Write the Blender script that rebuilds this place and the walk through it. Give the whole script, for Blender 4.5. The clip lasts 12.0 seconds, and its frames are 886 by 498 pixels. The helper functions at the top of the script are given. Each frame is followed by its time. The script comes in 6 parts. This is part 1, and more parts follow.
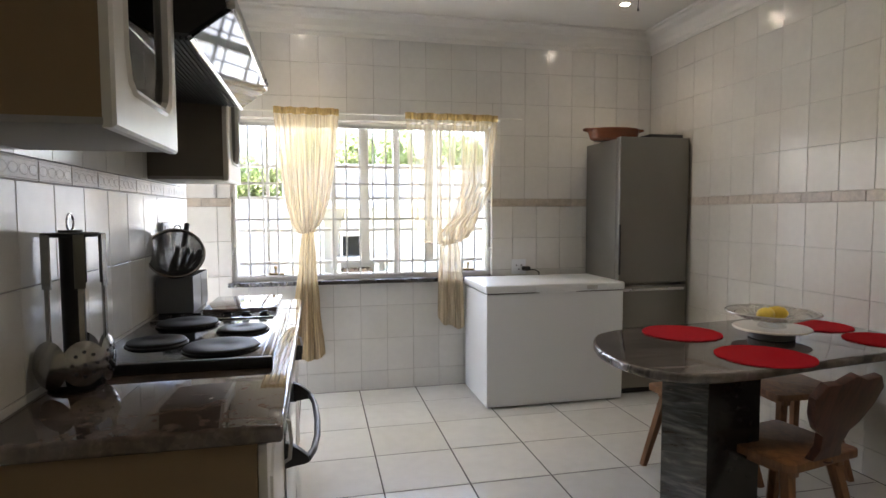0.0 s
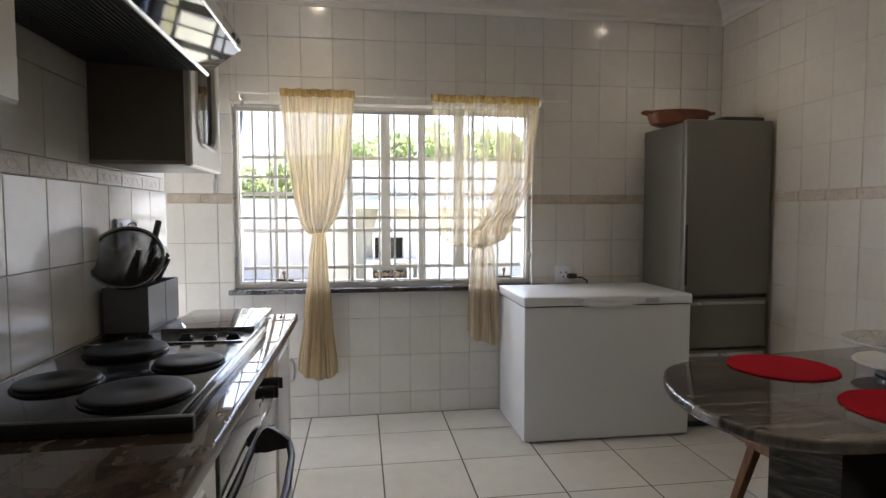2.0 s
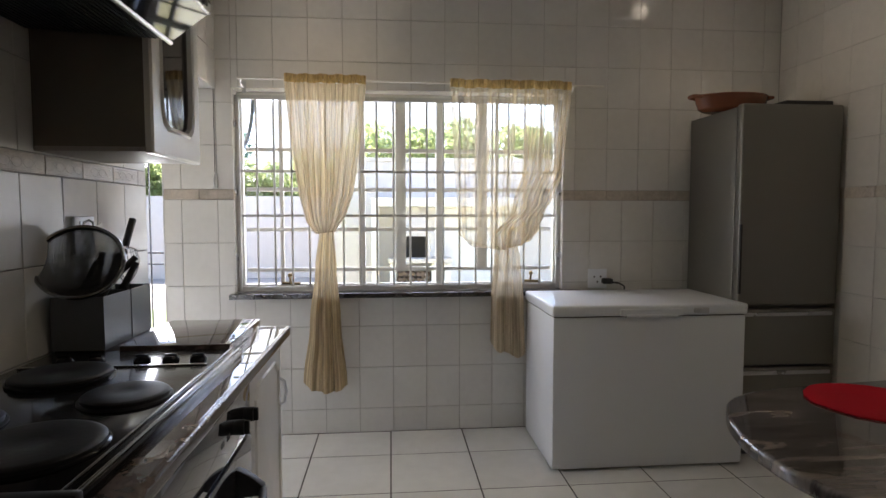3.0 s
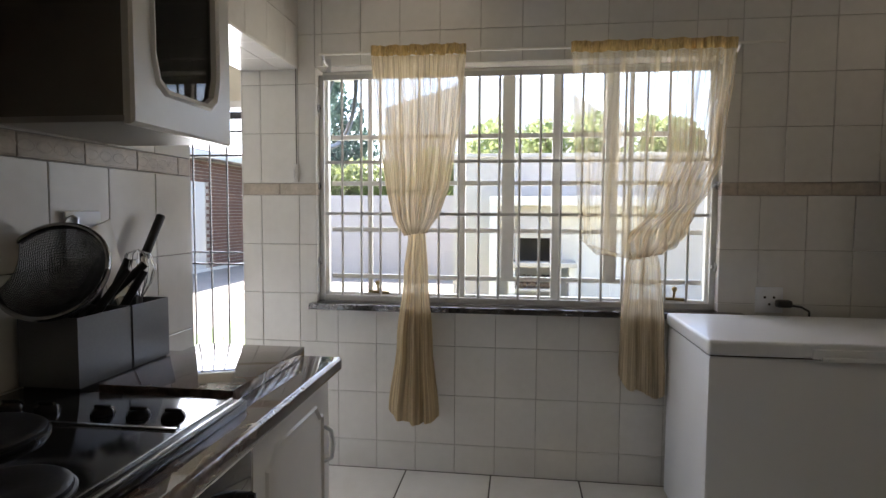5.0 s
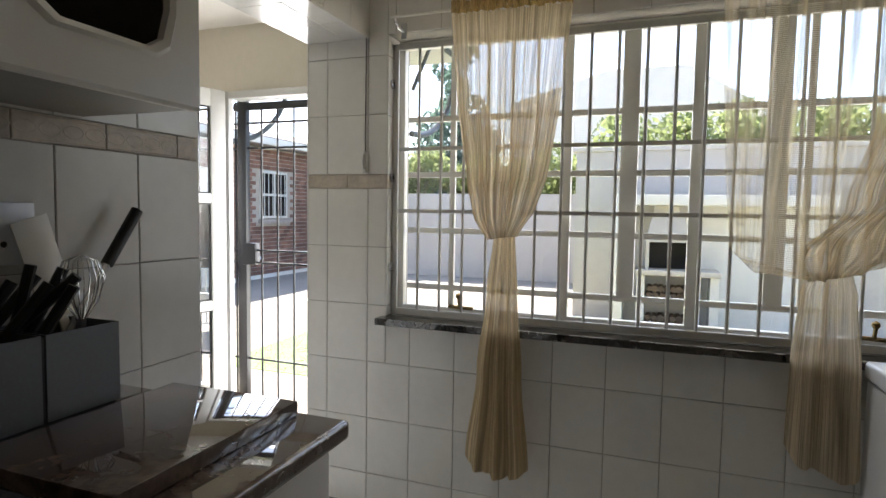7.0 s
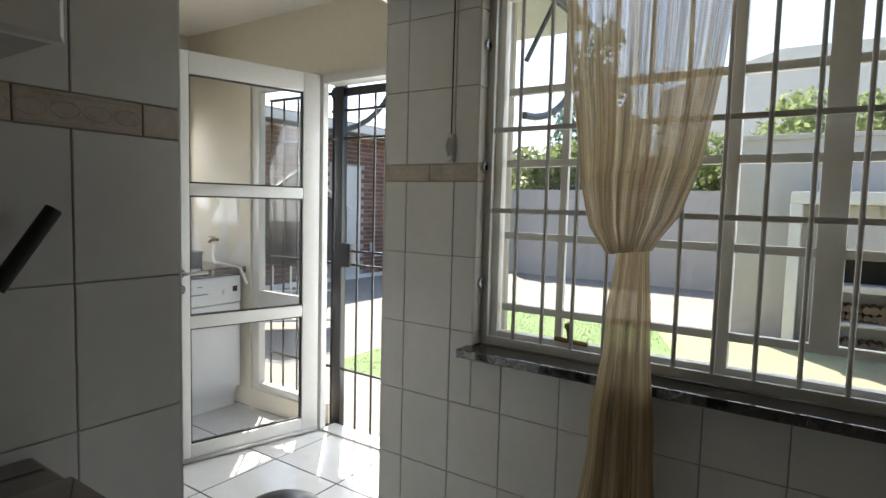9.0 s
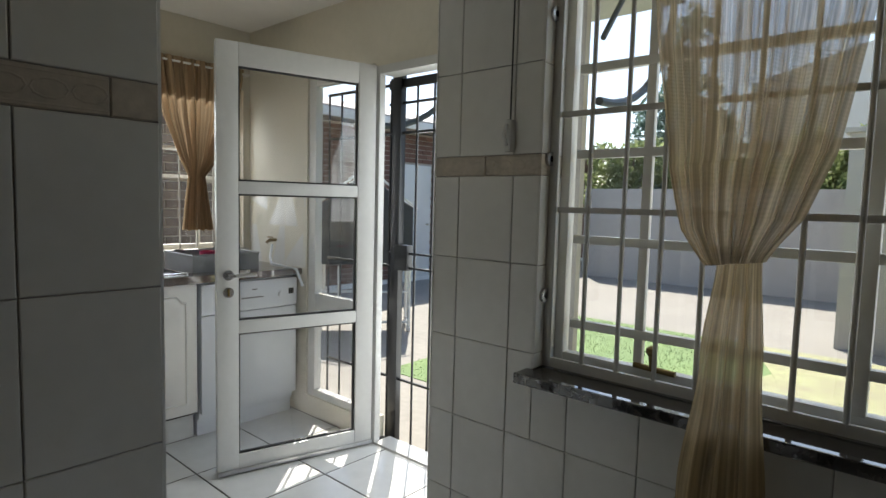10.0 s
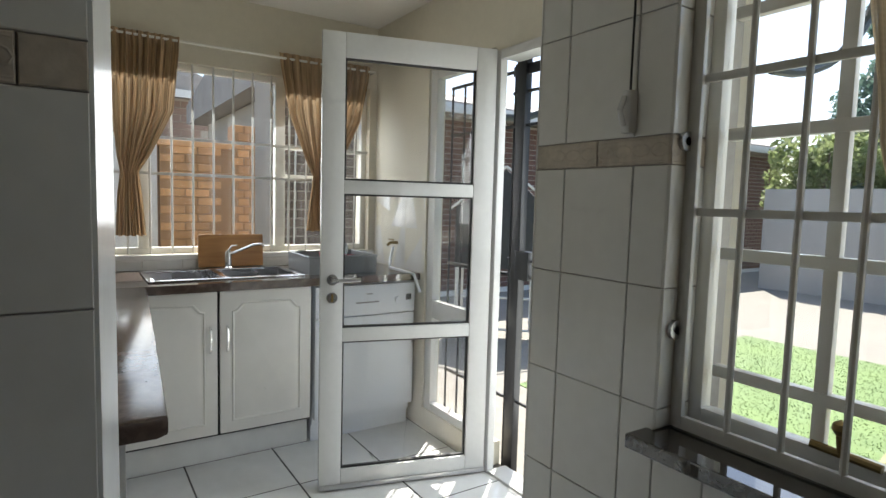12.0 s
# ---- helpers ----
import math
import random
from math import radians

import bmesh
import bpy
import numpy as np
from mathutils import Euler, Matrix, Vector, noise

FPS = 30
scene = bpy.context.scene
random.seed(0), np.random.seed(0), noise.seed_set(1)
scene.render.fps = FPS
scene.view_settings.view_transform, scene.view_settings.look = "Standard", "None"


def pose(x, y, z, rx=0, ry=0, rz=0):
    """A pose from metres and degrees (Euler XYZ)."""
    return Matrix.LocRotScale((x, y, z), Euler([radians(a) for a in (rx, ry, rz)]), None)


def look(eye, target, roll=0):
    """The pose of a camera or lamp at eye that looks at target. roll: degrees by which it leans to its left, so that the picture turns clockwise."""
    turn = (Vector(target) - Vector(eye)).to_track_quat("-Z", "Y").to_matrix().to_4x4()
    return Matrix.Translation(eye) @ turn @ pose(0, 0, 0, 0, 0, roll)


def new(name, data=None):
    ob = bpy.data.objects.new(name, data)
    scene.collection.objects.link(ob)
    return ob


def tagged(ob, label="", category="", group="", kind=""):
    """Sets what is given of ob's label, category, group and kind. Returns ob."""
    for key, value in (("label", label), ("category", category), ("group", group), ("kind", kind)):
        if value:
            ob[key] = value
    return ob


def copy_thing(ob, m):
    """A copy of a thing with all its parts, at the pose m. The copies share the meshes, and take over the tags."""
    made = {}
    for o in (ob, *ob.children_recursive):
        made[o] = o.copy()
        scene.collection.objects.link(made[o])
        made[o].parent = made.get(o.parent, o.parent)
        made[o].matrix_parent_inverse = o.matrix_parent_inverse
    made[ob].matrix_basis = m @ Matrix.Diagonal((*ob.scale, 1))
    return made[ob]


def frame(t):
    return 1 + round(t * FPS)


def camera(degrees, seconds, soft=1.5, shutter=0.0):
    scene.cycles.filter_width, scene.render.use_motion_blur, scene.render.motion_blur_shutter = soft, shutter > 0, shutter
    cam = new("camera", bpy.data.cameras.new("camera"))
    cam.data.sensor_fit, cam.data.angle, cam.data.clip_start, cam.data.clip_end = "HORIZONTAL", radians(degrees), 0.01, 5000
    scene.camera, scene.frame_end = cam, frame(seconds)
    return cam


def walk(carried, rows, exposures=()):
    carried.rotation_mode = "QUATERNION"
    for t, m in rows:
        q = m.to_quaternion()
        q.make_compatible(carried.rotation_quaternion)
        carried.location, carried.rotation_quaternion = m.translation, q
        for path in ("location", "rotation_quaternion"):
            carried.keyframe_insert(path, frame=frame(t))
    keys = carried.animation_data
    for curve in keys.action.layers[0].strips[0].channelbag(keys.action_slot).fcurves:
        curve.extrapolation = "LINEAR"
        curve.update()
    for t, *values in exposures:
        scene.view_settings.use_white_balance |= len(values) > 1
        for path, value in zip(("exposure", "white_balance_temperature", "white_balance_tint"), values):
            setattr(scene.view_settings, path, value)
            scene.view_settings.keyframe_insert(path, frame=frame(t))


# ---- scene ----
cam = camera(75.7, 12.0)
PATH = [
    (0, (0.138, 0.068, 1.355), (0.568, 2.017, 1.23), -0.2),
    (0.5, (0.169, 0.193, 1.346), (0.595, 2.143, 1.224), -0.2),
    (1, (0.234, 0.346, 1.341), (0.644, 2.3, 1.221), -0.2),
    (1.5, (0.293, 0.474, 1.34), (0.649, 2.438, 1.221), -0.2),
    (2, (0.334, 0.631, 1.33), (0.619, 2.607, 1.212), -0.1),
    (2.5, (0.394, 0.818, 1.338), (0.626, 2.8, 1.215), 0.0),
    (3, (0.441, 0.977, 1.327), (0.623, 2.965, 1.203), 0.0),
    (3.2, (0.463, 1.042, 1.344), (0.614, 3.032, 1.21), 0.3),
    (5, (0.557, 1.591, 1.317), (0.296, 3.57, 1.193), 0.3),
    (5.5, (0.574, 1.738, 1.314), (0.211, 3.701, 1.186), 0.5),
    (6, (0.6, 1.889, 1.312), (0.104, 3.823, 1.187), 0.4),
    (6.5, (0.606, 2.029, 1.306), (-0.002, 3.93, 1.18), 0.6),
    (8.3, (0.549, 2.621, 1.34), (-0.389, 4.381, 1.193), 1.4),
    (8.5, (0.536, 2.662, 1.339), (-0.461, 4.389, 1.189), 1.4),
    (9, (0.496, 2.783, 1.327), (-0.62, 4.436, 1.174), 1.5),
    (9.5, (0.435, 2.923, 1.328), (-0.787, 4.498, 1.174), 1.6),
    (10, (0.385, 3.034, 1.323), (-0.933, 4.529, 1.164), 1.5),
    (10.5, (0.337, 3.154, 1.313), (-1.069, 4.567, 1.153), 1.6),
    (11, (0.298, 3.247, 1.324), (-1.207, 4.554, 1.16), 1.6),
    (11.5, (0.269, 3.335, 1.32), (-1.333, 4.521, 1.158), 1.7),
    (12, (0.251, 3.398, 1.321), (-1.421, 4.484, 1.155), 1.6),
]
EXPOSURES = [(0.0, 3.72, 6400, 17), (1.5, 3.38, 6450, 17), (2.5, 2.95, 6500, 18), (3.2, 2.77, 6500, 18), (5.5, 2.4, 6650, 17), (6.5, 2.15, 6750, 15), (8.5, 1.55, 6750, 11), (9.5, 1.03, 6600, 9), (10.5, 0.72, 6550, 8), (12.0, 1.10, 6550, 8)]
walk(cam, [(t, look(eye, target, roll)) for t, eye, target, roll in PATH], EXPOSURES)

# ---- light ----
SUN_EL, SUN_AZ = 53.0, -42.0
world = bpy.data.worlds.new("sky")
scene.world = world
world.use_nodes = True
wn = world.node_tree.nodes
sky = wn.new("ShaderNodeTexSky")
sky.sky_type, sky.sun_disc = "NISHITA", False
sky.sun_elevation, sky.sun_rotation = radians(SUN_EL), radians(SUN_AZ)
world.node_tree.links.new(sky.outputs[0], wn["Background"].inputs[0])
wn["Background"].inputs[1].default_value = 0.15
sun = new("sun", bpy.data.lights.new("sun", "SUN"))
sun.data.energy, sun.data.angle, sun.data.color = 5.0, radians(0.5), (1, 0.95, 0.87)
sun.matrix_world = look((0, 0, 20), Vector((0, 0, 20)) - Vector((math.sin(radians(SUN_AZ)) * math.cos(radians(SUN_EL)), math.cos(radians(SUN_AZ)) * math.cos(radians(SUN_EL)), math.sin(radians(SUN_EL)))))


def window_light(name, m, w, h, power):
    lamp = new(name, bpy.data.lights.new(name, "AREA"))
    lamp.data.shape, lamp.data.size, lamp.data.size_y, lamp.data.energy = "RECTANGLE", w, h, power
    lamp.data.color = (0.93, 0.97, 1.0)
    lamp.matrix_world = m
    return lamp


window_light("window_daylight", look((0.5, 4.68, 1.47), (0.5, 0.0, 0.9)), 1.85, 1.1, 2.4)
window_light("door_daylight", look((-1.4, 5.34, 1.0), (-1.4, 0.0, 0.4)), 0.8, 1.8, 8)
window_light("scullery_daylight", look((-3.40, 4.25, 1.53), (-1.6, 4.25, 0.1)), 1.4, 1.0, 8)


# ---- materials ----
def material(name, colour, rough=0.5, metal=0.0, vary=0.12, grain=40.0, stain=3.0, bump=0.0, island=0.0, coat=0.0, tint=None):
    """A surface with fine grain, broad stains and relief, at real-world size."""
    m = bpy.data.materials.new(name)
    m.use_nodes = True
    n, ln = m.node_tree.nodes, m.node_tree.links
    p = n["Principled BSDF"]
    geo = n.new("ShaderNodeNewGeometry")
    fine, broad = n.new("ShaderNodeTexNoise"), n.new("ShaderNodeTexNoise")
    fine.inputs["Scale"].default_value, broad.inputs["Scale"].default_value = grain, stain
    fine.inputs["Detail"].default_value = broad.inputs["Detail"].default_value = 5
    for t in (fine, broad):
        ln.new(geo.outputs["Position"], t.inputs["Vector"])
    ramp = n.new("ShaderNodeValToRGB")
    dark = [c * (1 - vary) for c in colour]
    lite = [min(1, c * (1 + vary)) for c in (tint or colour)]
    ramp.color_ramp.elements[0].position, ramp.color_ramp.elements[1].position = 0.3, 0.7
    ramp.color_ramp.elements[0].color, ramp.color_ramp.elements[1].color = (*dark, 1), (*lite, 1)
    add = n.new("ShaderNodeMath")
    add.operation, add.inputs[1].default_value = "MULTIPLY_ADD", 0.45
    ln.new(fine.outputs["Fac"], add.inputs[0])
    half = n.new("ShaderNodeMath")
    half.operation, half.inputs[1].default_value = "MULTIPLY", 0.55
    ln.new(broad.outputs["Fac"], half.inputs[0])
    ln.new(half.outputs[0], add.inputs[2])
    ln.new(add.outputs[0], ramp.inputs[0])
    out = ramp.outputs[0]
    if island:
        info, hsv = n.new("ShaderNodeObjectInfo"), n.new("ShaderNodeHueSaturation")
        span = n.new("ShaderNodeMapRange")
        span.inputs["To Min"].default_value, span.inputs["To Max"].default_value = 1 - island, 1 + island
        ln.new(info.outputs["Random"], span.inputs[0])
        ln.new(span.outputs[0], hsv.inputs["Value"])
        ln.new(out, hsv.inputs["Color"])
        out = hsv.outputs[0]
    ln.new(out, p.inputs["Base Color"])
    r = n.new("ShaderNodeMapRange")
    spread = 0.2 if vary > 0.01 else 0.0
    r.inputs["To Min"].default_value, r.inputs["To Max"].default_value = max(0.02, rough * (1 - spread)), min(1, rough * (1 + spread))
    ln.new(broad.outputs["Fac"], r.inputs[0])
    ln.new(r.outputs[0], p.inputs["Roughness"])
    p.inputs["Metallic"].default_value, p.inputs["Coat Weight"].default_value = metal, coat
    if bump:
        b = n.new("ShaderNodeBump")
        b.inputs["Strength"].default_value, b.inputs["Distance"].default_value = bump, 0.002
        ln.new(fine.outputs["Fac"], b.inputs["Height"])
        ln.new(b.outputs[0], p.inputs["Normal"])
    return m


def glass_material(name, colour=(1, 1, 1), gloss=1.0):
    m = bpy.data.materials.new(name)
    m.use_nodes = True
    n, ln = m.node_tree.nodes, m.node_tree.links
    n.remove(n["Principled BSDF"])
    clear, shine, mix, fres = (n.new("ShaderNode" + k) for k in ("BsdfTransparent", "BsdfGlossy", "MixShader", "LayerWeight"))
    clear.inputs[0].default_value = (*colour, 1)
    shine.inputs["Roughness"].default_value = 0.01
    steep, level = n.new("ShaderNodeMath"), n.new("ShaderNodeMath")
    steep.operation, level.operation = "POWER", "MULTIPLY_ADD"
    steep.inputs[1].default_value, level.inputs[1].default_value, level.inputs[2].default_value = 5.0, 0.9, 0.04 * gloss
    for a, b in ((fres.outputs["Facing"], steep.inputs[0]), (steep.outputs[0], level.inputs[0]), (level.outputs[0], mix.inputs[0]), (clear.outputs[0], mix.inputs[1]), (shine.outputs[0], mix.inputs[2])):
        ln.new(a, b)
    ln.new(mix.outputs[0], n["Material Output"].inputs[0])
    return m


def cloth_material(name, colour, clear, through_light, weave=50.0, streak=60.0, fade=None):
    """A woven cloth: open threads between denser pleats; fade gives how clear it is at the hem."""
    m = bpy.data.materials.new(name)
    m.use_nodes = True
    n, ln = m.node_tree.nodes, m.node_tree.links
    n.remove(n["Principled BSDF"])
    diff, trans, hole, mix1, mix2 = (n.new("ShaderNode" + k) for k in ("BsdfDiffuse", "BsdfTranslucent", "BsdfTransparent", "MixShader", "MixShader"))
    uv, stretch = n.new("ShaderNodeUVMap"), n.new("ShaderNodeMapping")
    stretch.inputs["Scale"].default_value = (streak, 0.9, 1)
    warp, weft, pleat, seam = n.new("ShaderNodeTexWave"), n.new("ShaderNodeTexWave"), n.new("ShaderNodeTexNoise"), n.new("ShaderNodeTexNoise")
    warp.bands_direction, weft.bands_direction = "X", "Y"
    warp.inputs["Scale"].default_value, weft.inputs["Scale"].default_value = weave * 1.5, weave
    warp.inputs["Distortion"].default_value, weft.inputs["Distortion"].default_value = 3.0, 2.0
    pleat.inputs["Scale"].default_value, pleat.inputs["Detail"].default_value = 1.0, 3
    seam.inputs["Scale"].default_value, seam.inputs["Detail"].default_value = 1.9, 2
    ln.new(uv.outputs[0], stretch.inputs[0])
    for t in (warp, weft):
        ln.new(uv.outputs[0], t.inputs["Vector"])
    for t in (pleat, seam):
        ln.new(stretch.outputs[0], t.inputs["Vector"])

    def maths(kind, a, b):
        node = n.new("ShaderNodeMath")
        node.operation = kind
        for i, v in enumerate((a, b)):
            if isinstance(v, float):
                node.inputs[i].default_value = v
            else:
                ln.new(v, node.inputs[i])
        return node.outputs[0]

    def span(v, lo, hi, to_lo, to_hi):
        node = n.new("ShaderNodeMapRange")
        for k, x in zip(("From Min", "From Max", "To Min", "To Max"), (lo, hi, to_lo, to_hi)):
            node.inputs[k].default_value = x
        ln.new(v, node.inputs[0])
        return node.outputs[0]
    ramp = n.new("ShaderNodeValToRGB")
    for i, (p, k) in enumerate(((0.36, 0.7), (0.64, 1.25))):
        ramp.color_ramp.elements[i].position = p
        ramp.color_ramp.elements[i].color = (*[min(1, c * k) for c in colour], 1)
    ln.new(seam.outputs["Fac"], ramp.inputs[0])
    for sh in (diff, trans):
        ln.new(ramp.outputs[0], sh.inputs["Color"])
    mix1.inputs[0].default_value = through_light
    ln.new(diff.outputs[0], mix1.inputs[1])
    ln.new(trans.outputs[0], mix1.inputs[2])
    fold = span(pleat.outputs["Fac"], 0.35, 0.65, 0.3, 1.7)
    thread = span(maths("MULTIPLY", warp.outputs["Fac"], weft.outputs["Fac"]), 0.0, 1.0, 0.65, 2.0)
    if fade is None:
        open_part = maths("MULTIPLY", maths("MULTIPLY", fold, thread), float(clear))
    else:
        height = n.new("ShaderNodeSeparateXYZ")
        ln.new(uv.outputs[0], height.inputs[0])
        open_part = maths("MULTIPLY", maths("MULTIPLY", fold, thread), span(height.outputs["Y"], 0.0, 1.0, clear, fade))
    ln.new(maths("MINIMUM", open_part, 0.93), mix2.inputs[0])
    ln.new(mix1.outputs[0], mix2.inputs[1])
    ln.new(hole.outputs[0], mix2.inputs[2])
    ln.new(mix2.outputs[0], n["Material Output"].inputs[0])
    return m


def granite_material(name, colours, rough=0.03, scale=18.0, stretch=(1, 1, 1), ior=2.0):
    m = bpy.data.materials.new(name)
    m.use_nodes = True
    n, ln = m.node_tree.nodes, m.node_tree.links
    p = n["Principled BSDF"]
    p.inputs["IOR"].default_value = ior
    geo, mp, a, b, ramp, mix = (n.new("ShaderNode" + k) for k in ("NewGeometry", "Mapping", "TexNoise", "TexVoronoi", "ValToRGB", "Mix"))
    mp.inputs["Scale"].default_value = stretch
    ln.new(geo.outputs["Position"], mp.inputs[0])
    a.inputs["Scale"].default_value, a.inputs["Detail"].default_value, a.inputs["Distortion"].default_value = scale, 8, 1.2
    b.inputs["Scale"].default_value = scale * 9
    for t in (a, b):
        ln.new(mp.outputs[0], t.inputs["Vector"])
    el = ramp.color_ramp.elements
    el[0].position, el[0].color = 0.32, (*colours[0], 1)
    el[1].position, el[1].color = 0.72, (*colours[2], 1)
    mid = el.new(0.5)
    mid.color = (*colours[1], 1)
    ln.new(a.outputs["Fac"], ramp.inputs[0])
    mix.data_type, mix.blend_type = "RGBA", "MULTIPLY"
    mix.inputs[0].default_value = 0.3
    ln.new(ramp.outputs[0], mix.inputs[6])
    speck = n.new("ShaderNodeRGBToBW")
    ln.new(b.outputs["Color"], speck.inputs[0])
    ln.new(speck.outputs[0], mix.inputs[7])
    grey = n.new("ShaderNodeHueSaturation")
    grey.inputs["Saturation"].default_value, grey.inputs["Value"].default_value = 0.9, 1.1
    ln.new(mix.outputs[2], grey.inputs["Color"])
    ln.new(grey.outputs[0], p.inputs["Base Color"])
    p.inputs["Roughness"].default_value = rough
    return m


def wood_material(name, light_tone, dark_tone, rough=0.4, axis="Z"):
    m = bpy.data.materials.new(name)
    m.use_nodes = True
    n, ln = m.node_tree.nodes, m.node_tree.links
    p = n["Principled BSDF"]
    tc, mp, a, ramp = (n.new("ShaderNode" + k) for k in ("NewGeometry", "Mapping", "TexNoise", "ValToRGB"))
    mp.inputs["Scale"].default_value = {"Z": (30, 30, 3), "X": (3, 30, 30), "Y": (30, 3, 30)}[axis]
    ln.new(tc.outputs["Position"], mp.inputs[0])
    a.inputs["Scale"].default_value, a.inputs["Detail"].default_value, a.inputs["Distortion"].default_value = 1.0, 8, 0.8
    ln.new(mp.outputs[0], a.inputs["Vector"])
    ramp.color_ramp.elements[0].position, ramp.color_ramp.elements[1].position = 0.3, 0.7
    ramp.color_ramp.elements[0].color, ramp.color_ramp.elements[1].color = (*dark_tone, 1), (*light_tone, 1)
    ln.new(a.outputs["Fac"], ramp.inputs[0])
    ln.new(ramp.outputs[0], p.inputs["Base Color"])
    p.inputs["Roughness"].default_value = rough
    return m


TILE = material("wall_tile", (0.66, 0.65, 0.62), 0.15, vary=0.05, grain=25, stain=5, island=0.025)
TILE_E = material("wall_tile_plain", (0.60, 0.575, 0.515), 0.2, vary=0.05, grain=25, stain=4, island=0.02)
GROUT = material("tile_grout", (0.34, 0.32, 0.29), 0.9, vary=0.2, grain=60)
GROUT_E = material("tile_grout_pale", (0.52, 0.50, 0.45), 0.9, vary=0.1, grain=60)
DADO = material("border_tile", (0.46, 0.40, 0.33), 0.3, vary=0.22, grain=55, stain=18, bump=0.5, island=0.08)
FLOOR = material("floor_tile", (0.71, 0.71, 0.69), 0.14, vary=0.07, grain=14, stain=3, island=0.05)
FLOOR_GROUT = material("floor_grout", (0.06, 0.055, 0.05), 0.9, vary=0.3)
PAINT = material("cream_wall_paint", (0.60, 0.56, 0.46), 0.6, vary=0.05, grain=30, stain=2, bump=0.05)
CEIL = material("white_ceiling_paint", (0.74, 0.72, 0.67), 0.8, vary=0.03, grain=20, stain=1.5)
TRIM = material("white_gloss_trim", (0.64, 0.64, 0.625), 0.25, vary=0.04)
GRANITE = granite_material("brown_granite", ((0.072, 0.047, 0.037), (0.10, 0.067, 0.053), (0.16, 0.115, 0.095)), scale=11)
# same brown granite, its reflections dimmed by more roughness and a low IOR
GRANITE_DULL = granite_material("dull_brown_granite", ((0.072, 0.047, 0.037), (0.10, 0.067, 0.053), (0.16, 0.115, 0.095)), rough=0.15, scale=11, ior=1.3)
GRANITE_TABLE = granite_material("grey_brown_granite", ((0.022, 0.018, 0.017), (0.085, 0.069, 0.062), (0.21, 0.172, 0.15)), scale=3.2, stretch=(1.0, 4.5, 1))
GRANITE_SILL = granite_material("black_granite", ((0.012, 0.011, 0.011), (0.035, 0.032, 0.03), (0.09, 0.08, 0.075)), scale=30)
GRANITE_LEG = granite_material("blue_grey_granite", ((0.02, 0.024, 0.028), (0.085, 0.098, 0.108), (0.26, 0.275, 0.285)), rough=0.12, scale=6, stretch=(1, 1, 5))
LACQUER = material("white_lacquer", (0.71, 0.69, 0.65), 0.3, vary=0.04, grain=12, stain=3)
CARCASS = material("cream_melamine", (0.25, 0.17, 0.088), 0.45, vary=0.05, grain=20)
# cupboard undersides: their shade is put into this darker grey
UNDER_SHADED = material("shaded_melamine", (0.32, 0.30, 0.275), 0.5, vary=0.05, grain=20)
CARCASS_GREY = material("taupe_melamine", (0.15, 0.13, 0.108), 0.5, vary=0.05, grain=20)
BLACK = material("black_enamel", (0.012, 0.012, 0.013), 0.12, vary=0.2)
for coat_of in (BLACK,):
    coat_of.node_tree.nodes["Principled BSDF"].inputs["Specular IOR Level"].default_value = 0.15
HOB_ENAMEL = material("hob_enamel", (0.010, 0.010, 0.011), 0.11, vary=0.2, grain=30)
HOB_ENAMEL.node_tree.nodes["Principled BSDF"].inputs["Specular IOR Level"].default_value = 0.35
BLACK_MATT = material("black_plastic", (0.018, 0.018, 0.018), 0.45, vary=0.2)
IRON_PLATE = material("cast_iron_plate", (0.012, 0.012, 0.013), 0.45, vary=0.3, grain=90, bump=0.2)
IRON_PLATE.node_tree.nodes["Principled BSDF"].inputs["Specular IOR Level"].default_value = 0.3
CHROME = material("chrome", (0.75, 0.75, 0.76), 0.12, 1.0, vary=0.03)
HOLDER = material("satin_grey_steel", (0.17, 0.178, 0.19), 0.42, 0.5, vary=0.08, grain=120)
UTENSIL = material("worn_utensil_steel", (0.36, 0.355, 0.35), 0.2, 1.0, vary=0.1, grain=60)
STEEL = material("brushed_steel", (0.55, 0.55, 0.56), 0.28, 1.0, vary=0.06, grain=120)
SILVER = material("silver_fridge_paint", (0.20, 0.19, 0.168), 0.35, 0.55, vary=0.04, grain=200)
ENAMEL = material("white_enamel", (0.74, 0.77, 0.81), 0.28, vary=0.0, grain=15)
WOOD = wood_material("varnished_pine", (0.27, 0.125, 0.05), (0.13, 0.055, 0.022))
WOOD_DARK = wood_material("dark_carved_wood", (0.11, 0.036, 0.022), (0.03, 0.011, 0.008))
WOOD_BOARD = wood_material("chopping_board_wood", (0.46, 0.24, 0.09), (0.30, 0.14, 0.05), axis="Y")
RED = material("red_felt", (0.36, 0.006, 0.012), 0.95, vary=0.2, grain=300, bump=0.5)
RED.node_tree.nodes["Principled BSDF"].inputs["Specular IOR Level"].default_value = 0.1
CREAM_CHINA = material("cream_china", (0.72, 0.69, 0.62), 0.2, vary=0.03)
LEMON = material("yellow_fruit", (0.75, 0.55, 0.08), 0.4, vary=0.15, grain=60, bump=0.2)
CLAY = material("terracotta_glaze", (0.20, 0.065, 0.03), 0.25, vary=0.2, grain=20)
FRAME = material("white_steel_frame", (0.74, 0.725, 0.67), 0.35, vary=0.05, grain=40)
BAR = material("white_bar_paint", (0.56, 0.55, 0.52), 0.4, vary=0.08, grain=60)
IRON = material("black_gate_paint", (0.018, 0.018, 0.02), 0.4, vary=0.25, grain=60)
BRASS = material("tarnished_brass", (0.25, 0.18, 0.08), 0.4, 0.9, vary=0.25)
GLASS = glass_material("window_glass")
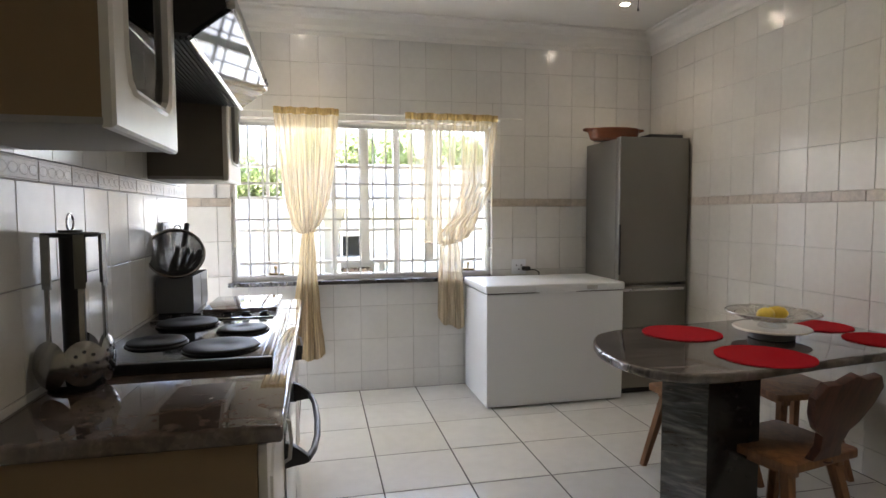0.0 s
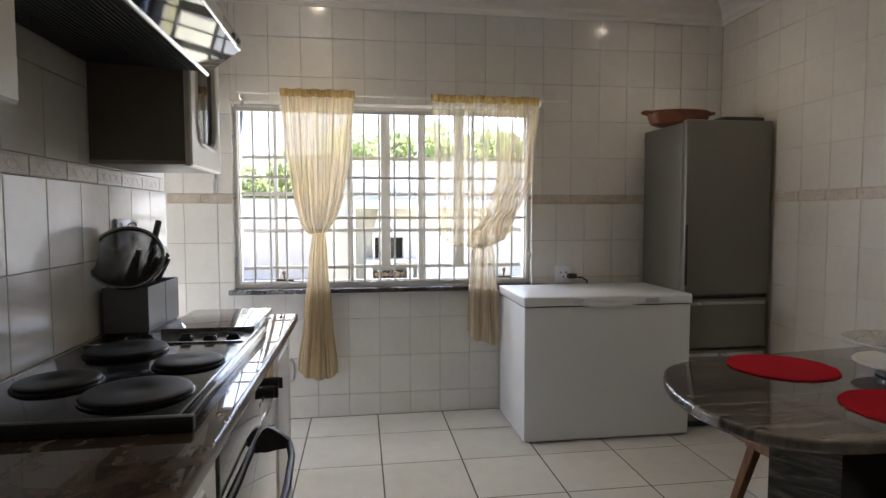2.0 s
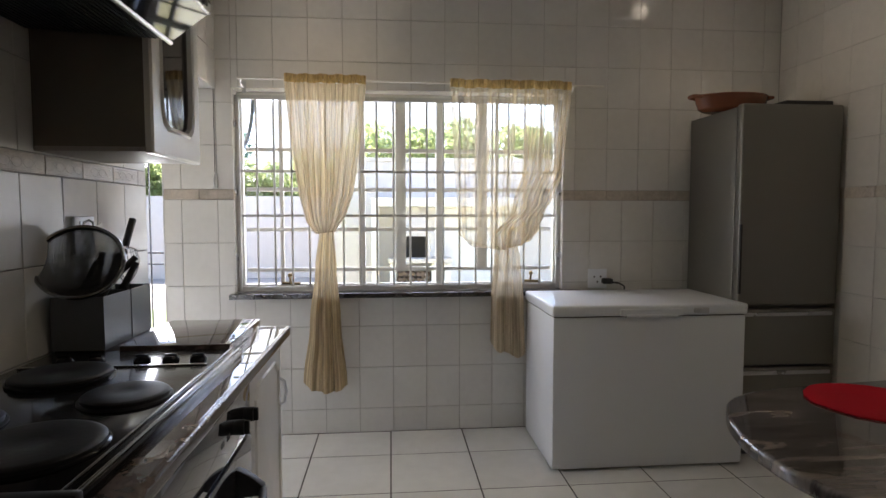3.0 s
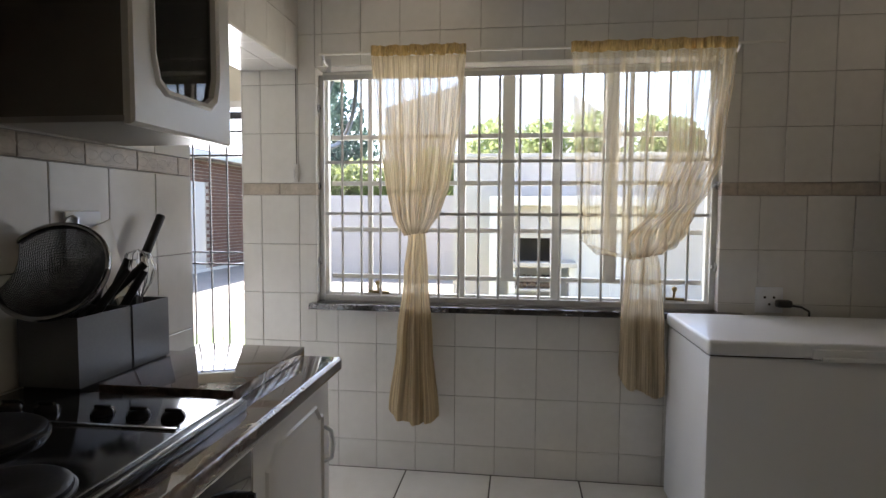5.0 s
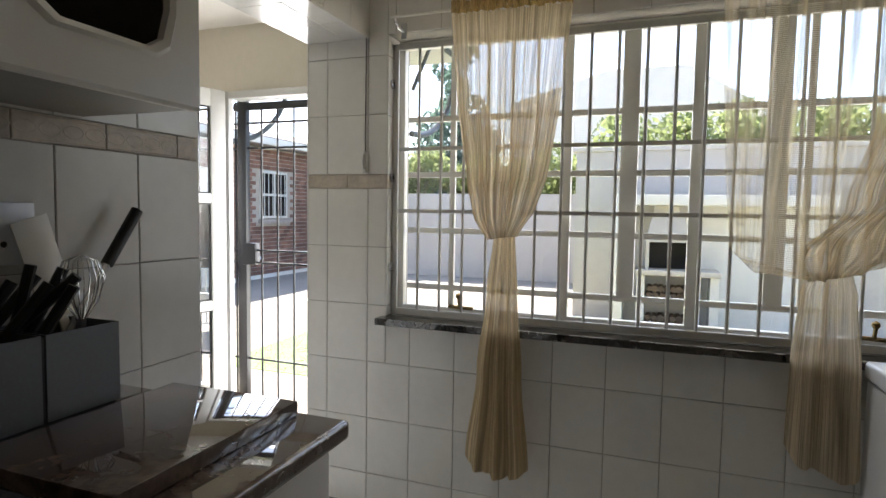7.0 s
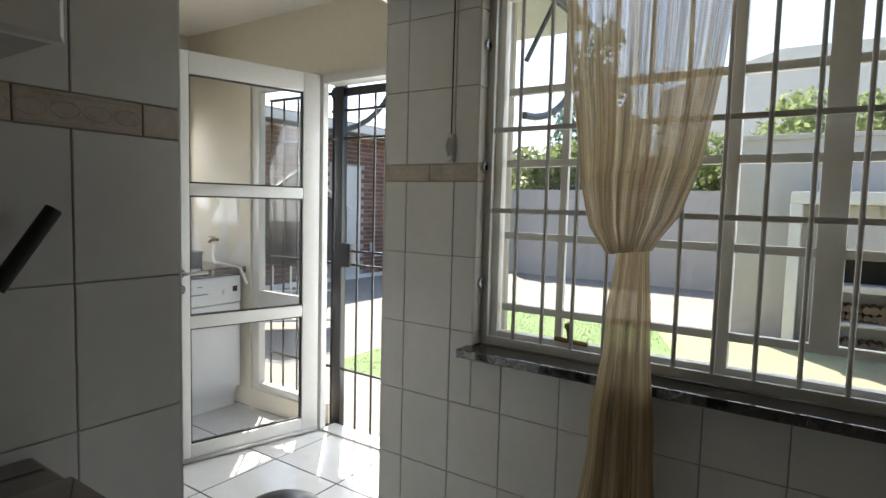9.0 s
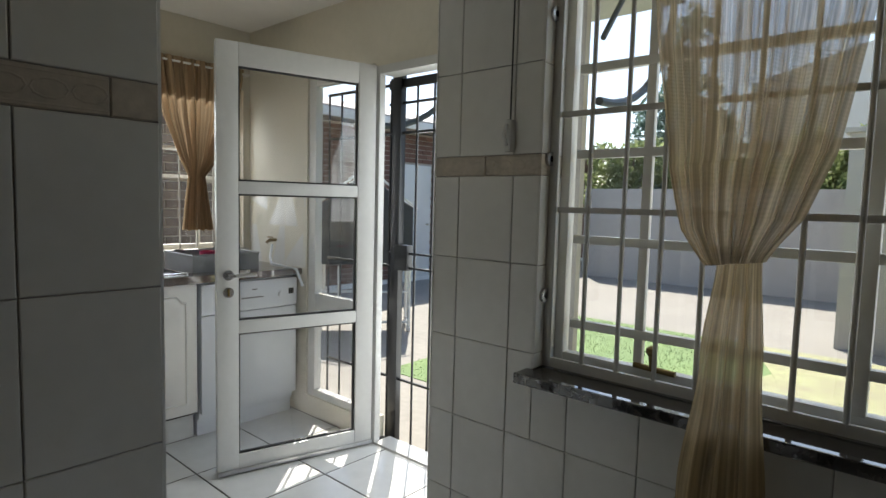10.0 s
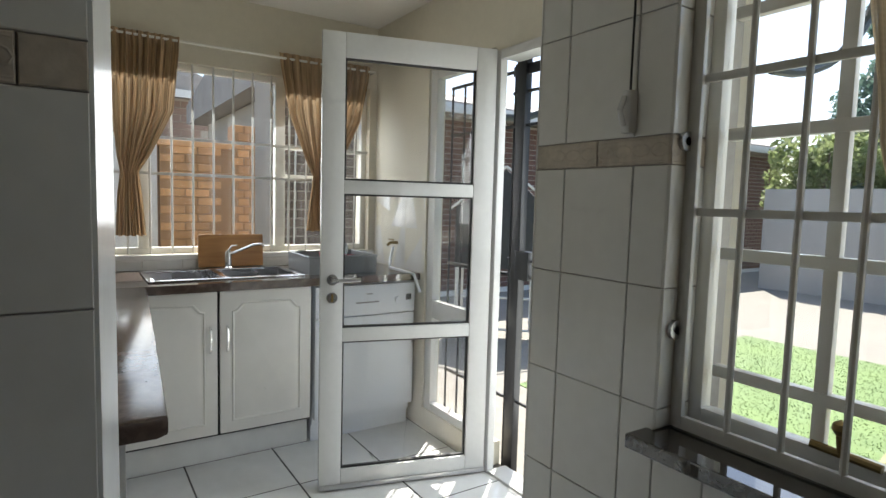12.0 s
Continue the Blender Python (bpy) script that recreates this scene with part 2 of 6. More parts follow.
SMOKED = glass_material("smoked_cabinet_glass", (0.10, 0.10, 0.11), 1.0)
VISOR = glass_material("hood_visor_glass", (0.35, 0.36, 0.37), 1.6)
CRYSTAL = glass_material("cut_glass", (0.93, 0.94, 0.94), 1.2)
SHEER = cloth_material("golden_sheer", (0.60, 0.50, 0.35), 0.20, 0.5, streak=46.0, fade=0.07)
SHEER_MID = cloth_material("gathered_sheer", (0.60, 0.49, 0.33), 0.72, 0.5, streak=24.0, fade=0.16)
SHEER_TAIL = cloth_material("golden_sheer_tail", (0.52, 0.41, 0.25), 0.05, 0.45, streak=14.0)
SHEER_THIN = cloth_material("thin_golden_sheer", (0.68, 0.59, 0.43), 0.84, 0.55, streak=20.0, fade=0.55)
SHEER_DENSE = cloth_material("golden_sheer_hem", (0.44, 0.31, 0.13), 0.08, 0.45, streak=60.0)
DRAPE = cloth_material("beige_drape", (0.40, 0.285, 0.175), 0.0, 0.25, weave=90.0, streak=26.0)


# ---- builders ----
def box(bm, x0, x1, y0, y1, z0, z1, bevel=0.0, seg=2):
    vs = [bm.verts.new((x, y, z)) for x in (x0, x1) for y in (y0, y1) for z in (z0, z1)]
    fs = [bm.faces.new([vs[i] for i in f]) for f in ((0, 1, 3, 2), (4, 6, 7, 5), (0, 4, 5, 1), (2, 3, 7, 6), (0, 2, 6, 4), (1, 5, 7, 3))]
    if bevel:
        es = {e for f in fs for e in f.edges}
        bmesh.ops.bevel(bm, geom=list(es), offset=bevel, segments=seg, profile=0.6, affect="EDGES", clamp_overlap=True)
    return bm


def tube(bm, points, r, n=8, r1=None, caps=True):
    """A round bar through the points."""
    pts = [Vector(p) for p in points]
    rings, up = [], None
    for i, p in enumerate(pts):
        d = (pts[min(i + 1, len(pts) - 1)] - pts[max(i - 1, 0)]).normalized()
        if up is None:
            up = d.orthogonal().normalized()
        up = (up - d * up.dot(d)).normalized()
        side = d.cross(up)
        rr = r if r1 is None else r + (r1 - r) * i / (len(pts) - 1)
        rings.append([bm.verts.new(p + (up * math.cos(a) + side * math.sin(a)) * rr) for a in (2 * math.pi * k / n for k in range(n))])
    for a, b in zip(rings, rings[1:]):
        for k in range(n):
            bm.faces.new((a[k], a[(k + 1) % n], b[(k + 1) % n], b[k]))
    if caps:
        bm.faces.new(rings[0][::-1])
        bm.faces.new(rings[-1])
    return bm


def lathe(bm, profile, centre, n=32, squash=1.0):
    """A turned shape from (radius, height) pairs round an upright axis."""
    rings = []
    for r, z in profile:
        if r < 1e-5:
            rings.append([bm.verts.new((centre[0], centre[1], centre[2] + z))])
        else:
            rings.append([bm.verts.new((centre[0] + r * math.cos(2 * math.pi * k / n), centre[1] + squash * r * math.sin(2 * math.pi * k / n), centre[2] + z)) for k in range(n)])
    for a, b in zip(rings, rings[1:]):
        for k in range(n):
            q = [a[k % len(a)], a[(k + 1) % n % len(a)], b[(k + 1) % n % len(b)], b[k % len(b)]]
            q = [v for i, v in enumerate(q) if v not in q[:i]]
            if len(q) > 2:
                bm.faces.new(q)
    return bm


def prism(bm, outline, low, high, axis="z", bevel=0.0, seg=2):
    """An outline of 2D points pushed from low to high along an axis."""
    def at(p, h):
        return {"z": (p[0], p[1], h), "y": (p[0], h, p[1]), "x": (h, p[0], p[1])}[axis]
    a = [bm.verts.new(at(p, low)) for p in outline]
    b = [bm.verts.new(at(p, high)) for p in outline]
    k = len(outline)
    fs = [bm.faces.new(a[::-1]), bm.faces.new(b)]
    caps = [e for f in fs for e in f.edges]
    for i in range(k):
        bm.faces.new((a[i], a[(i + 1) % k], b[(i + 1) % k], b[i]))
    bmesh.ops.recalc_face_normals(bm, faces=bm.faces[:])
    if bevel:
        bmesh.ops.bevel(bm, geom=caps, offset=bevel, segments=seg, profile=0.6, affect="EDGES", clamp_overlap=True)
    return bm


def mesh_of(bm, name, mat, smooth=True):
    bmesh.ops.recalc_face_normals(bm, faces=bm.faces[:])
    me = bpy.data.meshes.new(name)
    bm.to_mesh(me)
    bm.free()
    me.materials.append(mat)
    if smooth:
        me.shade_smooth()
        me.set_sharp_from_angle(angle=radians(38))
    return me


def whole(name, bm, mat, label, category, group="", kind="", smooth=True):
    return tagged(new(name, mesh_of(bm, name, mat, smooth)), label, category, group, kind)


def thing(name, at, label, category, group=""):
    ob = new(name)
    ob.location, ob.empty_display_size = at, 0.05
    bpy.context.view_layer.update()
    return tagged(ob, label, category, group)


def part(name, bm, mat, parent, label="", smooth=True):
    ob = new(name, mesh_of(bm, name, mat, smooth))
    ob.parent = parent
    if parent.type == "EMPTY":
        ob.matrix_parent_inverse = Matrix.Translation(-parent.location)
    return tagged(ob, label)


def B():
    return bmesh.new()


def bx(x0, x1, y0, y1, z0, z1, bevel=0.0, seg=2):
    return box(bmesh.new(), x0, x1, y0, y1, z0, z1, bevel, seg)


def tub(x0, x1, y0, y1, z0, z1, w):
    """An open box with walls w thick, in one skin."""
    bm = B()
    rings = [[bm.verts.new(p) for p in ((x0 + i, y0 + i, z), (x1 - i, y0 + i, z), (x1 - i, y1 - i, z), (x0 + i, y1 - i, z))] for i, z in ((0, z0), (0, z1), (w, z1), (w, z0 + w))]
    for a, b in zip(rings, rings[1:]):
        for k in range(4):
            bm.faces.new((a[k], a[(k + 1) % 4], b[(k + 1) % 4], b[k]))
    bm.faces.new(rings[0][::-1])
    bm.faces.new(rings[3])
    return bm


def structure(name, bm, mat, label="", category=""):
    return whole(name, bm, mat, label, category, kind="structure", smooth=False)


# ---- the shell: kitchen, passage and scullery ----
LW, EW, NW, SW = -0.555, 2.87, 4.40, -1.30     # kitchen wall faces
CEILING, CORNICE = 2.80, 2.65
PW = -0.86                                     # scullery side of the dividing wall
SX, SN, SS = -3.18, 5.08, 2.55                 # scullery west, north and south faces
SCEIL = 2.42
WX0, WX1, WZ0, WZ1 = -0.47, 1.495, 0.862, 2.05  # kitchen window opening
DX0, DX1, DZ = -1.93, -0.98, 2.03              # back door opening
GX0 = -2.525                                   # fixed glazed light beside the door
VY0, VY1, VZ0, VZ1 = 3.44, 5.03, 0.99, 2.035  # scullery window opening

bm = bx(-0.86, WX0, NW + 0.006, 4.63, 0, 2.95)
box(bm, WX1, EW + 0.2, NW + 0.006, 4.63, 0, 2.95)
box(bm, WX0, WX1, NW + 0.006, 4.63, 0, WZ0 - 0.032)
box(bm, WX0, WX1, NW + 0.006, 4.63, WZ1, 2.95)
wall_north = structure("wall_north", bm, GROUT, "white tiled kitchen wall with a wide window", "wall")
wall_east = structure("wall_east", bx(EW + 0.006, EW + 0.2, SW - 0.2, NW + 0.006, 0, 2.95), GROUT_E, "white tiled kitchen side wall", "wall")
bm = bx(PW, LW - 0.006, SW - 0.2, 3.418, 0, 2.95)
box(bm, PW, LW - 0.006, 3.418, NW + 0.006, 2.04 + 0.006, 2.95)
wall_west = structure("wall_west", bm, GROUT, "white tiled wall with an opening to the scullery", "wall")
wall_south = structure("wall_south", bx(PW, EW + 0.2, SW - 0.2, SW, 0, 2.95), PAINT, "cream painted wall", "wall")
ceiling = structure("ceiling", bx(LW - 0.01, EW + 0.01, SW, NW + 0.01, CEILING, 2.94), CEIL, "white plaster ceiling", "ceiling")

bm = bx(PW - 0.0, -0.75, 4.63, 5.19, 0, 2.7)
box(bm, SX - 0.2, GX0, SN, 5.19, 0, 2.7)
box(bm, GX0, DX0, SN, 5.19, 0, 0.12)
box(bm, GX0, DX0, SN, 5.19, DZ + 0.02, 2.7)
box(bm, DX1, PW, SN, 5.19, 0, 2.7)
box(bm, DX0, DX1, SN, 5.19, DZ, 2.7)
wall_scullery_north = structure("wall_scullery_north", bm, PAINT, "cream painted wall with the back door opening", "wall")
bm = bx(SX - 0.2, SX, SS - 0.2, VY0, 0, 2.7)
box(bm, SX - 0.2, SX, VY1, SN, 0, 2.7)
box(bm, SX - 0.2, SX, VY0, VY1, 0, VZ0)
box(bm, SX - 0.2, SX, VY0, VY1, VZ1, 2.7)
wall_scullery_west = structure("wall_scullery_west", bm, PAINT, "cream painted wall with a window over the sink", "wall")
wall_scullery_south = structure("wall_scullery_south", bx(SX, PW, SS - 0.2, SS, 0, 2.7), PAINT, "cream painted scullery wall", "wall")
ceiling_scullery = structure("ceiling_scullery", bx(SX - 0.2, PW, SS - 0.2, 5.19, SCEIL, 2.7), CEIL, "white scullery ceiling", "ceiling")
# the unseen overhang past y 5.3 is added to keep sun off the kitchen
structure("roof_slab", box(bx(SX - 0.35, EW + 0.5, SW - 0.4, 5.3, 2.95, 3.05), -1.05, EW + 0.5, 5.3, 6.6, 2.95, 3.05), PAINT, "roof over the house with an added sun-blocking overhang", "roof")
floor = structure("floor", bx(SX - 0.1, EW + 0.1, SW - 0.1, 5.19, -0.12, -0.0015), FLOOR_GROUT, "cream ceramic tiled floor with dark joints", "floor")

# plaster cornice: a stepped cove round the kitchen
prof = [(0, 0), (0.012, 0), (0.02, 0.02), (0.035, 0.03), (0.045, 0.06), (0.075, 0.1), (0.12, 0.118), (0.135, 0.135), (0.16, 0.138), (0.165, 0.15), (0, 0.15)]
bm = B()
prism(bm, [(NW + 0.004 - a, CORNICE + b) for a, b in prof], LW, EW, "x")
structure("trim_cornice_north", bm, CEIL, "moulded white plaster cornice", "cornice")
bm = B()
prism(bm, [(EW + 0.004 - a, CORNICE + b) for a, b in prof], SW, NW, "y")
structure("trim_cornice_east", bm, CEIL, "moulded white plaster cornice", "cornice")
bm = B()
prism(bm, [(LW - 0.004 + a, CORNICE + b) for a, b in prof], SW, NW, "y")
structure("trim_cornice_west", bm, CEIL, "moulded white plaster cornice", "cornice")
jamb = structure("trim_passage_jamb", prism(B(), [(LW - 0.002, 3.417), (LW - 0.002, 3.422), (PW - 0.004, 3.456), (PW - 0.004, 3.417)], 0, 2.04, "z"), TRIM, "white gloss passage jamb", "door frame")

# ---- kitchen window: sill, steel frame with three lights, burglar bars ----
sill = structure("window_sill", bx(-0.49, 1.60, 4.335, 4.50, WZ0 - 0.032, WZ0 - 0.002, 0.004), GRANITE_SILL, "polished black granite window sill", "window sill")
window = tagged(new("window_1"), "white steel window with small panes above a granite sill", "window", kind="structure")
window.location = (0.5, 4.53, WZ0)
bpy.context.view_layer.update()
FY0, FY1 = 4.515, 4.55
bm = bx(WX0, WX0 + 0.03, FY0, FY1, WZ0, WZ1, 0.003)
box(bm, WX1 - 0.03, WX1, FY0, FY1, WZ0, WZ1, 0.003)
box(bm, WX0 + 0.03, WX1 - 0.03, FY0, FY1, WZ0, WZ0 + 0.035, 0.003)
box(bm, WX0 + 0.03, WX1 - 0.03, FY0, FY1, WZ1 - 0.035, WZ1, 0.003)
part("window_frame", bm, FRAME, window)
MULL = (0.265, 0.742)
for x in MULL:
    part("mullion", bx(x - 0.02, x + 0.02, FY0 - 0.004, FY1 + 0.004, WZ0 + 0.03, WZ1 - 0.03, 0.003), FRAME, window)
for x in (0.503, 1.012):
    part("mullion", bx(x - 0.032, x + 0.032, FY0 + 0.006, FY1 + 0.05, 0.985, WZ1 - 0.03, 0.004), FRAME, window)
edges = [WX0 + 0.03, *MULL, WX1 - 0.03]
for i, (a, b) in enumerate(zip(edges, edges[1:])):
    for z in (0.983, 1.23, 1.473, 1.712):
        part("glazing_bar", bx(a + 0.015, b - 0.015, 4.522, 4.545, z - 0.012, z + 0.012, 0.002), FRAME, window)
    mid = -0.218 if i == 0 else (a + b) / 2
    if i != 1:
        part("glazing_bar", bx(mid - 0.012, mid + 0.012, 4.524, 4.543, WZ0 + 0.03, WZ1 - 0.03, 0.002), FRAME, window)
    pane = part("pane", bx(a, b, 4.532, 4.536, WZ0 + 0.02, WZ1 - 0.02), GLASS, window)
    pane.visible_shadow = False
for x in (-0.17, 1.32):
    latch = B()
    tube(latch, [(x - 0.05, 4.508, 0.905), (x + 0.06, 4.508, 0.9)], 0.008)
    tube(latch, [(x, 4.508, 0.9), (x, 4.495, 0.94)], 0.007)
    lathe(latch, [(0, 0.028), (0.012, 0.02), (0.014, 0.01), (0.007, 0)], (x, 4.495, 0.94), 12)
    part("stay", latch, BRASS, window, "tarnished brass window stay")

bars = thing("burglar_bars", (0.5, 4.45, WZ0), "white painted steel burglar bars inside the kitchen window", "burglar bars")
BY = 4.452
bm = bx(WX0 + 0.004, WX0 + 0.03, BY - 0.006, BY + 0.006, WZ0 + 0.002, WZ1 - 0.03, 0.002)
box(bm, WX1 - 0.03, WX1 - 0.004, BY - 0.006, BY + 0.006, WZ0 + 0.002, WZ1 - 0.03, 0.002)
box(bm, WX0 + 0.03, WX1 - 0.03, BY - 0.006, BY + 0.006, WZ0 + 0.002, WZ0 + 0.03, 0.002)
box(bm, WX0 + 0.03, WX1 - 0.03, BY - 0.006, BY + 0.006, WZ1 - 0.056, WZ1 - 0.03, 0.002)
part("bar_frame", bm, BAR, bars)
x = WX0 + 0.125
while x < WX1 - 0.06:
    part("bar", tube(B(), [(x, BY, WZ0 + 0.02), (x, BY, WZ1 - 0.04)], 0.0065), BAR, bars)
    x += 0.1005
for z in (1.578, 1.314):
    part("cross_bar", bx(WX0 + 0.01, WX1 - 0.01, BY + 0.004, BY + 0.012, z - 0.008, z + 0.008, 0.001), BAR, bars)
for x in (WX0 + 0.002, WX1 - 0.014):
    for z in (1.07, 1.455, 1.85):
        bolt = B()
        tube(bolt, [(x, 4.438, z), (x + 0.012, 4.438, z)], 0.02, 16)
        tube(bolt, [(x + (0.012 if x < 0 else -0.012), 4.438, z), (x + 0.006, 4.438, z)], 0.009, 10)
        part("fixing_bolt", bolt, STEEL, bars, "round steel fixing")


# ---- sheer curtains ----
def curtain(name, rows, y, folds, mat, label, depth=0.03, seed=1, along="x", hem=None, nu=140, nv=90):
    """A gathered curtain. rows: height, one edge, other edge, pleat depth; folds: how many."""
    rnd = random.Random(seed)
    ph = [rnd.uniform(0, 6.28) for _ in range(6)]
    ob = tagged(new(name), label, "curtain")
    ob.location = (0, 0, 0)

    def strip(v0, v1, n):
        bm = B()
        uvl = bm.loops.layers.uv.new("uv")
        grid = []
        for j in range(n + 1):
            s = v0 + (v1 - v0) * j / n
            k = next(i for i in range(len(rows) - 1) if s <= rows[i + 1][0] + 1e-9)
            a, b = rows[k], rows[k + 1]
            f = (s - a[0]) / (b[0] - a[0])
            f = f * f * (3 - 2 * f) if len(a) < 6 else f
            z, e0, e1, d = (a[i] + (b[i] - a[i]) * f for i in (1, 2, 3, 4))
            row = []
            for i in range(nu + 1):
                u = i / nu
                w = u + 0.012 * math.sin(9 * u + ph[0]) + 0.01 * math.sin(17 * u + ph[1])
                fold = math.sin(2 * math.pi * folds * w + ph[2] + 0.6 * math.sin(2.5 * s + ph[3])) + 0.35 * math.sin(2 * math.pi * folds * 2.3 * w + ph[4])
                across = e0 + (e1 - e0) * (u + 0.006 * math.sin(40 * u + ph[5]))
                off = d * (fold * 0.7)
                sag = 0.004 * math.sin(3.1 * u * folds + ph[1]) * (d / 0.03) * (1 if s > 0.9 else 0)
                row.append((bm.verts.new((across, y + off, z + sag) if along == "x" else (y + off, across, z + sag)), u, s))
            grid.append(row)
        for r0, r1 in zip(grid, grid[1:]):
            for p in range(nu):
                q = (r0[p], r0[p + 1], r1[p + 1], r1[p])
                fc = bm.faces.new([v[0] for v in q])
                for lp, v in zip(fc.loops, q):
                    lp[uvl].uv = (v[1], v[2])
        return bm
    if hem:
        part("heading", strip(0, hem, 10), mat, ob)
        part("cloth", strip(hem, 1, nv), mat, ob)
    else:
        part("cloth", strip(0, 1, nv), mat, ob)
    return ob


CY = 4.285


def ease(s, keys):
    """Smooth value at s from keys of (s, value)."""
    for (a, p), (b, q) in zip(keys, keys[1:]):
        if s <= b:
            f = max(0.0, (s - a) / (b - a))
            return p + (q - p) * f * f * (3 - 2 * f)
    return keys[-1][1]


def drape(name, place, mat, parent, nu=120, nv=60, label=""):
    """A sheet of cloth: place(u, s) gives its point."""
    bm = B()
    uvl = bm.loops.layers.uv.new("uv")
    grid = [[(bm.verts.new(place(i / nu, j / nv)), i / nu, j / nv) for i in range(nu + 1)] for j in range(nv + 1)]
    for r0, r1 in zip(grid, grid[1:]):
        for p in range(nu):
            q = (r0[p], r0[p + 1], r1[p + 1], r1[p])
            fc = bm.faces.new([v[0] for v in q])
            for lp, v in zip(fc.loops, q):
                lp[uvl].uv = (v[1], v[2])
    return part(name, bm, mat, parent, label)


def ripple(u, n, ph, s=0.0):
    w = u + 0.014 * math.sin(9 * u + ph) + 0.01 * math.sin(17 * u + 2 * ph)
    return 0.7 * math.sin(2 * math.pi * n * w + ph + 0.5 * math.sin(2.5 * s + ph)) + 0.25 * math.sin(2 * math.pi * n * 2.3 * w + 3 * ph)


# gathered curtain: billows over its own tie, the tail hangs below
curtain_l = tagged(new("sheer_curtain"), "golden sheer curtain gathered into a knot, at the kitchen window", "curtain")
z_l = [(0, 2.06), (0.5, 1.68), (0.8, 1.42), (0.9, 1.29), (0.96, 1.215), (1, 1.225)]
a_l = [(0, -0.15), (0.5, -0.115), (0.8, -0.075), (0.9, -0.04), (0.96, 0.015), (1, 0.03)]
b_l = [(0, 0.305), (0.5, 0.265), (0.8, 0.225), (0.9, 0.18), (0.96, 0.125), (1, 0.115)]
y_l = [(0, 0), (0.6, 0.0), (0.88, -0.045), (0.95, -0.045), (1, 0.012)]
d_l = [(0, 0.014), (0.5, 0.022), (0.85, 0.026), (1, 0.012)]


def left_cloth(u, s):
    x = ease(s, a_l) + (ease(s, b_l) - ease(s, a_l)) * u
    return (x, CY + ease(s, y_l) * (1 - (2 * u - 1) ** 4) + ease(s, d_l) * ripple(u, 9, 1.3, s), ease(s, z_l) + 0.03 * (u - 0.35) * ease(s, [(0, 0), (0.6, 0), (0.93, 1), (1, 0)]))


def left_tail(u, s):
    a, b = ease(s, [(0, 0.03), (0.25, 0.005), (0.6, -0.03), (1, -0.072)]), ease(s, [(0, 0.115), (0.25, 0.128), (0.6, 0.15), (1, 0.182)])
    return (a + (b - a) * u, CY + 0.012 + ease(s, [(0, 0.01), (0.4, 0.02), (1, 0.03)]) * ripple(u, 3.2, 0.4, s), 1.235 - (0.955 - 0.05 * abs(2 * u - 1.1) ** 2) * s)


def heading_at(x0, x1, z, n, ph):
    return lambda u, s: (x0 + (x1 - x0) * u, CY + 0.013 * ripple(u, n, ph) * (0.6 + 0.4 * s), z + 0.05 * (1 - s) + 0.003 * math.sin(31 * u))


drape("heading", heading_at(-0.15, 0.305, 2.06, 13, 1.3), SHEER_DENSE, curtain_l, nv=6)
drape("cloth", left_cloth, SHEER, curtain_l, nv=90)
drape("tail", left_tail, SHEER_TAIL, curtain_l, label="hanging tail of the curtain")

# looped curtain: thin sheet with its fullness drawn to one side
curtain_r = tagged(new("sheer_curtain"), "thin golden sheer curtain looped up and knotted, at the kitchen window", "curtain")
bx_r = [(0, 0.835), (0.2, 0.90), (0.5, 1.10), (0.75, 1.25), (1, 1.335)]
bz_r = [(0, 1.20), (0.2, 1.135), (0.5, 1.115), (0.75, 1.165), (1, 1.33)]


def right_cloth(u, s):
    f = min(1, s / 0.93)
    g = max(0, (s - 0.93) / 0.07)
    top = 0.79 + 0.71 * u
    x = top + (ease(u, bx_r) - top) * f ** 1.3
    z = 2.05 + (ease(u, bz_r) - 2.05) * f
    x, z = x + (1.02 + 0.2 * u - x) * g, z + (1.135 - z) * g
    bulge = -0.05 * ease(f, [(0, 0), (0.7, 0), (1, 1)]) * (1 - g) + 0.02 * g
    return (x, CY + bulge + (0.012 + 0.012 * f) * ripple(u, 7, 2.1, s), z)


def right_gather(u, s):
    a, b = ease(s, [(0, 1.22), (0.45, 1.21), (0.75, 1.14), (0.93, 1.02), (1, 1.06)]), ease(s, [(0, 1.50), (0.45, 1.45), (0.75, 1.385), (0.93, 1.31), (1, 1.20)])
    return (a + (b - a) * u, CY - 0.03 + ease(s, [(0, 0.02), (0.7, -0.035), (1, 0.0)]) + 0.011 * ripple(u, 6, 0.9, s), 2.05 - 0.94 * s + 0.10 * u * ease(s, [(0, 0), (0.5, 0), (0.85, 1), (1, 0.3)]))


def right_tail(u, s):
    a, b = ease(s, [(0, 1.07), (0.12, 1.05), (0.5, 1.035), (1, 1.03)]), ease(s, [(0, 1.19), (0.12, 1.205), (0.5, 1.225), (1, 1.235)])
    return (a + (b - a) * u, CY + 0.012 + 0.022 * ripple(u, 2.6, 1.9, s), 1.14 - (0.57 + 0.1 * math.sin(2.4 * u) + 0.02 * math.sin(9 * u)) * s)


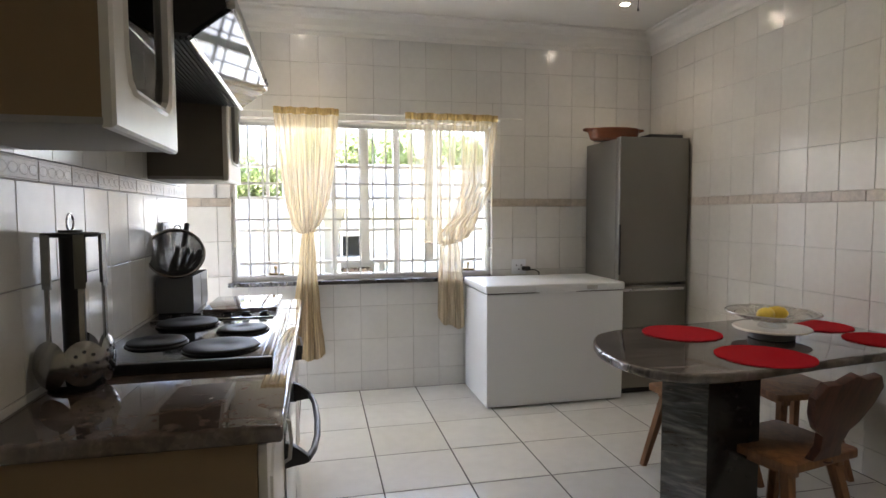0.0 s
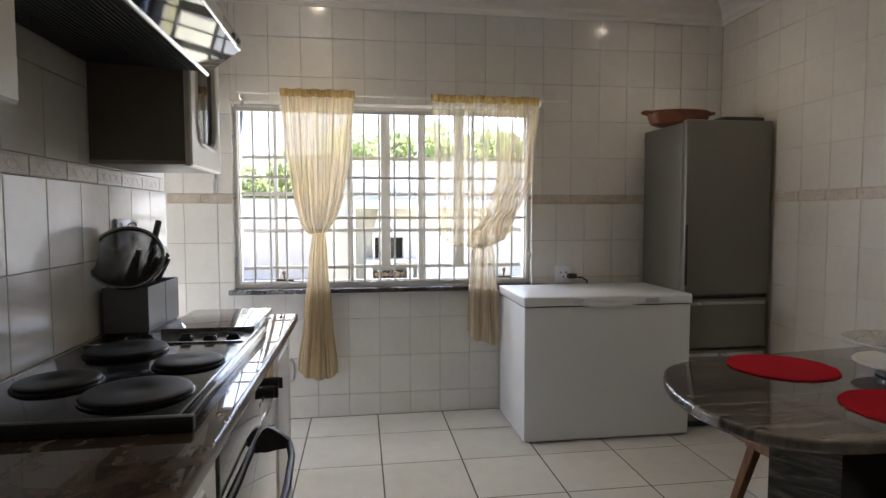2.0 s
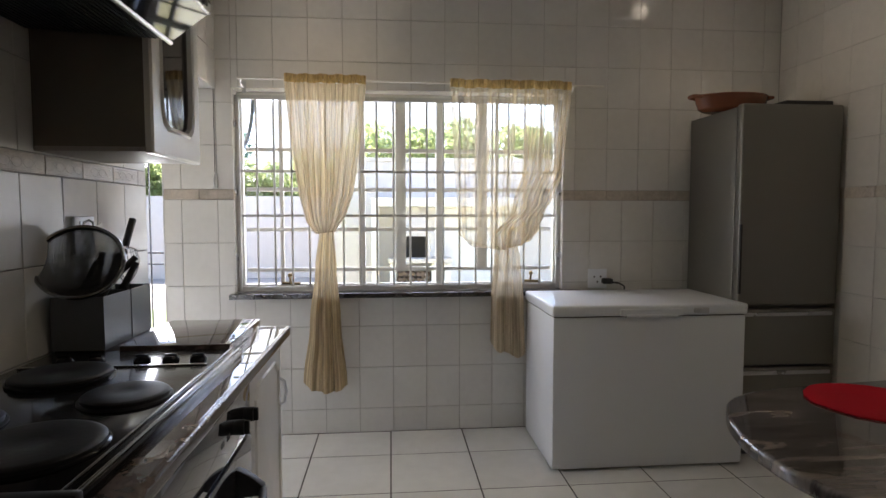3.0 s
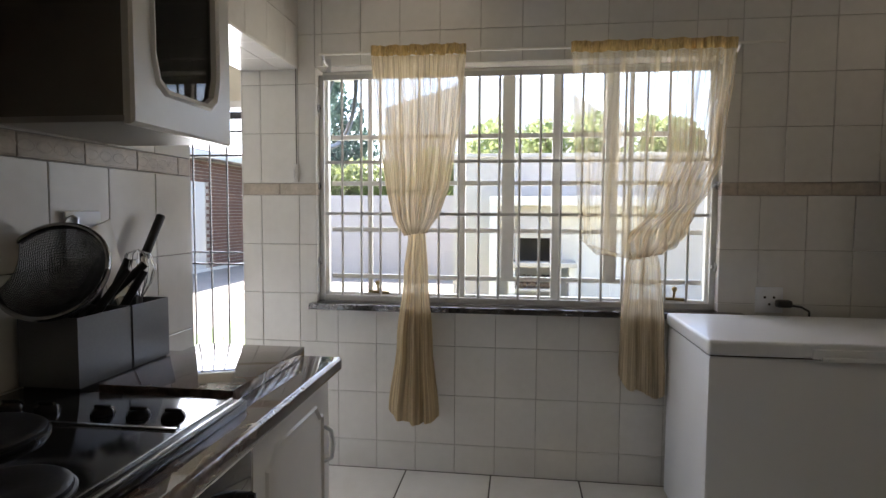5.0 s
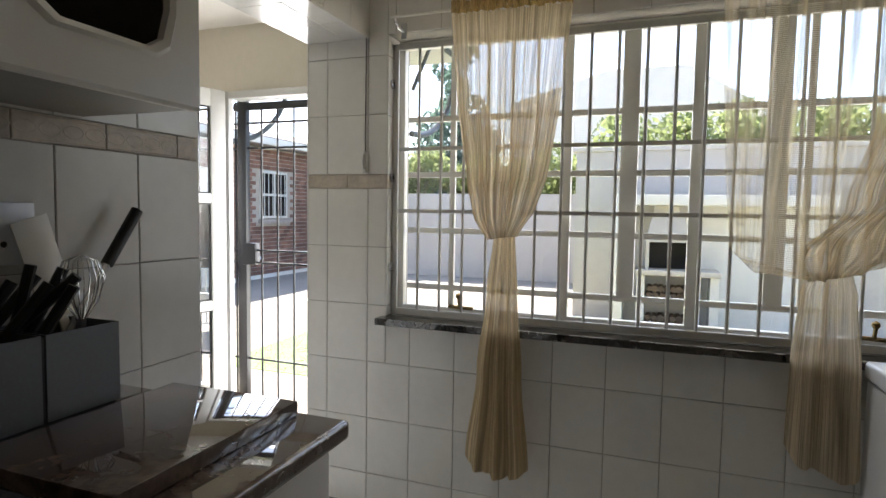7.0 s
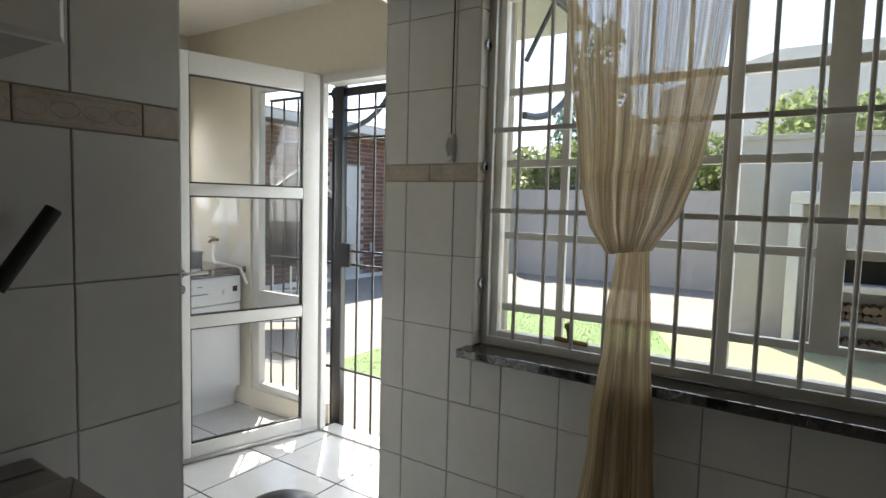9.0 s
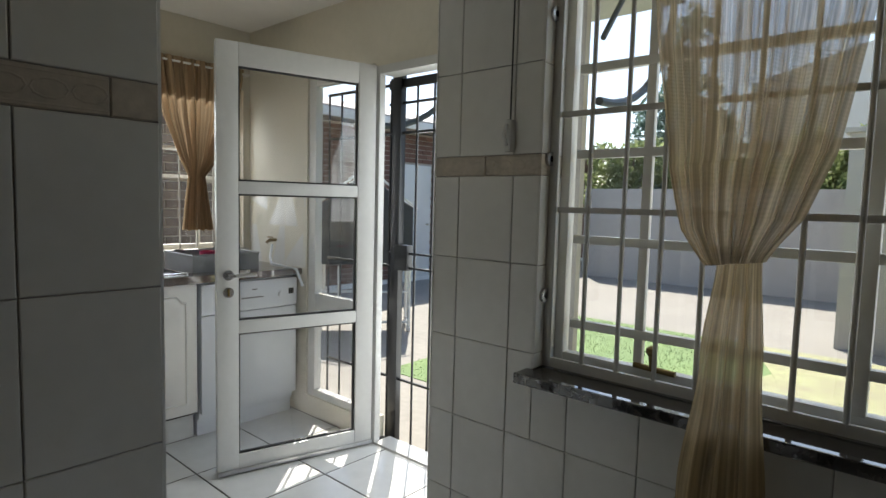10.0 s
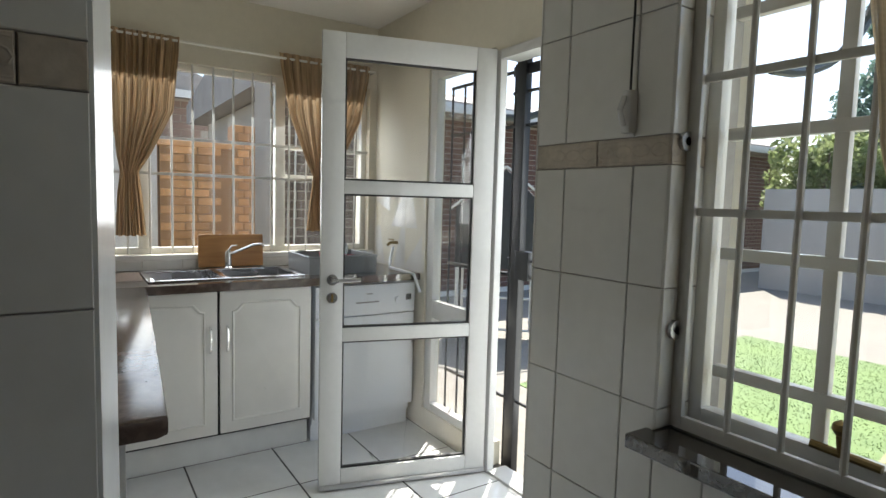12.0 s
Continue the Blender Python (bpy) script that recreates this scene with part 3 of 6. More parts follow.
drape("heading", heading_at(0.785, 1.505, 2.05, 15, 2.1), SHEER_DENSE, curtain_r, nv=6)
drape("cloth", right_cloth, SHEER_THIN, curtain_r, nu=160, nv=90)
drape("gather", right_gather, SHEER_MID, curtain_r, label="gathered side fold of the curtain")
drape("tail", right_tail, SHEER, curtain_r, label="hanging tail of the curtain")
rod = thing("curtain_rod", (0.6, 4.30, 2.07), "thin white curtain rod with small brackets above the window", "curtain rod")
part("rod", tube(B(), [(-0.41, 4.30, 2.083), (1.70, 4.30, 2.075)], 0.0065), FRAME, rod)
for x in (-0.395, 1.52):
    bm = B()
    tube(bm, [(x, 4.40, 2.05), (x, 4.34, 2.05), (x, 4.30, 2.078)], 0.006)
    box(bm, x - 0.012, x + 0.012, 4.392, 4.40, 2.02, 2.085, 0.002)
    part("bracket", bm, STEEL, rod)
cord = thing("blind_cord", (-0.566, 4.38, 1.475), "white pull cord with a cleat on the tiled pier", "cord")
part("cord", tube(B(), [(-0.566, 4.39, 2.04), (-0.566, 4.388, 1.55)], 0.0025, 6), BLACK_MATT, cord)
bm = bx(-0.578, -0.554, 4.375, 4.40, 1.475, 1.565, 0.006)
tube(bm, [(-0.566, 4.37, 1.55), (-0.566, 4.358, 1.52), (-0.566, 4.37, 1.49)], 0.006)
part("cleat", bm, TRIM, cord)

# ---- chest freezer ----
fz = thing("chest_freezer", (1.77, 4.05, 0), "white chest freezer with a closed lid below the window", "freezer")
part("body", bx(1.255, 2.28, 3.762, 4.34, 0.012, 0.80, 0.012), ENAMEL, fz)
bm = bx(1.248, 2.287, 3.752, 4.345, 0.805, 0.862, 0.014, 3)
part("lid", bm, ENAMEL, fz)
part("seal", bx(1.262, 2.273, 3.77, 4.33, 0.797, 0.808), BLACK_MATT, fz, "dark rubber seal")
bm = bx(1.60, 1.93, 3.742, 3.757, 0.806, 0.842, 0.006)
box(bm, 1.63, 1.90, 3.737, 3.747, 0.800, 0.816, 0.004)
part("handle", bm, ENAMEL, fz)
bm = bx(1.99, 2.07, 3.745, 3.757, 0.818, 0.845, 0.004)
tube(bm, [(2.03, 3.742, 0.831), (2.03, 3.75, 0.831)], 0.008, 12)
part("lock", bm, STEEL, fz, "grey lock plate")
for x in (1.32, 2.2):
    for y in (3.82, 4.27):
        part("foot", bx(x - 0.02, x + 0.02, y - 0.02, y + 0.02, 0, 0.014, 0.002), BLACK_MATT, fz)

# ---- fridge ----
FX0, FX1, FYF = 2.28, 2.848, 3.84
fr = thing("fridge_freezer", (2.55, 4.1, 0), "tall silver fridge freezer with two lower drawers", "fridge")
part("body", bx(FX0 + 0.004, FX1 - 0.004, FYF + 0.06, 4.37, 0.03, 1.895, 0.006), SILVER, fr)
part("door", bx(FX0, FX1, FYF, FYF + 0.055, 0.835, 1.905, 0.014, 3), SILVER, fr)
part("drawer", bx(FX0, FX1, FYF, FYF + 0.055, 0.505, 0.815, 0.014, 3), SILVER, fr)
part("drawer", bx(FX0, FX1, FYF, FYF + 0.055, 0.05, 0.495, 0.014, 3), SILVER, fr)
part("plinth", bx(FX0 + 0.01, FX1 - 0.01, FYF + 0.05, 4.36, 0, 0.05), BLACK_MATT, fr)
part("handle", bx(FX0 + 0.002, FX0 + 0.014, FYF - 0.006, FYF + 0.03, 0.90, 1.27, 0.003), BLACK_MATT, fr, "dark grip recess")
for z in (0.79, 0.47):
    part("handle", bx(FX0 + 0.03, FX1 - 0.03, FYF - 0.012, FYF + 0.002, z - 0.012, z + 0.008, 0.004), STEEL, fr, "bright drawer grip")
bowl = thing("casserole_dish", (2.37, 4.1, 1.905), "brown glazed clay casserole dish lying on the fridge", "dish")
bm = B()
lathe(bm, [(0, 0.0), (0.16, 0.0), (0.185, 0.012), (0.2, 0.05), (0.204, 0.078), (0.21, 0.082), (0.205, 0.088), (0.196, 0.082), (0.185, 0.03), (0.15, 0.014), (0, 0.012)], (2.37, 4.1, 1.903), 40, 0.62)
part("bowl", bm, CLAY, bowl)
for s in (-1, 1):
    part("handle", tube(B(), [(2.37 + s * 0.19, 4.06, 1.98), (2.37 + s * 0.235, 4.08, 1.985), (2.37 + s * 0.235, 4.12, 1.985), (2.37 + s * 0.19, 4.14, 1.98)], 0.011), CLAY, bowl)
bm = bx(2.56, 2.83, 3.9, 4.08, 1.905, 1.912, 0.002)
box(bm, 2.56, 2.83, 3.9, 3.912, 1.912, 1.935, 0.002)
box(bm, 2.56, 2.572, 3.912, 4.08, 1.912, 1.935, 0.002)
box(bm, 2.818, 2.83, 3.912, 4.08, 1.912, 1.935, 0.002)
whole("baking_tray", bm, BLACK_MATT, "dark shallow baking tray on top of the fridge", "tray")

# ---- worktop run with hob, oven and cupboards ----
CT = 0.905
worktop = whole("worktop", bx(LW + 0.002, 0.06, 1.305, 3.16, CT - 0.04, CT, 0.012, 3), GRANITE, "polished brown granite worktop along the tiled wall", "worktop")


def door_panel(bm, xf, y0, y1, z0, z1, t=0.02):
    """A cupboard door facing +x with a raised arched panel."""
    box(bm, xf - t, xf, y0, y1, z0, z1, 0.004)
    w, m = y1 - y0, 0.055
    a, b, lo, hi = y0 + m, y1 - m, z0 + m, z1 - m
    arch = [(a, lo), (b, lo), (b, hi - 0.04), (b - 0.02, hi - 0.035), (b - 0.05, hi), (a + 0.05, hi), (a + 0.02, hi - 0.035), (a, hi - 0.04)]
    n = len(arch)
    ring = [[bm.verts.new((xf + dx, p[0] + (s if p[0] < (a + b) / 2 else -s), p[1] + (s if p[1] < (lo + hi) / 2 else -s))) for p in arch] for dx, s in ((0.0, 0), (0.006, 0.005), (-0.002, 0.014), (0.004, 0.03))]
    for r0, r1 in zip(ring, ring[1:]):
        for i in range(n):
            bm.faces.new((r0[i], r0[(i + 1) % n], r1[(i + 1) % n], r1[i]))
    bm.faces.new(ring[-1])
    return bm


def bow_handle(x, y, z0, z1, mat, parent):
    part("handle", tube(B(), [(x, y, z0), (x + 0.02, y, z0 + 0.012), (x + 0.026, y, (z0 + z1) / 2), (x + 0.02, y, z1 - 0.012), (x, y, z1)], 0.006), mat, parent)


bc = thing("base_cupboard", (-0.28, 1.6, 0), "cream base cupboard with a white panelled door under the worktop", "cupboard", "base units")
bm = bx(LW + 0.004, 0.003, 1.325, 1.875, 0.0, CT - 0.042, 0.002)
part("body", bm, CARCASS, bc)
d = part("door", door_panel(B(), 0.024, 1.332, 1.87, 0.1, CT - 0.05), LACQUER, bc, "white panelled door")
bow_handle(0.025, 1.82, 0.60, 0.74, STEEL, d)
bc2 = thing("base_cupboard", (-0.28, 2.97, 0), "white base cupboard with an arched panel door beside the oven", "cupboard", "base units")
part("body", bx(LW + 0.004, 0.003, 2.665, 3.145, 0.0, CT - 0.042, 0.002), LACQUER, bc2)
d = part("door", door_panel(B(), 0.024, 2.67, 3.142, 0.1, CT - 0.05), LACQUER, bc2)
bow_handle(0.025, 3.10, 0.62, 0.72, STEEL, d)
OVEN_GLASS = material("dark_oven_glass", (0.02, 0.02, 0.021), 0.04, 0.0, vary=0.05, coat=1.0)
ov = thing("oven", (-0.28, 2.27, 0), "black built-in oven with a towel-rail handle below the hob", "oven")
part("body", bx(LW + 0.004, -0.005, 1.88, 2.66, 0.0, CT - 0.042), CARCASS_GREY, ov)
part("control_panel", bx(-0.005, 0.029, 1.885, 2.655, 0.70, CT - 0.05, 0.004), OVEN_GLASS, ov)
part("door", bx(-0.005, 0.031, 1.885, 2.655, 0.16, 0.69, 0.006), OVEN_GLASS, ov)
part("trim_strip", bx(0.021, 0.037, 1.885, 2.655, 0.845, 0.858, 0.003), CHROME, ov)
part("lower_panel", bx(-0.005, 0.029, 1.885, 2.655, 0.02, 0.15, 0.004), BLACK, ov)
grip = part("handle", tube(B(), [(0.097, 1.86, 0.59), (0.115, 1.93, 0.588), (0.127, 2.05, 0.588), (0.127, 2.2, 0.588), (0.116, 2.4, 0.588), (0.096, 2.5, 0.592)], 0.011, 10), BLACK_MATT, ov)
for y in (1.86, 2.5):
    part("bracket", prism(B(), [(0.031, 0.65), (0.045, 0.645), (0.075, 0.625), (0.1, 0.602), (0.104, 0.585), (0.09, 0.578), (0.06, 0.575), (0.031, 0.568)], y - 0.014, y + 0.014, "y", 0.004), BLACK_MATT, grip)
for y in (2.49, 2.59):
    bm = tube(B(), [(0.029, y, 0.765), (0.047, y, 0.765), (0.055, y, 0.765)], 0.02, 16)
    box(bm, 0.051, 0.067, y - 0.005, y + 0.005, 0.747, 0.783, 0.002)
    part("knob", bm, BLACK_MATT, ov)
for y in (2.37, 2.42):
    part("marking", bx(0.0285, 0.0295, y, y + 0.025, 0.755, 0.768), BLACK_MATT, ov)

HB0, HB1 = 1.80, 2.70
hob = thing("hob", (-0.26, 2.35, CT), "black enamel hob with four solid plates and a chrome edge", "hob")
bm = bx(-0.53, 0.0, HB0, HB1, CT, CT + 0.022, 0.006)
part("pan", bm, HOB_ENAMEL, hob)
part("front_edge", bx(-0.53, 0.004, HB0 - 0.012, HB0 + 0.01, CT + 0.001, CT + 0.032, 0.006), BLACK_MATT, hob)
for x in (-0.03, -0.008):
    part("trim_strip", bx(x - 0.003, x + 0.003, HB0 + 0.012, HB1 - 0.01, CT + 0.02, CT + 0.027, 0.002), UTENSIL, hob)
for x, y, r in ((-0.357, 2.42, 0.108), (-0.133, 2.25, 0.086), (-0.385, 2.09, 0.09), (-0.165, 1.975, 0.112)):
    bm = lathe(B(), [(r + 0.007, 0.02), (r + 0.007, 0.026), (r + 0.003, 0.028), (r, 0.026)], (x, y, CT), 40)
    ring = part("plate_rim", bm, IRON_PLATE if r < 0.1 else BLACK, hob)
    bm = lathe(B(), [(r + 0.001, 0.022), (r + 0.001, 0.034), (r - 0.003, 0.037), (r * 0.9, 0.038), (r * 0.3, 0.038), (r * 0.26, 0.0365), (0, 0.0365)], (x, y, CT), 40)
    part("plate", bm, IRON_PLATE, hob, "cast iron cooking plate")
for x in (-0.435, -0.355, -0.235, -0.16, -0.088):
    bm = lathe(B(), [(0.022, 0.02), (0.022, 0.024), (0.02, 0.03), (0.014, 0.035), (0, 0.0365)], (x, 2.577, CT), 24)
    box(bm, x - 0.016, x + 0.016, 2.573, 2.581, CT + 0.034, CT + 0.04, 0.002)
    part("knob", bm, BLACK, hob)
part("divider", bx(-0.52, -0.045, 2.515, 2.522, CT + 0.021, CT + 0.026, 0.001), CHROME, hob)
slab = whole("cutting_slab", bx(-0.362, -0.045, 2.725, 3.137, CT + 0.001, CT + 0.03, 0.003), GRANITE, "loose polished granite cutting slab on the worktop", "cutting board")

# ---- swing-lid bin past the end of the worktop ----
bn = thing("swing_bin", (-0.42, 3.56, 0), "dark grey plastic swing-lid bin at the end of the tiled wall", "bin")
part("body", lathe(B(), [(0, 0), (0.085, 0), (0.092, 0.006), (0.108, 0.57), (0.108, 0.58), (0.102, 0.58), (0.086, 0.012), (0, 0.012)], (-0.42, 3.56, 0.0), 32), BLACK_MATT, bn)
part("lid", lathe(B(), [(0.112, 0.572), (0.113, 0.60), (0.105, 0.645), (0.08, 0.682), (0.045, 0.70), (0, 0.706)], (-0.42, 3.56, 0.0), 32), material("slate_plastic", (0.035, 0.038, 0.045), 0.35, vary=0.15), bn, "domed slate grey lid")
part("flap", bx(-0.47, -0.37, 3.462, 3.472, 0.585, 0.64, 0.004), BLACK_MATT, bn)

# ---- wall cupboards and cooker hood ----
def wall_cupboard(y0, y1, xf, z0, z1, side_mat, label, hinge_far):
    wc = thing("wall_cupboard", ((LW + xf) / 2, (y0 + y1) / 2, z0), label, "cupboard", "wall units")
    part("body", bx(LW + 0.002, xf - 0.022, y0, y1, z0 + 0.012, z1, 0.002), side_mat, wc)
    part("base_panel", bx(LW + 0.002, xf - 0.02, y0 - 0.001, y1 + 0.001, z0, z0 + 0.014, 0.002), UNDER_SHADED, wc, "underside with shade put into its grey colour")
    bm = B()
    m = 0.062
    a, b, lo, hi = y0 + m, y1 - m, z0 + m + 0.01, z1 - m
    outer = [(y0, z0 - 0.004), (y1, z0 - 0.004), (y1, z1), (y0, z1)]
    c = 0.045
    inner = [(a + c, lo), (b - c, lo), (b - 0.015, lo + 0.02), (b, lo + c + 0.03), (b, hi - c), (b - c, hi), (a + c, hi), (a, hi - c), (a, lo + c + 0.03), (a + 0.015, lo + 0.02)]

    def ring(pts, x, s):
        cy, cz = (a + b) / 2, (lo + hi) / 2
        return [bm.verts.new((x, p[0] + (s if p[0] < cy else -s), p[1] + (s if p[1] < cz else -s))) for p in pts]
    back, front = ring(outer, xf - 0.022, 0), ring(outer, xf - 0.006, 0)
    top = ring(outer, xf, 0.006)
    for r0, r1 in ((back, front), (front, top)):
        for i in range(4):
            bm.faces.new((r0[i], r0[(i + 1) % 4], r1[(i + 1) % 4], r1[i]))
    rings = [ring(inner, xf, 0), ring(inner, xf + 0.007, 0.006), ring(inner, xf + 0.002, 0.016), ring(inner, xf - 0.022, 0.018)]
    for r0, r1 in zip(rings, rings[1:]):
        for i in range(len(inner)):
            bm.faces.new((r0[i], r0[(i + 1) % len(inner)], r1[(i + 1) % len(inner)], r1[i]))
    r = rings[0]
    bm.faces.new((top[0], top[1], r[1], r[0]))
    bm.faces.new((top[1], r[3], r[2], r[1]))
    bm.faces.new((top[1], top[2], r[4], r[3]))
    bm.faces.new((top[2], r[5], r[4]))
    bm.faces.new((top[2], top[3], r[6], r[5]))
    bm.faces.new((top[3], r[7], r[6]))
    bm.faces.new((top[3], top[0], r[8], r[7]))
    bm.faces.new((top[0], r[0], r[9], r[8]))
    d = part("door", bm, LACQUER, wc, "white door with a shaped glass panel")
    part("pane", bx(xf - 0.016, xf - 0.012, a + 0.012, b - 0.012, lo + 0.012, hi - 0.012), SMOKED, d, "dark glass panel")
    return wc


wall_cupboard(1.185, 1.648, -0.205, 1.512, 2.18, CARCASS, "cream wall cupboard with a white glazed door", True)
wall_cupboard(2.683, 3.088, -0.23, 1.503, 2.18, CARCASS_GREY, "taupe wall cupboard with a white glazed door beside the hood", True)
H0, H1 = 1.655, 2.668
hd = thing("cooker_hood", (-0.3, 2.16, 1.81), "black cooker hood with a mirrored glass visor and silver trim", "cooker hood")
body = [(LW + 0.002, 1.835), (-0.175, 1.814), (-0.082, 1.884), (-0.082, 1.93), (-0.26, 2.09), (LW + 0.002, 2.09)]
bm = B()
prism(bm, [(x, z) for x, z in body], H0, H1, "y")
part("body", bm, BLACK_MATT, hd)
bm = B()
e = Vector((0.102, 0, 0.098)).normalized() * 0.012
q = [(-0.166, 1.806), (-0.066, 1.882)]
v = [bm.verts.new((x, y, z)) for x, z, y in ((q[0][0], q[0][1], H0 + 0.006), (q[0][0], q[0][1], H1 - 0.006), (q[1][0], q[1][1], H1 - 0.006), (q[1][0], q[1][1], H0 + 0.006))]
w = [bm.verts.new(p.co + Vector((-0.004, 0, 0.005))) for p in v]
for f in ((0, 1, 2, 3), (7, 6, 5, 4), (0, 4, 5, 1), (1, 5, 6, 2), (2, 6, 7, 3), (3, 7, 4, 0)):
    bm.faces.new([(v + w)[i] for i in f])
part("visor", bm, material("mirror_glass", (0.033, 0.034, 0.036), 0.04, 0.9, vary=0.05), hd, "reflecting glass visor", smooth=False)
part("trim_strip", tube(B(), [(-0.170, H0, 1.804), (-0.170, H1, 1.804)], 0.007), STEEL, hd)
part("front_panel", bx(-0.084, -0.058, H0, H1, 1.882, 1.922, 0.004), STEEL, hd, "silver front strip")
for y in (2.60, 2.66):
    part("button", bx(-0.059, -0.054, y - 0.06, y - 0.03, 1.893, 1.907, 0.002), BLACK_MATT, hd)
for k in range(26):
    x = -0.53 + k * 0.0138
    z = 1.835 - 0.021 * (x - LW) / 0.385 - 0.002
    part("grille_slat", bx(x - 0.0035, x + 0.0035, H0 + 0.03, H1 - 0.03, z - 0.008, z + 0.002), BLACK_MATT, hd)

# ---- stone table, mats and bowl ----
def rounded(x0, x1, y0, y1, radii, n=10):
    pts = []
    for cx, cy, r, a0 in ((x0, y0, radii[0], 180), (x1, y0, radii[1], 270), (x1, y1, radii[2], 0), (x0, y1, radii[3], 90)):
        ox, oy = cx + (r if cx == x0 else -r), cy + (r if cy == y0 else -r)
        pts += [(ox + r * math.cos(radians(a0 + 90 * k / n)), oy + r * math.sin(radians(a0 + 90 * k / n))) for k in range(n + 1)]
    return pts


corners = [(2.862, 2.03), (2.48, 1.985), (2.1, 1.935), (1.78, 1.875), (1.58, 1.86), (1.42, 1.905), (1.345, 2.0), (1.315, 2.13), (1.32, 2.3), (1.37, 2.46), (1.46, 2.61), (1.6, 2.685), (1.78, 2.715), (2.06, 2.745), (2.5, 2.80), (2.862, 2.84)]
table_edge = []
for i in range(len(corners)):
    if i in (0, len(corners) - 1):
        table_edge.append(corners[i])
        continue
    p0, p1, p2 = (Vector(corners[j]) for j in (i - 1, i, i + 1))
    for f in (0.25, 0.5, 0.75):
        a, b = p0.lerp(p1, 0.5 + f / 2), p1.lerp(p2, f / 2)
        table_edge.append(tuple(a.lerp(b, f)))
table = thing("stone_table", (1.9, 2.3, 0), "grey-brown granite table with rounded corners on a stone pedestal", "table")
bm = prism(B(), table_edge, 0.722, 0.76, "z", 0.012, 3)
part("tabletop", bm, GRANITE_TABLE, table)
ped = [(1.475, 2.06), (1.584, 1.93), (1.83, 1.95), (2.04, 2.2), (2.04, 2.5), (1.815, 2.49)]
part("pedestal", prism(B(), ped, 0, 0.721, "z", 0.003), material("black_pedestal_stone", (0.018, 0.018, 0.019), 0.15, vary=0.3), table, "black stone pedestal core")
p, q = Vector(ped[0]), Vector(ped[1])
n = Vector(((q - p).y, -(q - p).x)).normalized() * 0.014
n = n if n.x < 0 else -n
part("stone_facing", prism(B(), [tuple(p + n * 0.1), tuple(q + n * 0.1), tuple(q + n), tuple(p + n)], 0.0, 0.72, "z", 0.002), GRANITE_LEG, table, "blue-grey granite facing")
rnd = random.Random(5)
for x, y, r in ((1.885, 2.53, 0.185), (1.93, 2.045, 0.19), (2.675, 2.53, 0.165), (2.69, 2.17, 0.165)):
    out = [(x + (r + rnd.uniform(-0.004, 0.004)) * math.cos(a), y + (r + rnd.uniform(-0.004, 0.004)) * math.sin(a)) for a in (2 * math.pi * k / 60 for k in range(60))]
    whole("place_mat", prism(B(), out, 0.7605, 0.7655, "z", 0.0015, 1), RED, "round red felt place mat on the stone table", "place mat", "place mats")
BXY = (2.235, 2.345)
bm = lathe(B(), [(0.09, 0), (0.1, 0.004), (0.1, 0.034), (0.05, 0.038), (0.0, 0.038)], (*BXY, 0.7605), 36)
st = thing("cake_stand", (*BXY, 0.7605), "cream china stand on a dark turntable foot, on the table", "cake stand")
part("foot", bm, material("dark_turntable", (0.1, 0.1, 0.1), 0.35), st, "dark grey turntable foot")
part("plate", lathe(B(), [(0.0, 0.039), (0.15, 0.039), (0.168, 0.044), (0.17, 0.05), (0.165, 0.054), (0.14, 0.052), (0, 0.052)], (*BXY, 0.7605), 48), CREAM_CHINA, st)
fb = thing("fruit_bowl", (*BXY, 0.813), "openwork cut glass fruit bowl holding yellow fruit", "bowl")
bm = lathe(B(), [(0.0, 0.0), (0.06, 0.0), (0.062, 0.006), (0.045, 0.014), (0.08, 0.026), (0.12, 0.04), (0.125, 0.044), (0.115, 0.044), (0.07, 0.031), (0, 0.022)], (*BXY, 0.8135), 40)
part("base", bm, CRYSTAL, fb)
bm = B()
for k in range(36):
    a0, a1 = 2 * math.pi * k / 36, 2 * math.pi * (k + 1.5) / 36
    for s, e2 in ((a0, a1), (a1, a0)):
        tube(bm, [(BXY[0] + r * math.cos(s + (e2 - s) * f), BXY[1] + r * math.sin(s + (e2 - s) * f), z) for r, z, f in ((0.118, 0.855, 0), (0.16, 0.872, 0.5), (0.2, 0.884, 1))], 0.0035, 5, caps=False)
for r, z in ((0.16, 0.872), (0.2, 0.885)):
    tube(bm, [(BXY[0] + r * math.cos(2 * math.pi * k / 48), BXY[1] + r * math.sin(2 * math.pi * k / 48), z) for k in range(49)], 0.004, 6)
part("lattice_rim", bm, material("glass_lattice", (0.62, 0.61, 0.58), 0.12, 0.1), fb)
for dx, dy, rz in ((-0.035, 0.0, 0.3), (0.045, 0.02, -0.5)):
    bm = lathe(B(), [(0, -0.05), (0.012, -0.046), (0.028, -0.03), (0.034, 0), (0.028, 0.03), (0.012, 0.046), (0, 0.052)], (0, 0, 0), 20)
    bmesh.ops.rotate(bm, verts=bm.verts[:], matrix=Euler((0, radians(90), rz)).to_matrix())
    bmesh.ops.translate(bm, verts=bm.verts[:], vec=(BXY[0] + dx, BXY[1] + dy, 0.873))
    whole("lemon", bm, LEMON, "ripe yellow lemon in the glass bowl", "fruit", "fruit in the bowl")


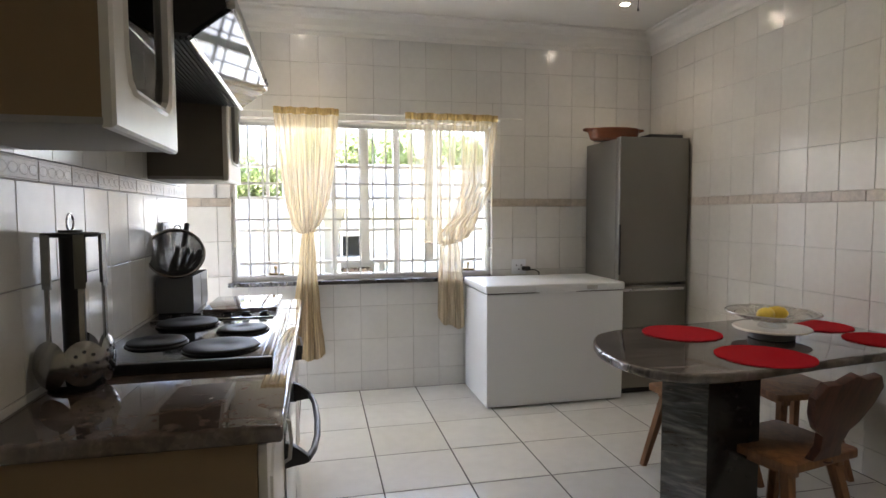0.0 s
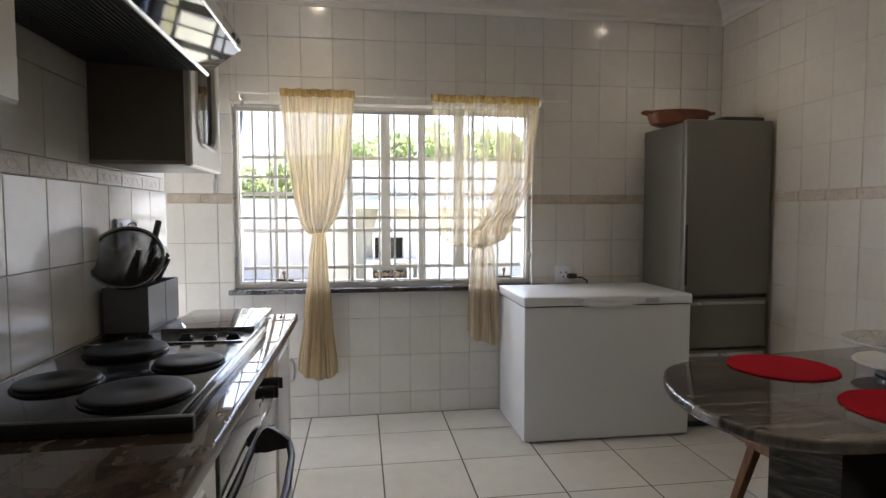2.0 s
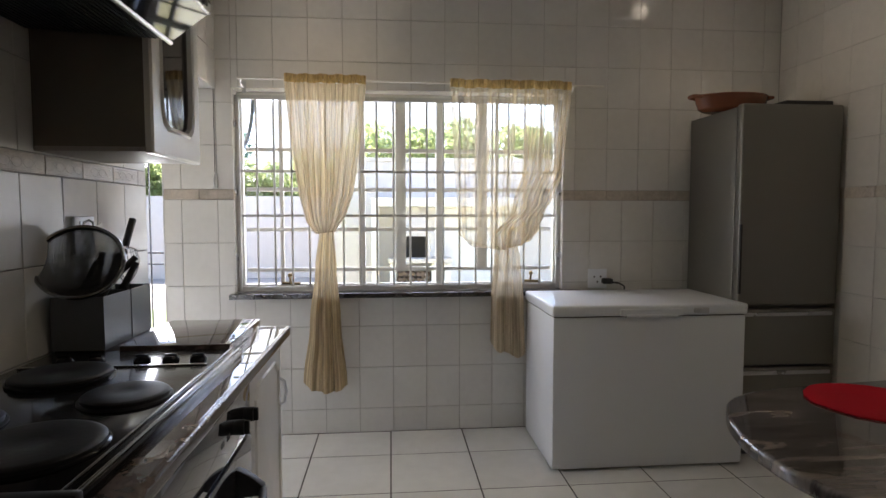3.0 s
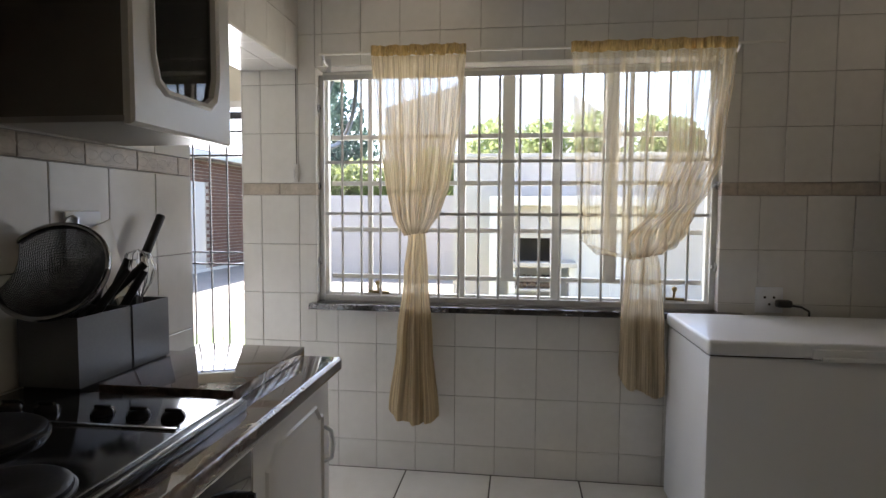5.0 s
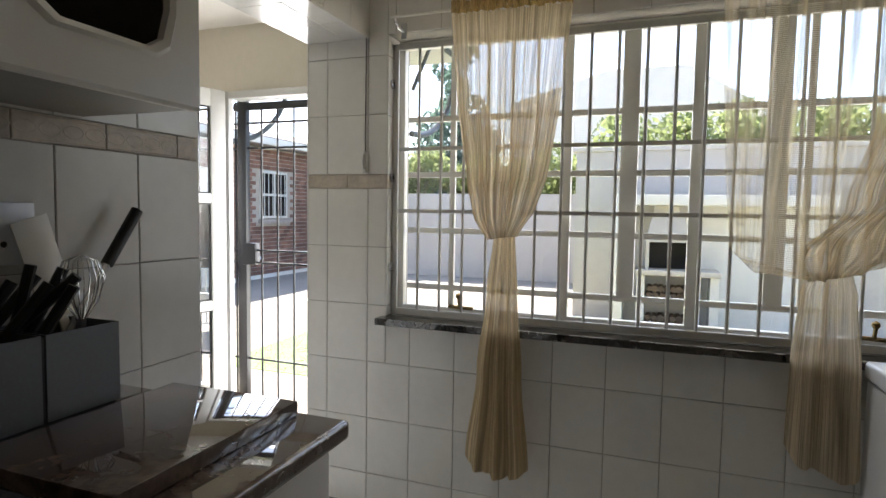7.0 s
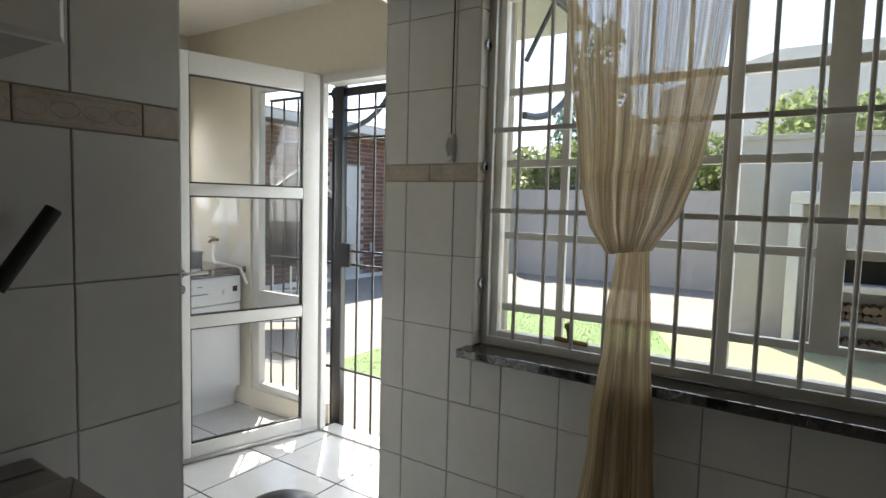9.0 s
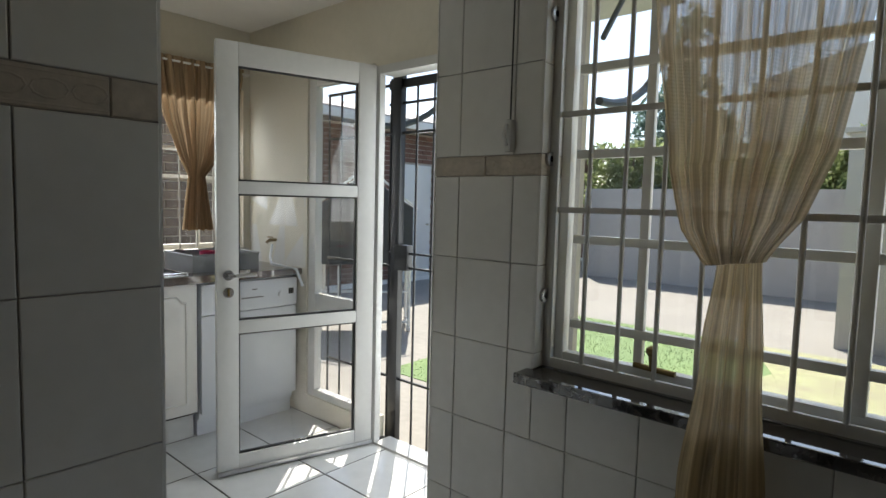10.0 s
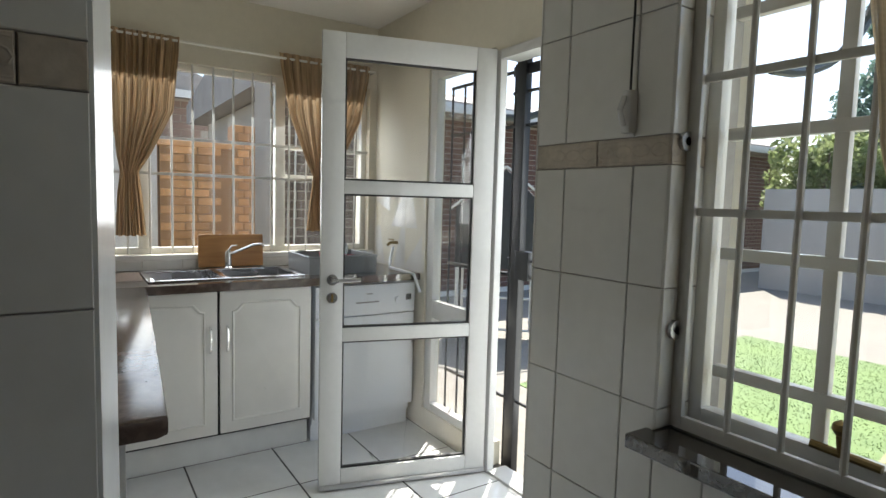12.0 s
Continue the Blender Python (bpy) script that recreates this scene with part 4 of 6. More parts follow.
# ---- carved wooden chair and stools ----
def chair(name, label, at, turn, back):
    ch = thing(name, (0, 0, 0), label, "chair" if back else "stool", "seats round the table")
    part("seat", prism(B(), rounded(-0.2, 0.2, -0.16, 0.19, (0.03, 0.03, 0.03, 0.03), 4), 0.42, 0.452, "z", 0.006), WOOD, ch)
    for s in (-1, 1):
        part("rail", bx(s * 0.13 - 0.02, s * 0.13 + 0.02, -0.13, 0.16, 0.385, 0.42, 0.003), WOOD, ch)
        for t in (-1, 1):
            part("leg", tube(B(), [(s * 0.13, 0.015 + t * 0.11, 0.40), (s * 0.20, 0.015 + t * 0.19, 0.0)], 0.03, 6, 0.022), WOOD, ch)
    if back:
        outline = [(-0.09, 0.0), (-0.06, 0.06), (-0.075, 0.12), (-0.12, 0.15), (-0.17, 0.22), (-0.19, 0.29), (-0.15, 0.34), (-0.07, 0.335), (0, 0.36), (0.07, 0.335), (0.15, 0.34), (0.19, 0.29), (0.17, 0.22), (0.12, 0.15), (0.075, 0.12), (0.06, 0.06), (0.09, 0.0)]
        bm = prism(B(), outline, -0.016, 0.016, "y", 0.007)
        lathe(bm, [(0.03, 0), (0.034, 0.004), (0.03, 0.008)], (0, 0, 0), 12)
        bmesh.ops.rotate(bm, verts=bm.verts[:], matrix=Euler((radians(16), 0, 0)).to_matrix())
        bmesh.ops.translate(bm, verts=bm.verts[:], vec=(0, -0.14, 0.44))
        part("backrest", bm, WOOD_DARK, ch, "dark carved backrest")
    ch.matrix_world = pose(at[0], at[1], 0, 0, 0, turn)
    return ch


chair("carved_chair", "varnished wooden chair with splayed legs and a dark carved back", (1.93, 1.92), 11, True)
first = chair("wooden_stool", "varnished wooden stool with splayed legs under the stone table", (2.045, 2.60), 184, False)
copy_thing(first, pose(2.56, 2.58, 0, 0, 0, 176))


# ---- utensil holder, sieve and knives ----
uh = thing("utensil_holder", (-0.47, 2.88, CT), "two-box brushed steel utensil holder on the worktop against the tiles", "utensil holder")
for y0, y1 in ((2.705, 2.876), (2.884, 3.03)):
    x0, x1, z0, z1, w = -0.54, -0.392, (CT + 0.023 if y0 < 2.79 else CT + 0.023), 1.085, 0.003
    bm = tub(x0, x1, y0, y1, z0, z1, w)
    part("box", bm, HOLDER, uh)
part("divider", bx(-0.536, -0.394, 2.875, 2.885, CT + 0.023, 1.08), BLACK_MATT, uh, "black divider strip")
part("base", bx(-0.536, -0.398, 2.712, 3.025, CT + 0.001, CT + 0.024), BLACK_MATT, uh)


def moved(bm, m):
    bmesh.ops.transform(bm, matrix=m, verts=bm.verts[:])
    return bm


sv = thing("sieve", (-0.47, 2.80, 1.09), "round wire mesh sieve leaning on the utensil holder", "sieve")
SM = pose(-0.462, 2.72, 1.188, 60, 0, 14) @ Matrix.Scale(1.15, 4)
ringp = [(0.1 * math.cos(2 * math.pi * k / 40), 0.1 * math.sin(2 * math.pi * k / 40), 0) for k in range(41)]
part("rim", moved(tube(B(), ringp, 0.005, 8), SM), UTENSIL, sv)
part("rim", moved(tube(B(), [(p[0] * 0.99, p[1] * 0.99, -0.008) for p in ringp], 0.004, 8), SM), BLACK_MATT, sv)
bm = B()
for k in range(-36, 37):
    c = k * 0.00265
    h = math.sqrt(max(0, 0.098 ** 2 - c * c))
    if h > 0.01:
        for flip in (0, 1):
            pts = [((c, h * t) if flip else (h * t, c)) for t in (-1, -0.6, -0.2, 0.2, 0.6, 1)]
            tube(bm, [(a, b, -0.055 * (1 - (a * a + b * b) / 0.0097)) for a, b in pts], 0.0009, 3, caps=False)
part("mesh_bowl", moved(bm, SM), BLACK_MATT, sv)
part("handle", moved(tube(B(), [(0.0, 0.1, 0), (0.002, 0.112, 0.002), (0.012, 0.118, 0.002), (0.022, 0.112, 0.002), (0.024, 0.097, 0)], 0.0035, 6), SM), STEEL, sv)
for a, b in (((-0.535, 2.86, 1.06), (-0.508, 2.95, 1.178)), ((-0.50, 2.87, 1.06), (-0.405, 2.955, 1.182)), ((-0.525, 2.83, 1.06), (-0.50, 2.90, 1.172)), ((-0.50, 2.92, 1.06), (-0.462, 2.97, 1.192)), ((-0.47, 2.85, 1.06), (-0.43, 2.92, 1.17)), ((-0.44, 2.90, 1.06), (-0.40, 2.945, 1.165)), ((-0.52, 2.91, 1.06), (-0.50, 2.935, 1.20))):
    kn = thing("kitchen_knife", a, "black handled kitchen knife standing in the steel holder", "knife", "knives in the holder")
    p, q = Vector(a), Vector(b)
    d = (q - p).normalized()
    part("handle", tube(B(), [p, p + d * 0.01, p + d * 0.05, q - d * 0.03, q - d * 0.008, q], 0.0105, 8), BLACK_MATT, kn)
    part("blade", tube(B(), [p - d * 0.05, p], 0.006, 4), STEEL, kn)
sp = thing("palette_knife", (-0.52, 3.02, 1.0), "long palette knife with a black handle in the steel holder", "palette knife")
p, q = Vector((-0.515, 3.0, 1.03)), Vector((-0.508, 3.181, 1.305))
m = p + (q - p) * 0.58
part("blade", tube(B(), [p, m], 0.008, 6), STEEL, sp)
d = (q - m).normalized()
part("handle", tube(B(), [m - d * 0.004, m + d * 0.012, q - d * 0.02, q], 0.013, 10), BLACK_MATT, sp)
sx = thing("white_spatula", (-0.53, 3.02, 1.0), "flat white plastic spatula standing in the steel holder", "spatula")
part("blade", moved(bx(-0.002, 0.002, -0.036, 0.036, 0.09, 0.30, 0.0015), pose(-0.522, 3.035, 1.0, 17)), CREAM_CHINA, sx)
part("handle", moved(bx(-0.004, 0.004, -0.01, 0.01, 0.0, 0.09, 0.002), pose(-0.522, 3.035, 1.0, 17)), CREAM_CHINA, sx)
wk = thing("wire_whisk", (-0.46, 2.99, 1.0), "steel balloon whisk in the utensil holder", "whisk")
part("handle", tube(B(), [(-0.46, 2.99, 0.96), (-0.455, 3.0, 1.09)], 0.008), STEEL, wk)
for k in range(6):
    a = math.pi * k / 6
    c, s = math.cos(a), math.sin(a)
    pts = [(-0.455 + r * c, 3.0 + r * s, 1.085 + z) for r, z in ((0.004, 0), (0.03, 0.04), (0.042, 0.085), (0.03, 0.12), (0, 0.132), (-0.03, 0.12), (-0.042, 0.085), (-0.03, 0.04), (-0.004, 0))]
    part("wire", tube(B(), pts, 0.0013, 5), CHROME, wk)

# ---- utensil carousel ----
UC = (-0.485, 1.715)
uc = thing("utensil_carousel", (*UC, CT), "black utensil stand with hanging steel spoons on the worktop", "utensil stand")
part("base", lathe(B(), [(0, 0), (0.064, 0), (0.067, 0.006), (0.062, 0.016), (0.03, 0.022), (0, 0.024)], (*UC, CT + 0.0005), 32), BLACK, uc)
part("pole", tube(B(), [(*UC, CT + 0.02), (*UC, 1.315)], 0.027, 14), BLACK_MATT, uc)
part("ring", tube(B(), [(UC[0], UC[1] + 0.02 * math.cos(a), 1.335 + 0.022 * math.sin(a)) for a in (2 * math.pi * k / 20 for k in range(21))], 0.003, 6), CHROME, uc)
part("hook_plate", lathe(B(), [(0, 1.30 - CT), (0.062, 1.298 - CT), (0.067, 1.303 - CT), (0.065, 1.308 - CT), (0, 1.31 - CT)], (*UC, CT), 24), BLACK_MATT, uc)
GRIP_OLIVE = material("olive_grey_plastic", (0.13, 0.125, 0.095), 0.35, vary=0.1)
for k, (ang, kind) in enumerate(((-112, "ladle"), (-58, "skimmer"), (-8, "slotted_spoon"), (50, "spatula"), (95, "serving_spoon"))):
    a = radians(ang)
    ox, oy = UC[0] + 0.072 * math.cos(a), UC[1] + 0.072 * math.sin(a)
    ut = thing(kind, (ox, oy, 1.0), f"steel {kind.replace('_', ' ')} hanging from the black stand", "utensil", "hanging utensils")
    bm = B()
    out = Vector((math.cos(a), math.sin(a), 0))
    side = Vector((-math.sin(a), math.cos(a), 0))
    base = Vector((ox, oy, 0)) + out * 0.006
    for z0, z1, w in ((1.305, 1.17, 0.012), (1.17, 1.02, 0.006)):
        if z1 == 1.02:
            part("grip", bm, (UTENSIL, GRIP_OLIVE, UTENSIL, BLACK_MATT, BLACK_MATT)[k], ut, "flat hanging grip")
            bm = B()
        vs = [base + side * s * w + Vector((0, 0, z)) + out * o for o in (0, 0.004) for z in (z0, z1) for s in (-1, 1)]
        vv = [bm.verts.new(v) for v in vs]
        for f in ((0, 1, 3, 2), (4, 6, 7, 5), (0, 4, 5, 1), (2, 3, 7, 6), (0, 2, 6, 4), (1, 5, 7, 3)):
            bm.faces.new([vv[i] for i in f])
    part("shank", bm, UTENSIL, ut)
    w, h, dp = {"ladle": (0.05, 0.062, 0.03), "skimmer": (0.05, 0.058, 0.014), "slotted_spoon": (0.04, 0.06, 0.012), "spatula": (0.036, 0.05, 0.003), "serving_spoon": (0.036, 0.052, 0.014)}[kind]
    bm = B()
    rings = []
    for j in range(7):
        r = j / 6
        rings.append([bm.verts.new(base + side * (w * r * math.cos(t)) + Vector((0, 0, 1.0 + h * r * math.sin(t) - 0.02)) + out * (0.004 + dp * (1 - r * r))) for t in (2 * math.pi * i / 24 for i in range(24))] if j else [bm.verts.new(base + Vector((0, 0, 0.98)) + out * (0.004 + dp))])
    for i in range(24):
        bm.faces.new((rings[0][0], rings[1][i], rings[1][(i + 1) % 24]))
    for r0, r1 in zip(rings[1:], rings[2:]):
        for i in range(24):
            bm.faces.new((r0[i], r0[(i + 1) % 24], r1[(i + 1) % 24], r1[i]))
    hd_ = part("head", bm, UTENSIL, ut)
    if kind in ("skimmer", "slotted_spoon"):
        for i in range(9):
            t, r = 2 * math.pi * i / 8, (0.55 if i < 8 else 0)
            c = base + side * (w * r * math.cos(t)) + Vector((0, 0, 0.98 + h * r * math.sin(t))) + out * (0.0055 + dp * (1 - r * r))
            part("hole", tube(B(), [c, c + out * 0.0015], 0.0045, 8), BLACK_MATT, hd_)


# ---- sockets and downlights ----
def socket(m, label):
    s = tagged(new("power_socket"), label, "socket", "wall sockets")
    s.matrix_world = m
    def put(name, bm, mat):
        ob = new(name, mesh_of(bm, name, mat))
        ob.parent = s
        return ob
    put("plate", bx(-0.06, 0.06, -0.06, 0.06, 0, 0.009, 0.004), ENAMEL)
    for x, y in ((-0.02, 0.012), (0.02, 0.012), (0.0, -0.02)):
        put("hole", tube(B(), [(x, y, 0.0085), (x, y, 0.0098)], 0.006, 10), BLACK_MATT)
    put("switch", bx(-0.035, -0.015, 0.03, 0.045, 0.009, 0.014, 0.002), ENAMEL)
    return s


socket(pose(1.715, NW - 0.0005, 0.925, 90), "white wall socket above the freezer")
pl = thing("plug", (1.78, 4.36, 0.91), "black mains plug with its cable in the wall socket", "plug")
part("body", bx(1.735, 1.80, 4.345, 4.388, 0.895, 0.93, 0.012), BLACK_MATT, pl)
part("cable", tube(B(), [(1.79, 4.365, 0.905), (1.84, 4.36, 0.90), (1.875, 4.36, 0.88), (1.88, 4.372, 0.84)], 0.005, 8), BLACK_MATT, pl)
socket(pose(LW + 0.006, 2.913, 1.258, 90, 0, 90), "white double wall socket above the hob")
glow = bpy.data.materials.new("lamp_glow")
glow.use_nodes = True
glow.node_tree.nodes["Principled BSDF"].inputs["Emission Color"].default_value = (1, 0.86, 0.66, 1)
glow.node_tree.nodes["Principled BSDF"].inputs["Emission Strength"].default_value = 14
for x, y, c in ((2.25, 3.75, CEILING), (0.05, 3.95, CEILING), (2.25, 1.9, CEILING), (1.2, 1.9, CEILING), (2.25, 0.0, CEILING)):
    dl = thing("downlight", (x, y, c), "small round lit ceiling downlight with a white rim", "ceiling light", "downlights")
    part("rim", lathe(B(), [(0.03, -0.004), (0.045, -0.006), (0.05, 0.001), (0.03, 0.001)], (x, y, c - 0.001), 24), TRIM, dl)
    part("bulb", lathe(B(), [(0, -0.003), (0.029, -0.003), (0.029, 0.0), (0, 0.0)], (x, y, c - 0.001), 20), glow, dl)
    lp = new("downlight_lamp", bpy.data.lights.new("downlight_lamp", "SPOT"))
    lp.data.energy, lp.data.spot_size, lp.data.spot_blend, lp.data.color, lp.data.shadow_soft_size = 0.45, radians(120), 0.6, (1, 0.83, 0.56), 0.03
    lp.location = (x, y, c - 0.02)
pull = thing("pull_cord", (2.23, 3.55, CEILING), "thin pull cord hanging from the ceiling", "cord")
part("cord", tube(B(), [(2.23, 3.55, CEILING), (2.23, 3.55, 2.70)], 0.003, 6), BLACK_MATT, pull)
part("knob", lathe(B(), [(0, 0), (0.007, 0.004), (0.006, 0.02), (0, 0.024)], (2.23, 3.55, 2.68), 10), BLACK_MATT, pull)

# ---- scullery: counters, sink, dishwasher ----
XF = -2.60
sk = thing("sink_worktop", (-2.8, 4.0, CT), "brown granite sink worktop under the scullery window", "worktop")
for x0, x1, y0, y1 in ((SX + 0.002, -2.57, SS, 3.69), (SX + 0.002, -2.57, 4.42, SN - 0.002), (SX + 0.002, -3.10, 3.69, 4.42), (-2.69, -2.57, 3.69, 4.42)):
    part("slab", bx(x0, x1, y0, y1, CT - 0.04, CT), GRANITE, sk)
side_top = whole("side_worktop", prism(B(), [(-2.568, SS), (PW - 0.03, SS), (PW - 0.03, 3.52), (PW - 0.045, 3.54), (-2.568, 3.665)], CT - 0.04, CT, "z", 0.008), GRANITE_DULL, "brown granite side worktop with a rounded end in the scullery", "worktop")
sb = thing("side_cupboard", (-1.7, 3.0, 0), "white base cupboards under the side worktop", "cupboard", "scullery units")
part("body", bx(-2.56, PW - 0.06, SS + 0.002, 3.47, 0, CT - 0.042, 0.002), LACQUER, sb)
sc = thing("sink_cupboard", (-2.8, 4.0, 0), "white sink cupboard with two arched panel doors", "cupboard", "scullery units")
# carcass is black so the gap between the doors has its shade in colour
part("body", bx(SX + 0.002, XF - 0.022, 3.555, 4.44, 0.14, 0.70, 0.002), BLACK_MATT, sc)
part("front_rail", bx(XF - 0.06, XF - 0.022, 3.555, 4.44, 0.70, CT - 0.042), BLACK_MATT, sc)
part("plinth", bx(SX + 0.002, XF - 0.065, 3.555, 4.44, 0, 0.14), FLOOR, sc, "tiled plinth")
for y0, y1, hy in ((3.56, 3.968, 3.935), (3.98, 4.435, 4.012)):
    d = part("door", door_panel(B(), XF, y0, y1, 0.155, CT - 0.045), LACQUER, sc)
    bow_handle(XF, hy, 0.565, 0.69, CHROME, d)
sn = thing("kitchen_sink", (-2.82, 4.03, CT), "stainless steel double bowl sink set in the worktop", "sink")
bm = B()
X0, X1, Y0, Y1 = -3.11, -2.68, 3.68, 4.43
for a, b, c, d in ((X0, X1, Y0, Y0 + 0.03), (X0, X1, Y1 - 0.03, Y1), (X0, X0 + 0.05, Y0 + 0.03, Y1 - 0.03), (X1 - 0.03, X1, Y0 + 0.03, Y1 - 0.03), (X0 + 0.05, X1 - 0.03, 4.02, 4.05)):
    box(bm, a, b, c, d, CT + 0.001, CT + 0.009, 0.003)
part("rim", bm, CHROME, sn)
for y0, y1 in ((Y0 + 0.03, 4.02), (4.05, Y1 - 0.03)):
    a, b, w, z0 = X0 + 0.05, X1 - 0.03, 0.002, CT - 0.16
    bm = tub(a, b, y0, y1, z0, CT, w)
    part("bowl", bm, STEEL, sn)
    part("drain", lathe(B(), [(0, 0.004), (0.03, 0.003), (0.04, 0)], ((a + b) / 2, (y0 + y1) / 2, z0 + 0.003), 20), CHROME, sn)
tp = thing("mixer_tap", (-3.07, 4.12, CT), "chrome mixer tap with a swung-out spout", "tap")
part("body", lathe(B(), [(0.028, 0), (0.028, 0.006), (0.02, 0.012), (0.019, 0.08), (0.015, 0.1), (0, 0.103)], (-3.07, 4.12, CT + 0.009), 20), CHROME, tp)
part("spout", tube(B(), [(-3.07, 4.12, 0.99), (-3.01, 4.17, 1.02), (-2.955, 4.235, 1.055), (-2.92, 4.265, 1.06), (-2.91, 4.275, 1.045)], 0.0075, 10), CHROME, tp)
part("lever", tube(B(), [(-3.07, 4.12, 1.01), (-3.065, 4.14, 1.04), (-3.04, 4.16, 1.045)], 0.006, 8), CHROME, tp)
bm = moved(prism(B(), rounded(-0.178, 0.178, 0, 0.185, (0.008,) * 4, 3), -0.01, 0.01, "y", 0.003), pose(0, 0, 0, 0, 0, 90))
whole("chopping_board", moved(bm, pose(-3.142, 4.155, CT + 0.010, 0, -5, 0)), WOOD_BOARD, "wooden chopping board leaning behind the sink", "chopping board")
dr = thing("dish_tub", (-2.8, 4.66, CT), "grey plastic washing-up tub holding dishes", "tub")
x0, x1, y0, y1 = -3.06, -2.70, 4.46, 4.86
TUB = material("grey_tub_plastic", (0.24, 0.25, 0.26), 0.4)
part("shell", tub(x0, x1, y0, y1, CT + 0.0005, CT + 0.095, 0.005), TUB, dr)
part("lip", tube(B(), [(x0, y0, CT + 0.095), (x1, y0, CT + 0.095), (x1, y1, CT + 0.095), (x0, y1, CT + 0.095), (x0, y0, CT + 0.095)], 0.007, 6), bpy.data.materials["grey_tub_plastic"], dr)
PINK = material("pink_plastic", (0.45, 0.03, 0.10), 0.4)
bm = lathe(B(), [(0.0, 0), (0.03, 0), (0.05, 0.06), (0.056, 0.1), (0.05, 0.1), (0.028, 0.006), (0, 0.005)], (-2.83, 4.62, CT + 0.006), 24)
whole("pink_beaker", bm, PINK, "dark pink plastic beaker in the washing-up tub", "beaker")
bm = moved(lathe(B(), [(0, 0), (0.05, 0.002), (0.075, 0.012), (0.08, 0.014), (0.05, 0.006), (0, 0.004)], (0, 0, 0), 28), pose(-2.88, 4.72, CT + 0.085, 70, 0, 8))
whole("dinner_plate", bm, material("dark_plate_glaze", (0.06, 0.07, 0.07), 0.2), "dark plate standing on edge in the washing-up tub", "plate")
bm = lathe(B(), [(0, 0), (0.03, 0), (0.045, 0.05), (0.05, 0.09), (0.045, 0.09), (0.026, 0.006), (0, 0.005)], (-2.78, 4.70, CT + 0.006), 24)
whole("pink_cup", bm, PINK, "dark pink plastic cup beside the beaker", "cup")
dw = thing("dishwasher", (-2.8, 4.75, 0), "white dishwasher with a control strip below the worktop", "dishwasher")
part("body", bx(SX + 0.01, XF - 0.03, 4.455, 5.05, 0.09, CT - 0.045, 0.003), ENAMEL, dw)
part("door", bx(XF - 0.03, XF, 4.458, 5.06, 0.13, 0.675, 0.006), ENAMEL, dw)
cp = part("control_panel", bx(XF - 0.03, XF + 0.004, 4.458, 5.06, 0.68, CT - 0.055, 0.006), ENAMEL, dw)
part("lettering", bx(XF + 0.0035, XF + 0.0048, 4.69, 4.83, 0.748, 0.756), material("grey_print", (0.25, 0.25, 0.26), 0.5), cp)
part("lettering", bx(XF + 0.0035, XF + 0.0048, 4.755, 4.79, 0.795, 0.802), bpy.data.materials["grey_print"], cp)
part("display", bx(XF + 0.0035, XF + 0.0055, 5.0, 5.035, 0.75, 0.785, 0.001), BLACK, cp)
part("dial", tube(B(), [(XF + 0.003, 4.945, 0.755), (XF + 0.016, 4.945, 0.755)], 0.018, 20), ENAMEL, cp)
part("plinth", bx(SX + 0.02, XF - 0.05, 4.455, 5.05, 0, 0.10), ENAMEL, dw)
ky = thing("wall_tap", (-2.72, SN, 1.05), "small tap on the scullery wall above the dishwasher", "tap")
part("body", tube(B(), [(-2.86, SN, 1.06), (-2.86, SN - 0.05, 1.06), (-2.86, SN - 0.07, 1.045)], 0.01, 8), BRASS, ky)
part("handle", tube(B(), [(-2.89, SN - 0.045, 1.08), (-2.83, SN - 0.045, 1.08)], 0.005, 6), BRASS, ky)
hose = whole("drain_hose", tube(B(), [(-2.86, SN - 0.03, 1.03), (-2.8, 5.0, 0.96), (-2.72, 4.96, 0.925), (-2.62, 4.99, 0.915), (-2.56, 5.03, 0.90), (-2.52, 5.05, 0.80)], 0.009, 8), ENAMEL, "white drain hose over the worktop edge", "hose")

# scullery window
w2 = tagged(new("window_2"), "white steel scullery window with burglar bars", "window", kind="structure")
w2.location = (SX - 0.1, 4.2, VZ0)
bpy.context.view_layer.update()
bm = B()
for y0, y1, z0, z1 in ((VY0, VY0 + 0.035, VZ0, VZ1), (VY1 - 0.035, VY1, VZ0, VZ1), (VY0 + 0.035, VY1 - 0.035, VZ0, VZ0 + 0.035), (VY0 + 0.035, VY1 - 0.035, VZ1 - 0.035, VZ1)):
    box(bm, SX - 0.09, SX - 0.05, y0, y1, z0, z1, 0.003)
part("window_frame", bm, FRAME, w2)
for y in (3.72, 4.46):
    part("mullion", bx(SX - 0.092, SX - 0.048, y - 0.03, y + 0.03, VZ0 + 0.03, VZ1 - 0.03, 0.003), FRAME, w2)
for z in (1.45, 1.62):
    part("glazing_bar", bx(SX - 0.08, SX - 0.06, 4.49, VY1 - 0.03, z - 0.01, z + 0.01, 0.002), FRAME, w2)
part("glazing_bar", bx(SX - 0.08, SX - 0.06, 4.74, 4.76, VZ0 + 0.03, VZ1 - 0.03, 0.002), FRAME, w2)
pane = part("pane", bx(SX - 0.072, SX - 0.068, VY0 + 0.02, VY1 - 0.02, VZ0 + 0.02, VZ1 - 0.02), GLASS, w2)
pane.visible_shadow = False
part("window_sill", bx(SX - 0.12, SX + 0.02, VY0 - 0.03, VY1 + 0.03, VZ0 - 0.03, VZ0 - 0.001, 0.004), TRIM, w2)
b2 = thing("burglar_bars", (SX - 0.03, 4.2, VZ0), "white steel burglar bars in the scullery window", "burglar bars")
y = 3.53
